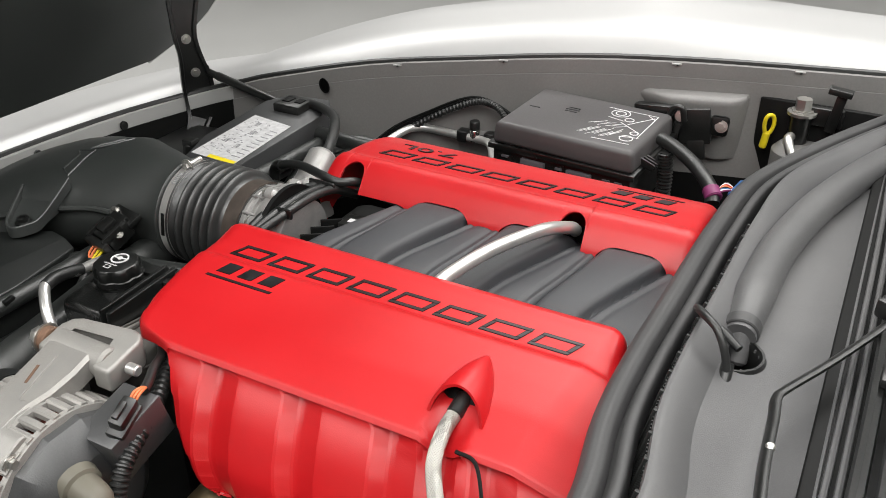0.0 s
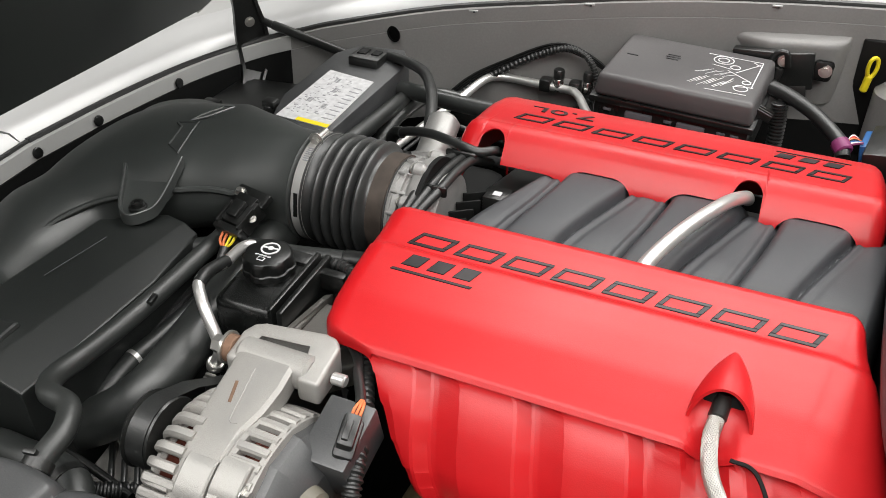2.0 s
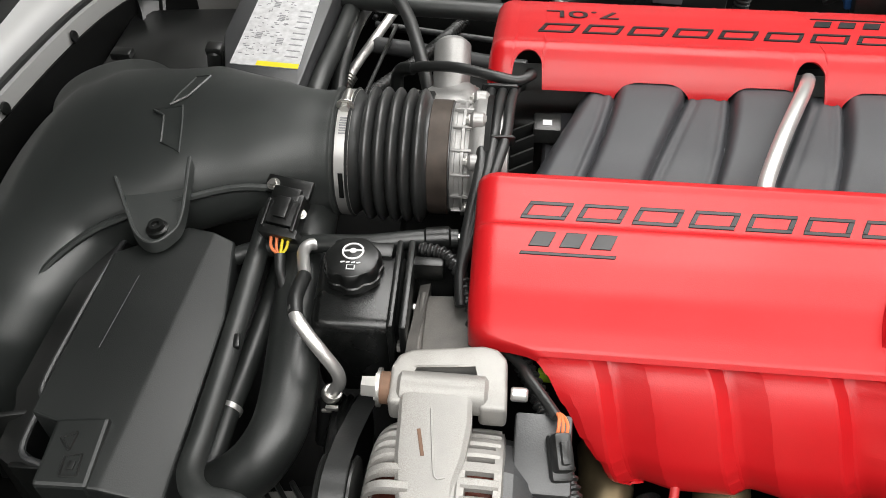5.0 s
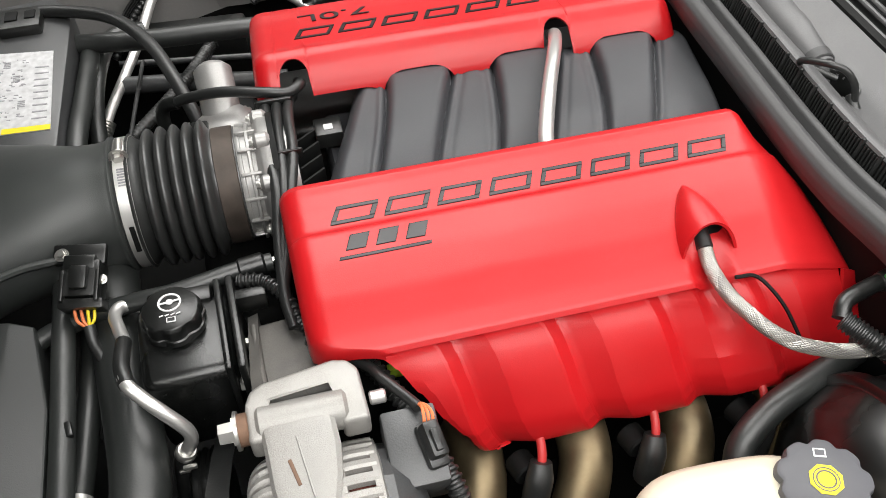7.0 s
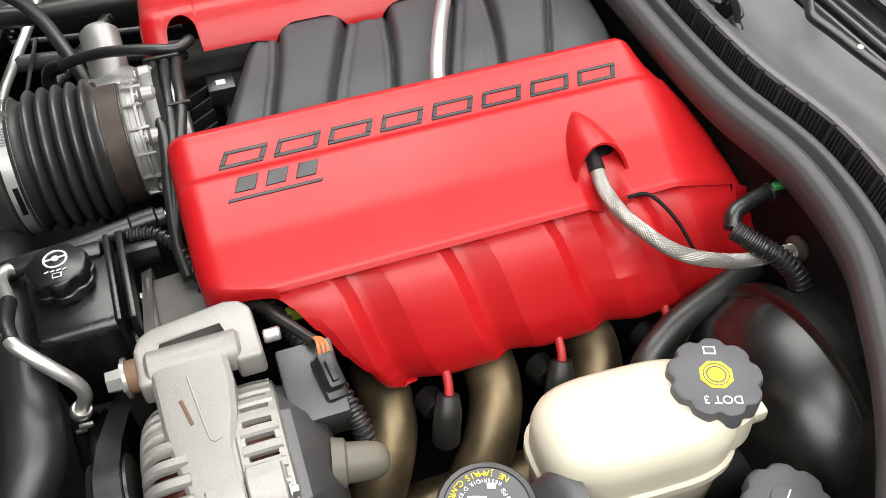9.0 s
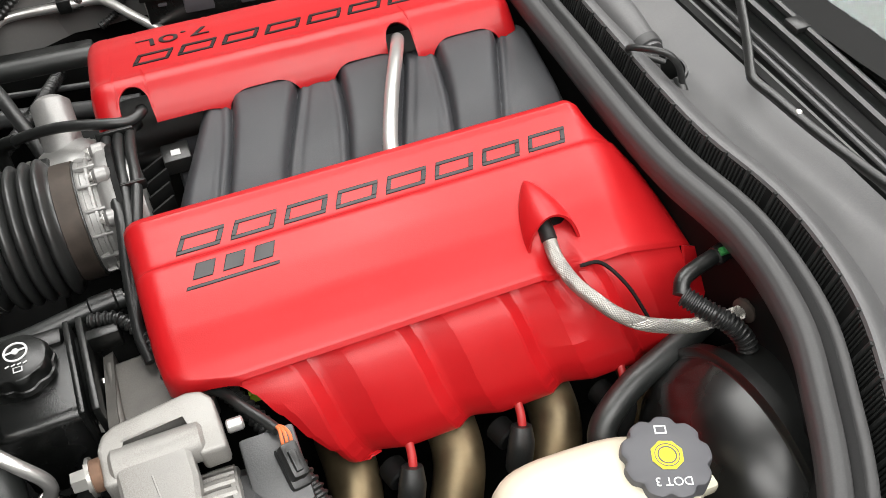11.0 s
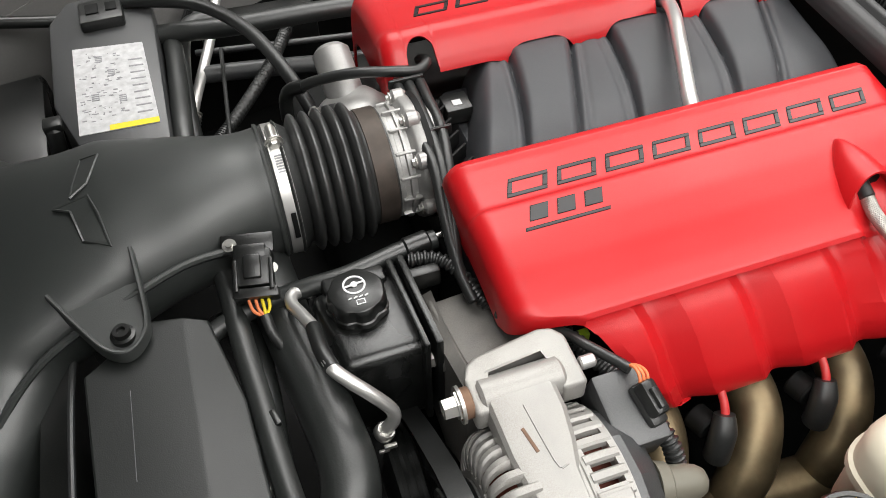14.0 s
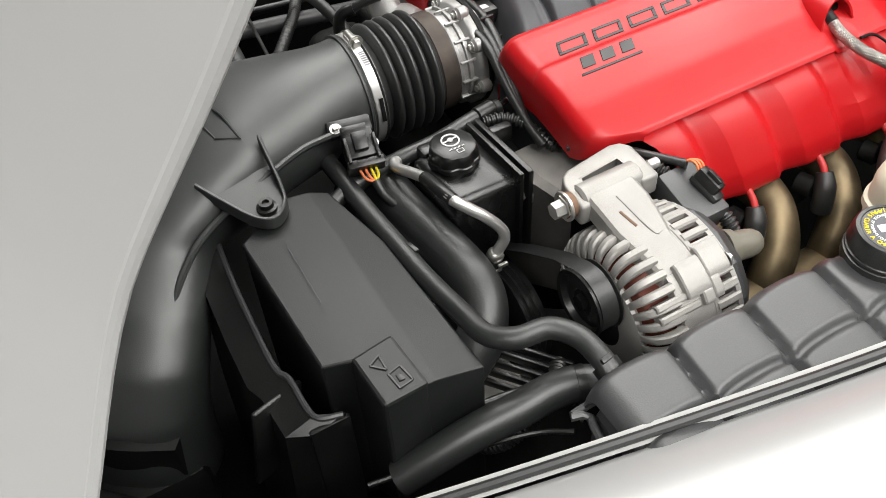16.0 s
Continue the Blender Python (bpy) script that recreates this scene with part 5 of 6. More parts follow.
    part("casting", prism(outline, 0.797, lambda x, y: 0.830 - 0.25 * max(0, -0.312 - y), 0.0042, 3), "alu", p, angle=40)
    part("bolt_head", hexbolt((-0.310, -0.322, 0.816), (-1, 0, 0), 0.0095, 0.016), "steel", p, "zinc bolt head")
    part("washer", rod((-0.313, -0.322, 0.816), (-0.302, -0.322, 0.816), 0.0135, 0.001, 20), "rust", p, "rusty spacer washer")
    part("stud", rod((-0.204, -0.318, 0.815), (-0.190, -0.318, 0.815), 0.006, 0.0015, 14), "pipe", p)
    d = thing("drive_belt", (-0.345, -0.4, 0.6), "black ribbed drive belt round the alternator pulley", "drive belt")
    c = Vector((0, -0.403, 0.772))
    part("pulley", lathe((-0.350, c.y, c.z), (0, c.y, c.z), [(0.010, 0.004), (0.010, 0.012), (0.005, 0.014), (0.007, 0.028), (0.001, 0.031), (0.0, 0.0355), (0.002, 0.0365), (0.004, 0.0325), (0.024, 0.0325), (0.026, 0.0365), (0.028, 0.0355), (0.029, 0.02)], 48), "plastic", d)
    part("shaft_nut", hexbolt((-0.342, c.y, c.z), (-1, 0, 0), 0.009, 0.008), "dark", d)
    run = [(-0.17, 0.655), (-0.231, 0.69), (-0.30, 0.747), (-0.357, 0.788)] + [(c.y + 0.0345 * math.cos(radians(66 + q * 14)), c.z + 0.0345 * math.sin(radians(66 + q * 14))) for q in range(15)] + [(-0.36, 0.70), (-0.26, 0.60)]
    part("belt", loft([[Vector((-0.3455, y, z)), Vector((-0.3265, y, z)), Vector((-0.3265, y + 0.003, z - 0.001)), Vector((-0.3455, y + 0.003, z - 0.001))] for y, z in run]), "rubber", d, angle=20)
    q = thing("idler_pulley", (-0.36, -0.31, 0.6), "black grooved accessory pulley in shadow", "pulley")
    part("wheel", lathe((-0.375, -0.30, 0.655), (0, -0.30, 0.655), [(0, 0.01), (0.002, 0.05), (0.006, 0.062), (0.010, 0.058), (0.014, 0.062), (0.018, 0.058), (0.022, 0.062), (0.026, 0.058), (0.030, 0.062), (0.034, 0.05)], 48), "plastic", q)
    # metal body coloured near black for the shade under the belt
    piece("belt_tensioner", box((-0.38, -0.37, 0.63), (0.05, 0.08, 0.06), 0.012), "dark", (-0.38, -0.37, 0.6), "tensioner body below the belt, near black as painted shade", "tensioner")


alternator()


def alternator_loom():
    piece("wiring_loom", corrugated([(-0.235, -0.20, 0.805), (-0.215, -0.243, 0.80), (-0.190, -0.283, 0.795), (-0.168, -0.33, 0.785), (-0.150, -0.385, 0.772), (-0.145, -0.41, 0.74)], 0.0075), "rubber", (-0.19, -0.3, 0.75), "black corrugated wiring loom beside the cover", "wiring loom", "wiring looms")
    piece("taped_cable", tube([(-0.245, -0.235, 0.800), (-0.202, -0.276, 0.806), (-0.188, -0.300, 0.810), (-0.174, -0.322, 0.812), (-0.166, -0.336, 0.814)], 0.0048, 8, 10), "rubber", (-0.2, -0.27, 0.8), "black taped alternator cable", "cable")
    piece("coil_label", box((-0.174, -0.268, 0.774), (0.014, 0.008, 0.012), 0.001), material("lime_label", (0.45, 0.7, 0.05), 0.5), (-0.172, -0.277, 0.786), "small lime green coil label", "label")


alternator_loom()


def headers():
    m = thing("exhaust_manifold", (0.0, -0.36, 0.6), "heat-tinted bronze steel exhaust manifold", "exhaust manifold")
    for k in range(4):
        x = -0.132 + k * 0.104
        part("primary_pipe", tube([(x + 0.02, -0.280, 0.678), (x + 0.02, -0.320, 0.682), (x + 0.014, -0.352, 0.672), (x - 0.004, -0.382, 0.648), (x - 0.024, -0.396, 0.617), (x - 0.033, -0.40, 0.57)], 0.0255, 8, 24), "bronze", m)
    part("collector", tube([(-0.20, -0.392, 0.57), (-0.10, -0.400, 0.595), (0.0, -0.402, 0.595), (0.10, -0.40, 0.58), (0.26, -0.385, 0.54)], 0.030, 8, 24), "bronze", m)
    for k in range(3):
        x = -0.066 + k * 0.110
        w = thing("spark_plug_lead", (x, -0.36, 0.66), "red spark plug lead with black boot and metal shield", "spark plug lead", "spark plug leads")
        part("lead", tube([(x + 0.008, -0.318, 0.735), (x + 0.008, -0.338, 0.724), (x + 0.006, -0.352, 0.716), (x + 0.002, -0.364, 0.703)], 0.0042, 6, 10), "redwire", w)
        part("boot", tube([(x + 0.004, -0.356, 0.713), (x, -0.366, 0.700), (x - 0.004, -0.372, 0.684), (x - 0.005, -0.374, 0.67)], lambda t: 0.010 + 0.003 * min(1, t * 3), 6, 16), "rubber", w)
        part("shield", rod((x - 0.012, -0.335, 0.690), (x - 0.006, -0.356, 0.692), 0.0135, 0.002, 20), "dark", w)
    piece("coolant_pipe_hose", tube([(0.255, -0.335, 0.742), (0.205, -0.352, 0.738), (0.155, -0.368, 0.732), (0.118, -0.388, 0.720), (0.108, -0.405, 0.70), (0.11, -0.41, 0.65)], 0.0135, 8, 20), "hose", (0.15, -0.37, 0.65), "dull purple-black rubber vacuum hose", "hose", "coolant hoses")


headers()


def brake():
    r = thing("brake_fluid_reservoir", (0.03, -0.5, 0.74), "cream translucent plastic brake fluid reservoir", "fluid reservoir")

    def outline(inset, n=40):
        out = []
        for k in range(n):
            a = 2 * math.pi * k / n
            c, s = math.cos(a), math.sin(a)
            x = 0.036 + (0.077 - inset) * math.copysign(abs(c) ** 0.62, c)
            y = -0.491 + (0.047 - inset) * math.copysign(abs(s) ** 0.72, s) - 0.06 * (x - 0.036)
            out.append((x, y))
        return out

    part("upper_tank", loft([[Vector((x, y, z)) for x, y in outline(i)] for i, z in ((0.004, 0.785), (0.0, 0.787), (0.0, 0.795), (0.003, 0.797), (0.003, 0.820), (0.005, 0.830), (0.012, 0.838), (0.024, 0.8415), (0.044, 0.8425))]), "cream", r, angle=50)
    part("lower_tank", loft([[Vector((x, y, z)) for x, y in outline(i)] for i, z in ((0.016, 0.72), (0.006, 0.73), (0.004, 0.786))]), "cream", r, angle=50)
    c = (0.097, -0.491)
    part("neck", lathe((*c, 0.80), (*c, 1), [(0, 0.036), (0.03, 0.034)], 32), "cream", r)
    part("lug", box((0.126, -0.508, 0.808), (0.022, 0.012, 0.014), 0.003), "cream", r)
    cap = part("cap", lathe((*c, 0.8305), (*c, 1), [(0, 0.032), (0.001, 0.0345), (0.014, 0.0345), (0.018, 0.0335), (0.0195, 0.031)], 96, wave=cap_wave(9, 0.11)), "grey", r, "dark grey scalloped screw cap")
    z = 0.8502
    part("yellow_badge", lathe((*c, z - 0.0004), (*c, 1), [(0, 0.0125), (0.0008, 0.0125)], 8), "yellow", cap)
    part("badge_ring", lathe((*c, z + 0.0002), (*c, 1), [(0, 0.0072), (0.0005, 0.0072), (0.0005, 0.0062), (0, 0.0062)], 28, cap=False), "grey", cap)
    part("badge_ring", lathe((*c, z + 0.0002), (*c, 1), [(0, 0.0095), (0.0005, 0.0095), (0.0005, 0.0088), (0, 0.0088)], 28, cap=False), "grey", cap)
    lettering("DOT 3", 0.0095, pose(c[0] - 0.0062, c[1] - 0.020, z, 0, 0, 160), "white", cap)
    part("symbol_book", box((c[0] + 0.0063, c[1] + 0.0205, z), (0.009, 0.007, 0.0005), 0, (0, 0, -20)), "white", cap)
    part("symbol_book_inset", box((c[0] + 0.0063, c[1] + 0.0205, z + 0.0003), (0.0068, 0.0045, 0.0005), 0, (0, 0, -20)), "grey", cap)
    m = thing("master_cylinder", (0.06, -0.5, 0.66), "dark cast brake master cylinder", "master cylinder")
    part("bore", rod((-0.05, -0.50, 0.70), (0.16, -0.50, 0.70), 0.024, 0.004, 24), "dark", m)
    part("pressure_switch", box((0.02, -0.56, 0.72), (0.05, 0.03, 0.03), 0.004), "plastic", m)
    b = thing("brake_booster", (0.2, -0.49, 0.6), "glossy black domed brake booster", "brake booster")
    part("dome", lathe((0.145, -0.475, 0.690), (0.4, -0.475, 0.690), [(0, 0.04), (0.004, 0.06), (0.012, 0.085), (0.03, 0.108), (0.055, 0.120), (0.062, 0.122), (0.066, 0.128), (0.078, 0.128), (0.082, 0.122), (0.12, 0.12)], 72), material("booster_gloss", (0.007, 0.0075, 0.007), 0.3, vary=0.1, scale=14, bump=0.05, dust=0.0, spec=0.8), b)
    part("rim", lathe((0.208, -0.475, 0.690), (0.4, -0.475, 0.690), [(0, 0.126), (0.002, 0.131), (0.014, 0.131), (0.016, 0.126)], 72), "plastic", b)
    w = thing("clutch_fluid_reservoir", (0.12, -0.57, 0.74), "small cream reservoir with dark grey scalloped cap", "fluid reservoir")
    q = (0.122, -0.572)
    part("tank", lathe((*q, 0.72), (*q, 1), [(0, 0.02), (0.002, 0.024), (0.055, 0.025)], 28), "cream", w)
    part("bracket", box((0.09, -0.567, 0.765), (0.03, 0.014, 0.05), 0.004), "cream", w)
    cap2 = part("cap", lathe((*q, 0.772), (*q, 1), [(0, 0.031), (0.001, 0.033), (0.014, 0.033), (0.017, 0.031), (0.018, 0.028)], 80, wave=cap_wave(8, 0.1)), "grey", w, "dark grey scalloped cap")
    part("centre_boss", lathe((*q, 0.789), (*q, 1), [(0, 0.014), (0.003, 0.0135), (0.0035, 0.012)], 28), "grey", cap2)
    part("symbol", box((q[0], q[1] + 0.003, 0.7932), (0.012, 0.0012, 0.0006), 0, (0, 0, 40)), "white", cap2)
    part("symbol", box((q[0] + 0.001, q[1] - 0.003, 0.7932), (0.012, 0.001, 0.0006), 0, (0, 0, -20)), "white", cap2)


brake()


def braided_hose():
    h = thing("braided_hose", (0.16, -0.33, 0.8), "braided stainless steel oil vapour hose", "hose")
    line = [(0.1195, -0.238, 0.845), (0.118, -0.256, 0.839), (0.117, -0.274, 0.833), (0.122, -0.299, 0.826), (0.132, -0.318, 0.820), (0.148, -0.339, 0.812), (0.170, -0.355, 0.806), (0.205, -0.367, 0.801), (0.240, -0.371, 0.800), (0.265, -0.370, 0.798)]
    pts = spline(line, 14)
    part("liner", tube(pts, 0.0061, 1, 20), "ink", h)
    n = len(pts)
    frames = []
    side = None
    for i, p in enumerate(pts):
        t = (pts[min(i + 1, n - 1)] - pts[max(i - 1, 0)]).normalized()
        side = t.orthogonal().normalized() if side is None else (side - t * side.dot(t)).normalized()
        frames.append((p, side, t.cross(side)))
    for sign in (1, -1):
        for k in range(18):
            path = []
            for i, (p, u, v) in enumerate(frames):
                ang = sign * i * 0.20 + 2 * math.pi * k / 18
                rr = 0.0062 + 0.0002 * math.cos(i * 2.2 + k)
                path.append(p + rr * (math.cos(ang) * u + math.sin(ang) * v))
            part("strand", tube(path, 0.00058, 1, 5, cap=False), "weave", h)
    part("end_sleeve", rod((0.1198, -0.236, 0.846), (0.1180, -0.257, 0.8388), 0.0078, 0.002, 20), "rubber", h, "black rubber end sleeve")
    v = thing("vapour_elbow", (0.235, -0.34, 0.8), "black plastic elbow with green clip and corrugated hose", "hose fitting")
    part("elbow", tube([(0.205, -0.347, 0.822), (0.213, -0.336, 0.829), (0.232, -0.330, 0.831), (0.252, -0.326, 0.833)], 0.0076, 6, 16), "plastic", v)
    part("collar", rod((0.250, -0.327, 0.832), (0.270, -0.323, 0.834), 0.0092, 0.002, 18), "plastic", v)
    part("green_clip", box((0.258, -0.330, 0.8415), (0.012, 0.007, 0.005), 0.001), "green", v)
    part("corrugated_hose", corrugated([(0.206, -0.348, 0.822), (0.218, -0.366, 0.818), (0.234, -0.384, 0.810), (0.245, -0.400, 0.795), (0.245, -0.41, 0.77)], 0.0088, 0.0045, 0.12, 18), "rubber", v)
    part("stub", lathe((0.258, -0.372, 0.80), (0.285, -0.366, 0.80), [(0, 0.009), (0.002, 0.0125), (0.005, 0.0125), (0.007, 0.0095), (0.014, 0.0095)], 24), "band", v)
    # thin black tube added to draw the dark gap at the panel edge
    piece("cover_gap_line", tube([(0.135, -0.286, 0.829), (0.155, -0.290, 0.828), (0.172, -0.312, 0.812), (0.185, -0.335, 0.785)], 0.0018, 6, 6), "dark", (0.16, -0.3, 0.8), "thin black line standing in for the gap at the cover's panel edge", "wire")


braided_hose()


# ---- passenger's side of the bay ----
def relay_tray():
    t = thing("relay_tray", (-0.54, 0.3, 0.68), "dark grey plastic radiator cover with emissions sticker", "cover panel")
    zt = lambda x, y: 0.768 + 0.06 * (y - 0.25)
    out = [(-0.492, 0.135), (-0.590, 0.165), (-0.615, 0.25), (-0.610, 0.41), (-0.585, 0.45), (-0.505, 0.46), (-0.478, 0.42)]
    part("panel", prism(out, 0.70, zt, 0.004), "tank", t)
    lab = [(-0.590, 0.188), (-0.499, 0.182), (-0.500, 0.335), (-0.585, 0.347)]
    bm = loft([[Vector((x, y, zt(x, y) + 0.0002)) for x, y in lab], [Vector((x, y, zt(x, y) + 0.0012)) for x, y in lab]])
    st = part("sticker", bm, "label", t, "white emissions sticker with dark print and yellow strip")
    rnd = random.Random(4)

    def on(u, v):
        (ax, ay), (bx, by), (cx, cy), (dx, dy) = lab
        x = mix(mix(ax, bx, u), mix(dx, cx, u), v)
        y = mix(mix(ay, by, u), mix(dy, cy, u), v)
        return Vector((x, y, zt(x, y) + 0.0016))

    def patch(u0, v0, u1, v1, mat, name):
        part(name, loft([[on(u0, v0) - Vector((0, 0, 0.0003)), on(u1, v0) - Vector((0, 0, 0.0003)), on(u1, v1) - Vector((0, 0, 0.0003)), on(u0, v1) - Vector((0, 0, 0.0003))], [on(u0, v0), on(u1, v0), on(u1, v1), on(u0, v1)]]), mat, st)

    patch(0.38, 0.0, 1.0, 0.06, "yellow", "yellow_strip")
    for k in range(90):
        u, v = rnd.uniform(0.04, 0.62), rnd.uniform(0.12, 0.92)
        patch(u, v, u + rnd.uniform(0.01, 0.06), v + rnd.uniform(0.006, 0.014), "ink", "print_bar")
    for k in range(9):
        patch(0.75, 0.14 + k * 0.08, 0.95, 0.155 + k * 0.08, "ink", "print_bar")
    for u, v in ((0.2, 0.35), (0.45, 0.62), (0.3, 0.8), (0.55, 0.3)):
        for k in range(4):
            patch(u, v + k * 0.022, u + 0.1, v + k * 0.022 + 0.012, "ink", "print_bar")
    part("clip_block", box((-0.542, 0.402, 0.782), (0.055, 0.05, 0.018), 0.004), "plastic", t)
    part("clip_mark", box((-0.552, 0.403, 0.7915), (0.016, 0.022, 0.003), 0.001), "dark", t)
    part("clip_mark", box((-0.528, 0.403, 0.7915), (0.014, 0.018, 0.003), 0.001), "dark", t)
    part("side_post", rod((-0.618, 0.215, 0.765), (-0.632, 0.19, 0.62), 0.010, 0.003), "plastic", t)
    part("post_clip", box((-0.618, 0.218, 0.766), (0.022, 0.02, 0.012), 0.003), "plastic", t)
    s = thing("radiator_shroud", (-0.72, 0.3, 0.55), "dark grey moulded radiator shroud panel in the nose", "shroud")
    part("panel", box((-0.73, 0.33, 0.672), (0.18, 0.19, 0.05), 0.01, (0, -4, 0)), "plastic", s)
    part("lower_lip", box((-0.74, 0.22, 0.66), (0.22, 0.03, 0.06), 0.006), "dark", s)
    part("lug", box((-0.79, 0.29, 0.70), (0.03, 0.02, 0.012), 0.003), "plastic", s)
    part("clip", box((-0.70, 0.225, 0.70), (0.02, 0.02, 0.012), 0.002), "steel", s)


relay_tray()


def far_lines():
    piece("coolant_crossover_tube", tube([(-0.20, 0.345, 0.755), (-0.28, 0.352, 0.755), (-0.38, 0.362, 0.752), (-0.46, 0.38, 0.748), (-0.52, 0.40, 0.74)], 0.0135, 6, 18), "hose", (-0.35, 0.36, 0.74), "thick black tube across the front of the engine", "hose", "coolant hoses")
    piece("vapour_hose", tube([(-0.60, 0.44, 0.755), (-0.53, 0.425, 0.78), (-0.47, 0.395, 0.79), (-0.415, 0.345, 0.80), (-0.372, 0.275, 0.80), (-0.345, 0.205, 0.785), (-0.325, 0.15, 0.75), (-0.315, 0.12, 0.70)], 0.0085, 8, 16), "rubber", (-0.45, 0.33, 0.7), "black rubber hose arching to the throttle body", "hose", "coolant hoses")
    ac = thing("air_conditioning_pipe", (-0.35, 0.45, 0.69), "bent bright aluminium air conditioning pipe with service caps", "pipe")
    part("pipe", tube([(-0.470, 0.295, 0.66), (-0.456, 0.325, 0.675), (-0.434, 0.375, 0.69), (-0.418, 0.412, 0.70), (-0.402, 0.458, 0.71), (-0.385, 0.515, 0.722), (-0.372, 0.543, 0.722), (-0.345, 0.552, 0.721), (-0.282, 0.550, 0.72), (-0.235, 0.548, 0.72), (-0.215, 0.53, 0.72), (-0.19, 0.485, 0.72), (-0.155, 0.425, 0.72), (-0.13, 0.38, 0.71)], 0.0072, 8, 16), "pipe", ac)
    part("pipe_spring", corrugated([(-0.478, 0.275, 0.65), (-0.470, 0.295, 0.66), (-0.463, 0.31, 0.668)], 0.0105, 0.005, 0.2), "steel", ac)
    for x, y in ((-0.258, 0.552), (-0.208, 0.560)):
        part("service_port", lathe((x, y, 0.715), (x, y, 1), [(0, 0.009), (0.02, 0.009), (0.022, 0.0075)], 20), "bright", ac)
        part("service_cap", lathe((x, y, 0.737), (x, y, 1), [(0, 0.0085), (0.001, 0.0095), (0.014, 0.0095), (0.016, 0.008)], 20), "plastic", ac, "black service cap")
        part("clamp_block", box((x - 0.022, y, 0.722), (0.02, 0.022, 0.022), 0.003), "plastic", ac)
    piece("chassis_loom", corrugated([(-0.455, 0.475, 0.655), (-0.415, 0.518, 0.70), (-0.36, 0.545, 0.735), (-0.30, 0.56, 0.768), (-0.248, 0.566, 0.786), (-0.212, 0.566, 0.772), (-0.192, 0.555, 0.735), (-0.205, 0.545, 0.70), (-0.24, 0.53, 0.685)], 0.0054), "rubber", (-0.3, 0.57, 0.66), "black corrugated chassis loom", "wiring loom", "wiring looms")
    for k in range(3):
        piece("wire", tube([(-0.47, 0.47, 0.65 + k * 0.006), (-0.42, 0.522, 0.705 + k * 0.005), (-0.36, 0.55, 0.742 + k * 0.004), (-0.27, 0.57, 0.78 + k * 0.005), (-0.20, 0.57, 0.765 + k * 0.004), (-0.16, 0.55, 0.75)], 0.0024, 6, 6), "dark", (-0.3, 0.58, 0.66), "thin black wire along the inner wing", "wire", "loose wires")
    piece("side_hose", tube([(-0.474, 0.41, 0.725), (-0.466, 0.36, 0.737), (-0.472, 0.265, 0.737), (-0.478, 0.19, 0.735), (-0.486, 0.11, 0.71)], 0.0125, 8, 16), "hose", (-0.47, 0.28, 0.7), "black rubber hose beside the radiator cover", "hose", "coolant hoses")
    piece("side_hose", tube([(-0.40, 0.45, 0.715), (-0.436, 0.435, 0.722), (-0.452, 0.40, 0.722), (-0.462, 0.34, 0.718), (-0.468, 0.29, 0.70), (-0.47, 0.25, 0.67)], 0.0115, 8, 16), "hose", (-0.43, 0.28, 0.68), "black rubber hose beside the radiator cover", "hose", "coolant hoses")
    piece("cross_loom", corrugated([(-0.305, 0.41, 0.70), (-0.313, 0.398, 0.70), (-0.342, 0.343, 0.70), (-0.373, 0.30, 0.695), (-0.417, 0.244, 0.69), (-0.445, 0.215, 0.685)], 0.0085, 0.0045, 0.07), "rubber", (-0.37, 0.3, 0.68), "black corrugated loom crossing below the hoses", "wiring loom", "wiring looms")
    piece("fan_shroud", box((-0.34, 0.47, 0.672), (0.17, 0.05, 0.05), 0.006, (0, 0, -4)), "plastic", (-0.34, 0.47, 0.648), "black plastic shroud behind the cross tube", "shroud")
    # the thin run is a moulded rail, the thick one a hose
    for y0, y1, z, r in ((0.398, 0.380, 0.690, 0.0045), (0.356, 0.332, 0.682, 0.0125)):
        piece("shroud_run", tube([(-0.44, y0 + 0.012, z), (-0.37, y0, z), (-0.26, y1, z), (-0.21, y1 - 0.008, z)], r, 6, 10), "tank", (-0.33, y0, z), "grey tubular run along the fan shroud", "rail", "shroud rails")
    piece("thin_rod", rod((-0.405, 0.394, 0.70), (-0.427, 0.195, 0.70), 0.0028), "rubber", (-0.39, 0.2, 0.7), "thin grey metal rod in the gap", "rod")
    piece("valve_cover", prism([(-0.25, 0.13), (0.23, 0.13), (0.23, 0.33), (-0.25, 0.33)], 0.58, lambda x, y: 0.745 - 0.25 * (y - 0.13), 0.02, 3), "plastic", (0, 0.23, 0.6), "black valve cover beneath the red cover", "valve cover")
    # front cover takes the near-black colour to hold the shade around it
    piece("front_timing_cover", box((-0.30, 0.10, 0.62), (0.10, 0.42, 0.14), 0.03, seg=3), "dark", (-0.3, 0.1, 0.55), "engine front cover with shade put into its near-black colour", "engine cover plate")
    piece("wing_ledge", loft([[Vector((x, y, 0.66)), Vector((x, y, z)), Vector((x, 0.66, z + 0.02)), Vector((x, 0.66, 0.66))] for x, y, z in ((-0.44, 0.60, 0.68), (-0.36, 0.575, 0.715), (-0.25, 0.57, 0.72), (-0.12, 0.58, 0.70))]), "panel", (-0.3, 0.6, 0.66), "grey painted inner wing ledge", "ledge", angle=20)


far_lines()


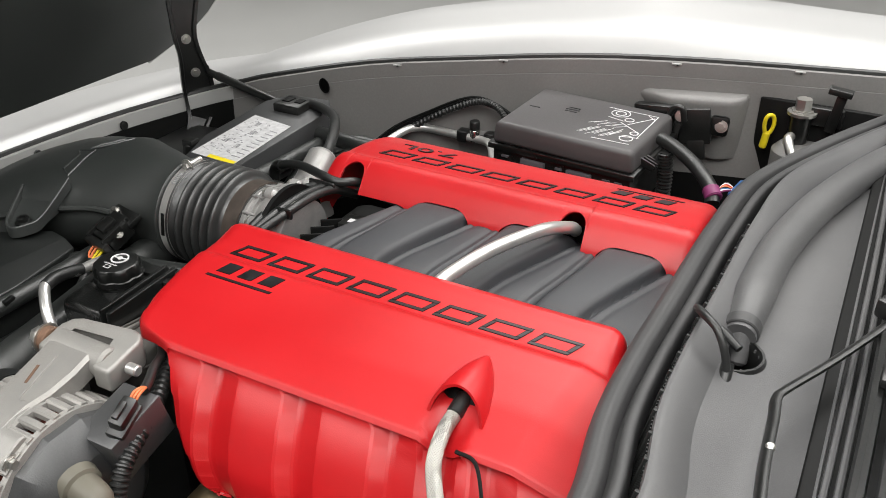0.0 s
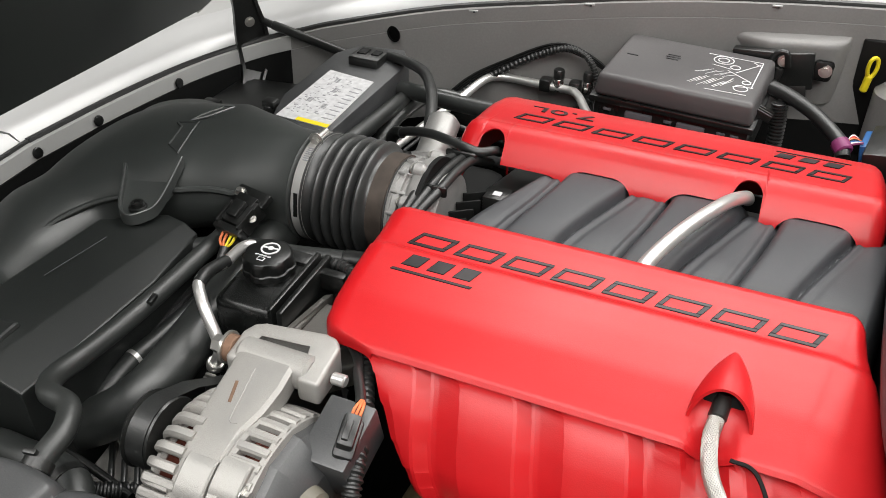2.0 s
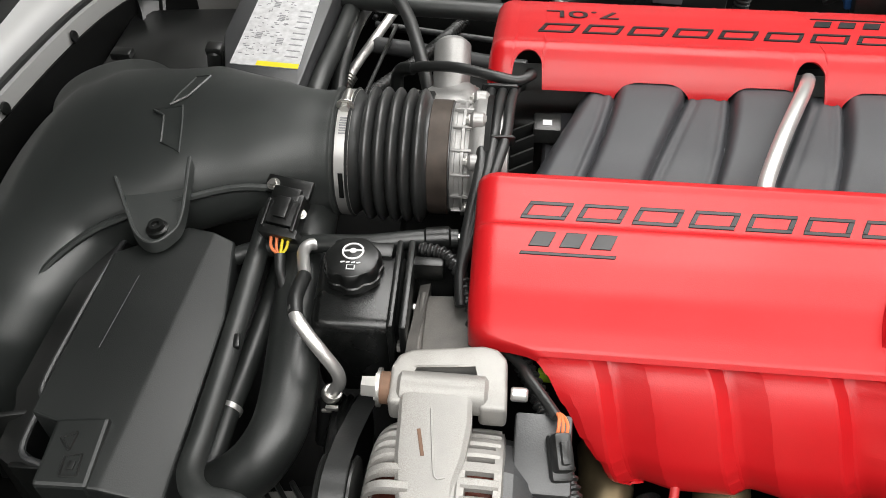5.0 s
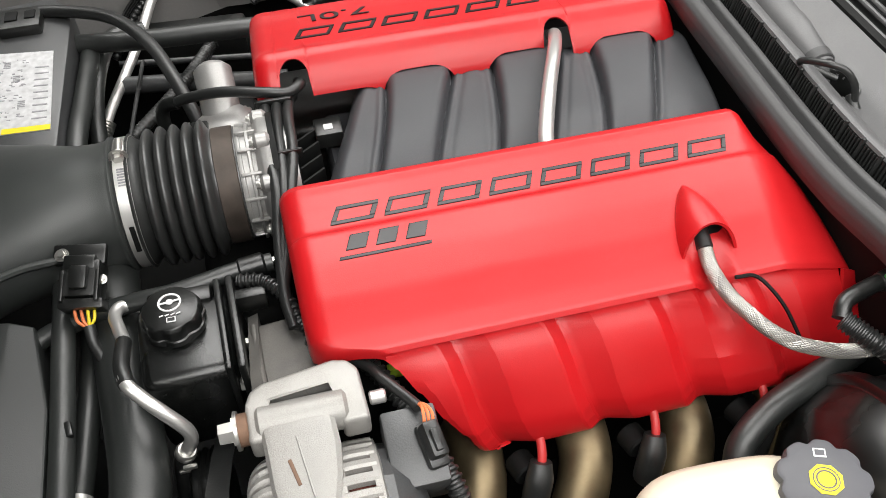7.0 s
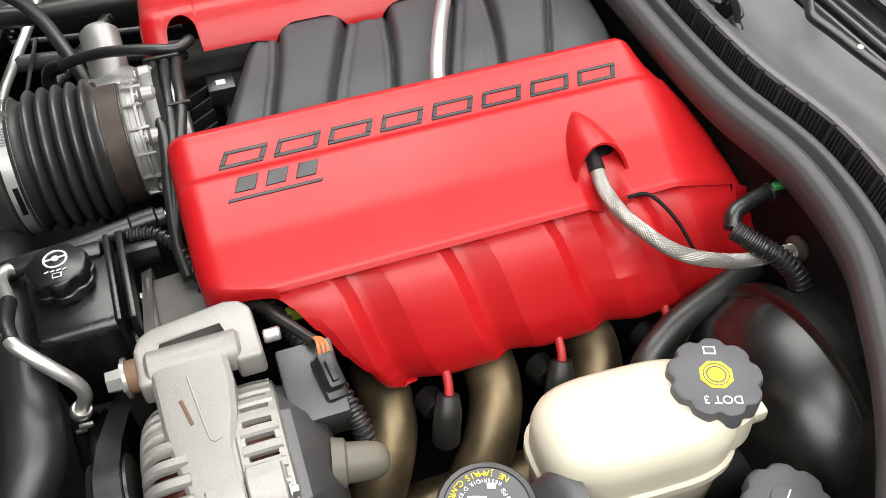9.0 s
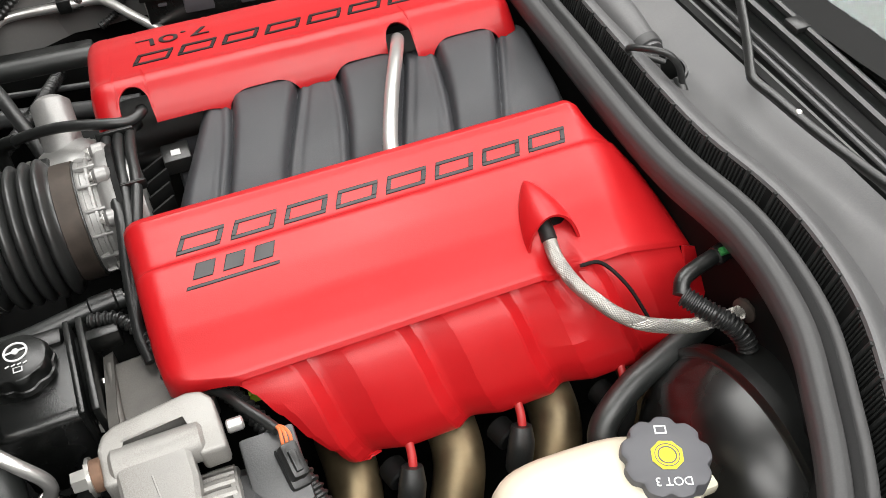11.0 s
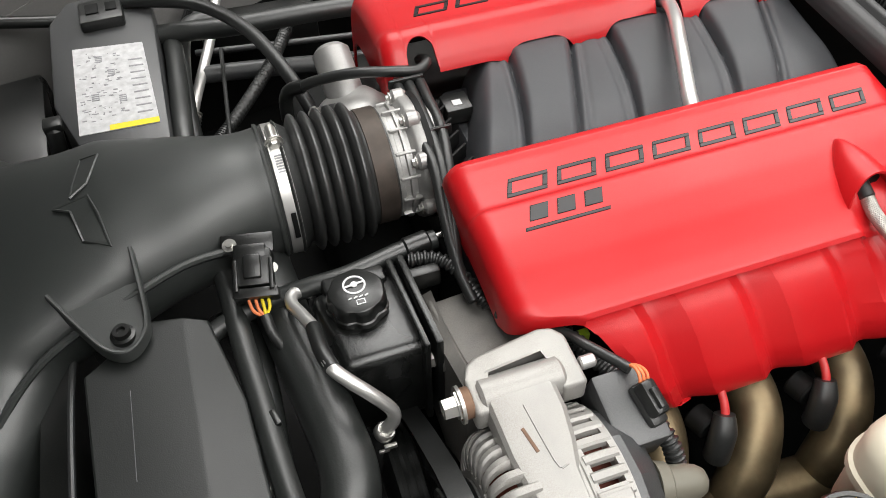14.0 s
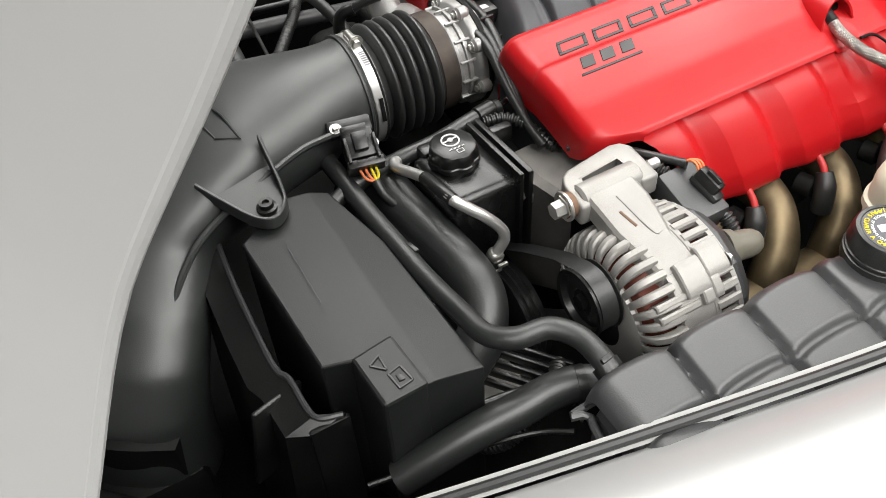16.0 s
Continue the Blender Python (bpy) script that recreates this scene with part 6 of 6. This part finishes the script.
def throttle_cables():
    piece("crankcase_hose", tube([(-0.352, 0.110, 0.822), (-0.325, 0.100, 0.836), (-0.287, 0.084, 0.848), (-0.245, 0.069, 0.850), (-0.218, 0.066, 0.847), (-0.203, 0.080, 0.845), (-0.204, 0.105, 0.83)], 0.0060, 8, 14), "rubber", (-0.27, 0.07, 0.83), "black vapour hose into the red cover", "hose", "coolant hoses")
    part_of = thing("hose_connector", (-0.33, 0.04, 0.81), "black plastic hose elbow at the throttle body", "hose fitting")
    part("elbow", tube([(-0.338, 0.105, 0.829), (-0.351, 0.110, 0.824), (-0.358, 0.112, 0.812), (-0.360, 0.110, 0.785)], 0.0078, 6, 14), "plastic", part_of)
    for k, dx in enumerate((0, 0.012, 0.024)):
        piece("injector_cable", tube([(-0.225 + dx * 0.5, 0.10, 0.815), (-0.243 + dx, 0.062, 0.838), (-0.247 + dx, 0.02, 0.846), (-0.249 + dx, -0.03, 0.846), (-0.248 + dx * 0.6, -0.075, 0.838), (-0.254 + dx * 0.4, -0.12, 0.82), (-0.258, -0.17, 0.80), (-0.255, -0.205, 0.785)], 0.0058, 8, 12), "rubber", (-0.245 + dx, 0, 0.8), "black injector cable tied in a bundle", "cable", "injector cables")
    for y, z in ((0.055, 0.843), (-0.035, 0.846)):
        piece("cable_tie", box((-0.235, y, z), (0.040, 0.005, 0.0135), 0.003), "plastic", (-0.235, y, z), "black plastic cable tie", "cable tie", "cable ties")
    s = thing("map_sensor", (-0.185, 0.045, 0.79), "small black sensor with white label", "sensor")
    part("body", box((-0.182, 0.045, 0.80), (0.03, 0.03, 0.02), 0.002), "plastic", s)
    part("label", box((-0.182, 0.042, 0.8105), (0.010, 0.009, 0.0008), 0.0), "label", s)
    g = thing("vent_grille", (-0.205, 0.0, 0.78), "black slatted plate at the front of the intake", "grille")
    for k in range(6):
        part("slat", box((-0.208, -0.075 + k * 0.022, 0.80), (0.030, 0.003, 0.02), 0.001, (0, 0, 35)), "dark", g)


throttle_cables()


def fuse_box():
    f = thing("fuse_box", (-0.035, 0.53, 0.72), "dark grey plastic under-bonnet fuse box with printed diagram", "fuse box")
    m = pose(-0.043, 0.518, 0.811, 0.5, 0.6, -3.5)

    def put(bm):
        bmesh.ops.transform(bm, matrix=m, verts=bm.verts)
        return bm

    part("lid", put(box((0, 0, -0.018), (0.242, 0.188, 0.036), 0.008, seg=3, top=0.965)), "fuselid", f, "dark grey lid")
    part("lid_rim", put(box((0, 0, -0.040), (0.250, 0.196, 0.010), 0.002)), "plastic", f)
    part("base", put(box((0, 0, -0.080), (0.238, 0.184, 0.074), 0.006)), "plastic", f)
    for x in (-0.045, 0.035):
        part("latch", put(box((x, -0.094, -0.062), (0.042, 0.008, 0.022), 0.002)), "grey", f)
    for x in (-0.095, 0.0, 0.08, 0.1):
        part("slot", put(box((x, -0.093, -0.055), (0.012, 0.004, 0.004), 0.0005)), "grey", f)
    for y in (-0.055, 0.03):
        for k in range(3):
            part("finger", put(box((0.128, y + k * 0.012, -0.03 - 0.002 * k), (0.026, 0.004, 0.012), 0.0012, (0, 20, 0))), "plastic", f)
    def stroke(x, y, length, width, turn):
        part("print_stroke", put(box((x, y, 0.0006), (length, width, 0.0005), 0, (0, 0, turn))), "white", f)

    for k in range(9):
        stroke(0.018 + k * 0.006, -0.045 + 0.004 * (k % 3), 0.030 + 0.010 * (k % 2), 0.0007, 62)
    for k in range(7):
        stroke(0.022 + k * 0.007, -0.008 + 0.005 * (k % 2), 0.024, 0.0006, 40 + 8 * (k % 3))
    for x, y, length, turn in ((0.060, 0.062, 0.085, 0), (0.102, 0.010, 0.10, 90), (0.085, 0.030, 0.055, 58), (0.078, -0.004, 0.05, -35), (0.090, -0.040, 0.03, 15), (0.070, -0.068, 0.06, 4), (0.095, 0.052, 0.02, -40), (0.046, 0.020, 0.03, -12), (0.066, -0.030, 0.03, 70)):
        stroke(x, y, length, 0.0013, turn)
    for x, y, r in ((0.044, 0.046, 0.016), (0.044, 0.046, 0.009), (0.066, 0.026, 0.008), (0.088, -0.046, 0.011), (0.092, -0.022, 0.007)):
        part("print_ring", put(lathe((x, y, 0.0001), (x, y, 1), [(0, r), (0.0008, r), (0.0008, r - 0.0014), (0, r - 0.0014)], 28, cap=False)), "white", f)
    for x, y, w, h in ((-0.03, 0.02, 0.024, 0.003), (-0.03, 0.028, 0.02, 0.003), (-0.03, 0.012, 0.02, 0.003), (-0.09, 0.0, 0.018, 0.003)):
        part("embossed_bar", put(box((x, y, 0.0004), (w, h, 0.001), 0.0003)), "letter", f)
    piece("fuse_box_loom", corrugated([(0.10, 0.49, 0.79), (0.105, 0.485, 0.75), (0.105, 0.48, 0.70), (0.10, 0.47, 0.64)], 0.0105), "rubber", (0.1, 0.48, 0.62), "black corrugated loom below the fuse box", "wiring loom", "wiring looms")
    piece("main_cable", tube([(0.085, 0.515, 0.80), (0.115, 0.49, 0.80), (0.155, 0.45, 0.795), (0.19, 0.407, 0.783), (0.198, 0.387, 0.77)], 0.0105, 8, 14), "rubber", (0.13, 0.45, 0.77), "thick black taped main cable", "cable")
    c = thing("bulkhead_connector", (0.225, 0.40, 0.74), "black bulkhead connector with blue socket and coloured wires", "connector")
    part("block", box((0.258, 0.405, 0.775), (0.06, 0.10, 0.05), 0.004, (0, -10, -8)), "plastic", c)
    part("blue_socket", box((0.227, 0.42, 0.772), (0.012, 0.055, 0.036), 0.003, (0, -10, -8)), "blue", c, "blue socket")
    part("purple_wrap", rod((0.189, 0.408, 0.783), (0.199, 0.392, 0.776), 0.0125, 0.002), "purple", c, "purple tape wrap")
    for k, mat in enumerate(("purple", "white", "blue", "dark", "orange", "redwire", "white")):
        part("wire", tube([(0.197, 0.394, 0.778), (0.205, 0.398 + k * 0.005, 0.786), (0.219, 0.398 + k * 0.007, 0.792 - k * 0.003)], 0.0016, 5, 6), mat, c)
    for k in range(5):
        part("tooth", box((0.275, 0.365 + k * 0.016, 0.803), (0.014, 0.008, 0.008), 0.001, (0, -10, -8)), "plastic", c)


fuse_box()


def wing_bracket():
    w = thing("hood_latch_bracket", (0.08, 0.64, 0.72), "grey painted wing gusset carrying a black latch plate", "bracket")
    rings = []
    for k in range(29):
        x = mix(-0.022, 0.186, k / 28)
        out = 0.052 * min(1.0, (x + 0.022) / 0.085) ** 0.8 * math.sqrt(max(0.0, 1 - max(0.0, (x - 0.150) / 0.0362) ** 2))
        top, back = 0.829 + 0.006 * (x + 0.022) / 0.2, 0.664 + 0.16 * (x + 0.022)
        low = top - 0.012 - 0.098 * min(1.0, (x + 0.022) / 0.16) ** 0.9
        front = back - out
        rings.append([Vector((x, back + 0.014, top + 0.002)), Vector((x, mix(back, front, 0.7), top)), Vector((x, front + 0.004, top - 0.002)), Vector((x, front + 0.0008, top - 0.006)), Vector((x, front, top - 0.012)), Vector((x, front + 0.006, mix(top, low, 0.6))), Vector((x, front + 0.014, low)), Vector((x, back + 0.014, low - 0.004))])
    part("gusset", loft(rings), "panel", w, angle=45)
    part("latch_plate", box((0.112, 0.622, 0.788), (0.052, 0.008, 0.062), 0.003, (0, -8, 6)), "plastic", w)
    part("latch_tab", box((0.150, 0.630, 0.793), (0.030, 0.008, 0.034), 0.006, (0, 4, 8)), "plastic", w)
    part("latch_leg", box((0.120, 0.622, 0.748), (0.030, 0.008, 0.036), 0.003, (0, -10, 6)), "plastic", w)
    part("latch_web", box((0.082, 0.618, 0.768), (0.014, 0.014, 0.05), 0.003, (0, 12, 0)), "plastic", w)
    part("latch_arm", box((0.045, 0.618, 0.81), (0.07, 0.02, 0.014), 0.003, (0, -6, -6)), "plastic", w)
    part("latch_hook", tube([(0.07, 0.605, 0.80), (0.078, 0.603, 0.82), (0.092, 0.603, 0.822), (0.098, 0.604, 0.80)], 0.005, 6, 10), "plastic", w)
    part("bolt", hexbolt((0.154, 0.626, 0.794), (0, -1, 0.2), 0.0062, 0.007), "steel", w)
    part("bolt", hexbolt((0.090, 0.610, 0.806), (0, -1, 0.2), 0.0055, 0.007), "steel", w)
    d = thing("dipstick", (0.22, 0.69, 0.76), "yellow plastic dipstick handle loop", "dipstick")
    part("loop", tube([(0.218, 0.665, 0.782), (0.2155, 0.662, 0.795), (0.217, 0.661, 0.809), (0.222, 0.665, 0.813), (0.2275, 0.669, 0.808), (0.229, 0.669, 0.795), (0.225, 0.667, 0.782), (0.218, 0.665, 0.782)], 0.0034, 6, 10), "yellow", d)
    part("stem", rod((0.221, 0.666, 0.783), (0.218, 0.665, 0.755), 0.0062, 0.002), "yellow", d)
    c = thing("accumulator", (0.27, 0.66, 0.66), "dull metal canister with hex fitting behind the cowl", "canister")
    part("canister", rod((0.275, 0.66, 0.66), (0.275, 0.66, 0.775), 0.042, 0.012, 28), "panel", c)
    part("hex_fitting", hexbolt((0.268, 0.668, 0.822), (0, 0, 1), 0.0135, 0.026), "steel", c)
    part("fitting_stem", rod((0.268, 0.668, 0.76), (0.268, 0.668, 0.824), 0.016, 0.002, 20), "plastic", c)
    part("bracket_post", box((0.318, 0.668, 0.835), (0.016, 0.012, 0.07), 0.002, (0, 8, 0)), "plastic", c)
    part("bracket_head", box((0.318, 0.664, 0.868), (0.036, 0.020, 0.010), 0.002, (0, 6, 0)), "plastic", c)
    part("line", tube([(0.262, 0.62, 0.80), (0.262, 0.60, 0.80), (0.275, 0.575, 0.785), (0.30, 0.55, 0.77)], 0.0075, 6, 12), "steel", c)
    part("mount", box((0.30, 0.68, 0.82), (0.06, 0.02, 0.03), 0.003), "plastic", c)
    # sheet added before the wall; its near black is the shade of an opening
    piece("recess_shade_panel", box((0.315, 0.685, 0.735), (0.23, 0.012, 0.2), 0.002), "dark", (0.3, 0.685, 0.635), "flat near-black sheet painting the shade of a recess beside the bulkhead", "panel", kind="structure")


wing_bracket()


def rail_details():
    for k, (x, y, z) in enumerate(((-0.878, 0.12, 0.727), (-0.858, 0.295, 0.722), (-0.878, -0.12, 0.727), (-0.886, 0.0, 0.728))):
        piece("push_clip", lathe((x, y, z), (x + 1, y, z + 0.15), [(0, 0.009), (0.003, 0.008), (0.004, 0.004)], 16), "plastic", (x, y, z), "round black trim clip in the nose flange", "trim clip", "trim clips")
    # solid near-black discs paint the shade of open holes on the panel
    for x, y, z, r in ((-0.548, 0.512, 0.785, 0.0115), (-0.652, 0.486, 0.747, 0.006)):
        piece("hole_shade_disc", lathe((x, y - 0.006, z), (x - 0.25, y - 1, z), [(0, r * 1.25), (0.001, r * 1.25), (0.001, r), (0.0, r)], 24), "dark", (x, y - 0.006, z), "round near-black disc painting the shade of a hole in the inner wing panel", "hole")


def rail_clips():
    for x, y, z in ((-0.42, 0.558, 0.829), (-0.23, 0.605, 0.853), (0.06, 0.663, 0.874), (0.25, 0.700, 0.879)):
        c = thing("rail_clip", (x, y, z), "small pale spring clip on the wing flange", "clip", "rail clips")
        part("base", box((x, y, z), (0.016, 0.005, 0.003), 0.001, (0, 0, 13)), "flange", c)
        part("tongue", box((x + 0.002, y - 0.003, z - 0.001), (0.004, 0.003, 0.003), 0.001, (0, 0, 13)), "plastic", c)


rail_details()
rail_clips()

# ---- cowl, wipers and windscreen ----
SEAL = [(0.60, 0.415), (0.544, 0.383), (0.402, 0.314), (0.251, 0.257), (0.11, 0.243), (-0.038, 0.239), (-0.165, 0.236), (-0.247, 0.239), (-0.34, 0.252), (-0.431, 0.240), (-0.502, 0.209), (-0.573, 0.168), (-0.66, 0.10)]


def cowl():
    line = [Vector((x, y, 0)) for y, x in SEAL]
    pts = spline(line, 6)
    n = len(pts) - 1

    def strip(profile, up):
        def f(u, v):
            p = pts[round(u * n)]
            t = (pts[min(n, round(u * n) + 1)] - pts[max(0, round(u * n) - 1)]).normalized()
            out = Vector((-t.y, t.x, 0))
            if out.x < 0:
                out = -out
            k = min(len(profile) - 2, int(v * (len(profile) - 1)))
            w = v * (len(profile) - 1) - k
            d, z = mix(profile[k][0], profile[k + 1][0], w), mix(profile[k][1], profile[k + 1][1], w)
            return p + out * d + Vector((0, 0, z + up))
        return f

    s = thing("cowl_seal", (0.25, 0, 0.8), "dark grey ribbed rubber bulkhead seal", "seal")
    part("bead", sheet(n, 30, strip([(0.002, 0.850), (-0.003, 0.862), (-0.0045, 0.872), (-0.003, 0.880), (0.002, 0.8850), (0.0085, 0.8865), (0.0145, 0.8835), (0.0172, 0.8760), (0.0185, 0.8735), (0.0197, 0.8765), (0.0225, 0.8840)], 0), 0.002), "seal", s, angle=60)
    part("outer_band", sheet(n, 12, strip([(0.0215, 0.8800), (0.0232, 0.8858), (0.0275, 0.8872), (0.0315, 0.8858), (0.0332, 0.8790), (0.0345, 0.866)], 0), 0.002), "seal", s, angle=60)
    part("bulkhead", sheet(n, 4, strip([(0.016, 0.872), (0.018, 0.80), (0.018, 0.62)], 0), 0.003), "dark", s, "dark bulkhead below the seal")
    g = thing("cowl_grille", (0.29, 0, 0.85), "black vent strip with close divider ribs beside the seal", "grille")
    part("mesh", sheet(n, 4, strip([(0.0345, 0.860), (0.0365, 0.8625), (0.0430, 0.8970), (0.0440, 0.8985)], -0.001), 0.002), "dark", g)
    total = sum((b - a).length for a, b in zip(pts, pts[1:]))
    acc, mark = 0, 0.0
    for i in range(n):
        step = (pts[i + 1] - pts[i]).length
        while mark < acc + step:
            p = pts[i].lerp(pts[i + 1], (mark - acc) / step)
            t = (pts[i + 1] - pts[i]).normalized()
            ang = math.degrees(math.atan2(t.y, t.x))
            out = Vector((-t.y, t.x, 0)) * (1 if -t.y > 0 else -1)
            tilt = 78 if Vector((-math.sin(radians(ang)), math.cos(radians(ang)), 0)).dot(out) > 0 else -78
            if -0.6 < p.y < 0.12:
                q = p + out * 0.0396
                part("divider_rib", box((q.x, q.y, 0.8805), (0.0036, 0.040, 0.0045), 0.001, (tilt, 0, ang)), "grille", g)
                for k in range(5):
                    q2 = p + t * (0.005 + k * 0.0042) + out * 0.0396
                    part("grille_bar", box((q2.x, q2.y, 0.8795), (0.0018, 0.034, 0.0020), 0, (tilt, 0, ang)), "grille", g)
            mark += 0.0285
        acc += step
    c = thing("cowl", (0.35, 0, 0.82), "mid grey textured plastic cowl with round drain opening", "cowl")

    part("lip", sheet(n, 10, strip([(0.0435, 0.8980), (0.0450, 0.9012), (0.0490, 0.9020), (0.0560, 0.8995), (0.0650, 0.8930), (0.0740, 0.8840)], -0.001), 0.002), "cowl", c)
    ys = [mix(-0.66, 0.60, k / 220) for k in range(221)]

    def top2(u, v):
        y = ys[round(u * 220)]
        xs = curve_at(sorted((a, b) for a, b in SEAL), y) + 0.070
        x = mix(xs, max(0.402, xs + 0.02), v)
        z = 0.885 - 0.012 * math.sin(v * math.pi) + 0.006 * v
        return Vector((x, y, z))

    bm = sheet(220, 60, top2, 0.0)
    hole = (0.3155, -0.114)
    bmesh.ops.delete(bm, geom=[f for f in bm.faces if math.hypot(f.calc_center_median().x - hole[0], f.calc_center_median().y - hole[1]) < 0.0245], context="FACES")
    part("panel", thicken(bm, 0.0025), "cowl", c, angle=30)
    part("drain_ring", lathe((*hole, 0.84), (*hole, 1), [(0.0, 0.012), (0.0, 0.0225), (0.0375, 0.0232), (0.0405, 0.0245), (0.0405, 0.0268), (0.036, 0.0285), (0.033, 0.025)], 48, cap=False), "plastic", c, "black rimmed drain opening")
    part("drain_bottom", lathe((*hole, 0.838), (*hole, 1), [(0, 0.022), (0.003, 0.022)], 32), "dark", c)
    part("duct_ridge", tube([(0.3160, -0.092, 0.883), (0.3155, -0.04, 0.889), (0.316, 0.0, 0.890), (0.322, 0.08, 0.891), (0.345, 0.20, 0.890), (0.39, 0.34, 0.888), (0.45, 0.47, 0.886)], lambda t: 0.0140 + 0.005 * min(1, t * 5), 8, 24), "cowl", c)
    part("ridge_band", lathe((0.3158, -0.088, 0.884), (0.3155, -0.074, 0.886), [(0, 0.0150), (0.001, 0.0162), (0.012, 0.0166), (0.013, 0.0150)], 28), "seal", c, "smooth grey end band")
    part("drain_throat", rod((0.3165, -0.099, 0.858), (0.3165, -0.082, 0.886), 0.0105, 0.003, 24), "cowl", c)
    h = thing("washer_tube", (0.3, -0.13, 0.86), "thin black washer hose curling from the drain opening", "hose")
    part("tube", tube([(0.320, -0.112, 0.884), (0.308, -0.104, 0.888), (0.290, -0.094, 0.894), (0.280, -0.101, 0.906), (0.280, -0.114, 0.915), (0.290, -0.130, 0.920), (0.302, -0.140, 0.917), (0.311, -0.147, 0.905), (0.316, -0.149, 0.889), (0.3165, -0.150, 0.880)], 0.0036, 8, 10), "rubber", h)
    part("nozzle", rod((0.316, -0.142, 0.888), (0.317, -0.156, 0.876), 0.0055, 0.001), "rubber", h)
    w = thing("wiper", (0.37, -0.2, 0.89), "grey wiper arm with black blade resting on the screen", "wiper")
    part("arm", tube([(0.452, -0.01, 0.925), (0.425, -0.075, 0.921), (0.392, -0.14, 0.915), (0.366, -0.186, 0.911), (0.361, -0.20, 0.910), (0.363, -0.225, 0.910), (0.368, -0.30, 0.911), (0.385, -0.42, 0.913), (0.41, -0.55, 0.915)], 0.0052, 8, 12, squash=0.6), "plastic", w)
    part("rivet", rod((0.3665, -0.26, 0.911), (0.3665, -0.26, 0.9155), 0.0035, 0.001), "steel", w)
    part("joint", box((0.432, -0.045, 0.928), (0.02, 0.05, 0.018), 0.004, (0, 0, -25)), "plastic", w)
    part("blade", tube([(0.425, 0.55, 0.925), (0.428, 0.30, 0.921), (0.428, 0.05, 0.919), (0.424, -0.25, 0.917), (0.412, -0.55, 0.915)], 0.006, 8, 8), "plastic", w)
    part("blade_spine", tube([(0.438, 0.55, 0.932), (0.442, 0.25, 0.930), (0.442, -0.05, 0.928), (0.437, -0.35, 0.924)], 0.0045, 8, 8), "plastic", w)
    for y in (0.4, 0.2, 0.03, -0.16, -0.32):
        part("bridge", box((0.435, y, 0.928), (0.018, 0.022, 0.008), 0.002), "plastic", w)
    for x, z in ((0.408, 0.897), (0.4165, 0.900)):
        part("blade_rail", tube([(x - 0.008, 0.52, z), (x, 0.2, z), (x, -0.1, z), (x - 0.004, -0.4, z)], 0.0028, 8, 8), "cowl", w, "grey plastic blade rail")
    r = thing("screen_recess", (0.42, 0, 0.8), "black gutter between the cowl and the screen", "gutter", kind="structure")
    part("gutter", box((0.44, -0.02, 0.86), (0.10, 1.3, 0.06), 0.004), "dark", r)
    win = thing("window_1", (0.5, 0, 0.9), "tinted greenish car windscreen", "windscreen", kind="structure")
    part("pane", sheet(8, 24, lambda u, v: Vector((0.452 + 0.75 * u + 0.10 * (2 * v - 1) ** 2, mix(-0.66, 0.66, v), 0.915 + 0.36 * u)), 0.005), "glass", win)
    part("frit_band", sheet(2, 24, lambda u, v: Vector((0.450 + 0.03 * u + 0.10 * (2 * v - 1) ** 2, mix(-0.66, 0.66, v), 0.9185 + 0.0144 * u)), 0.0012), "dark", win, "black ceramic border")
    part("dashboard", box((0.95, 0, 0.86), (0.9, 1.3, 0.05), 0.02), "dark", win, "dark dashboard behind the glass")


cowl()
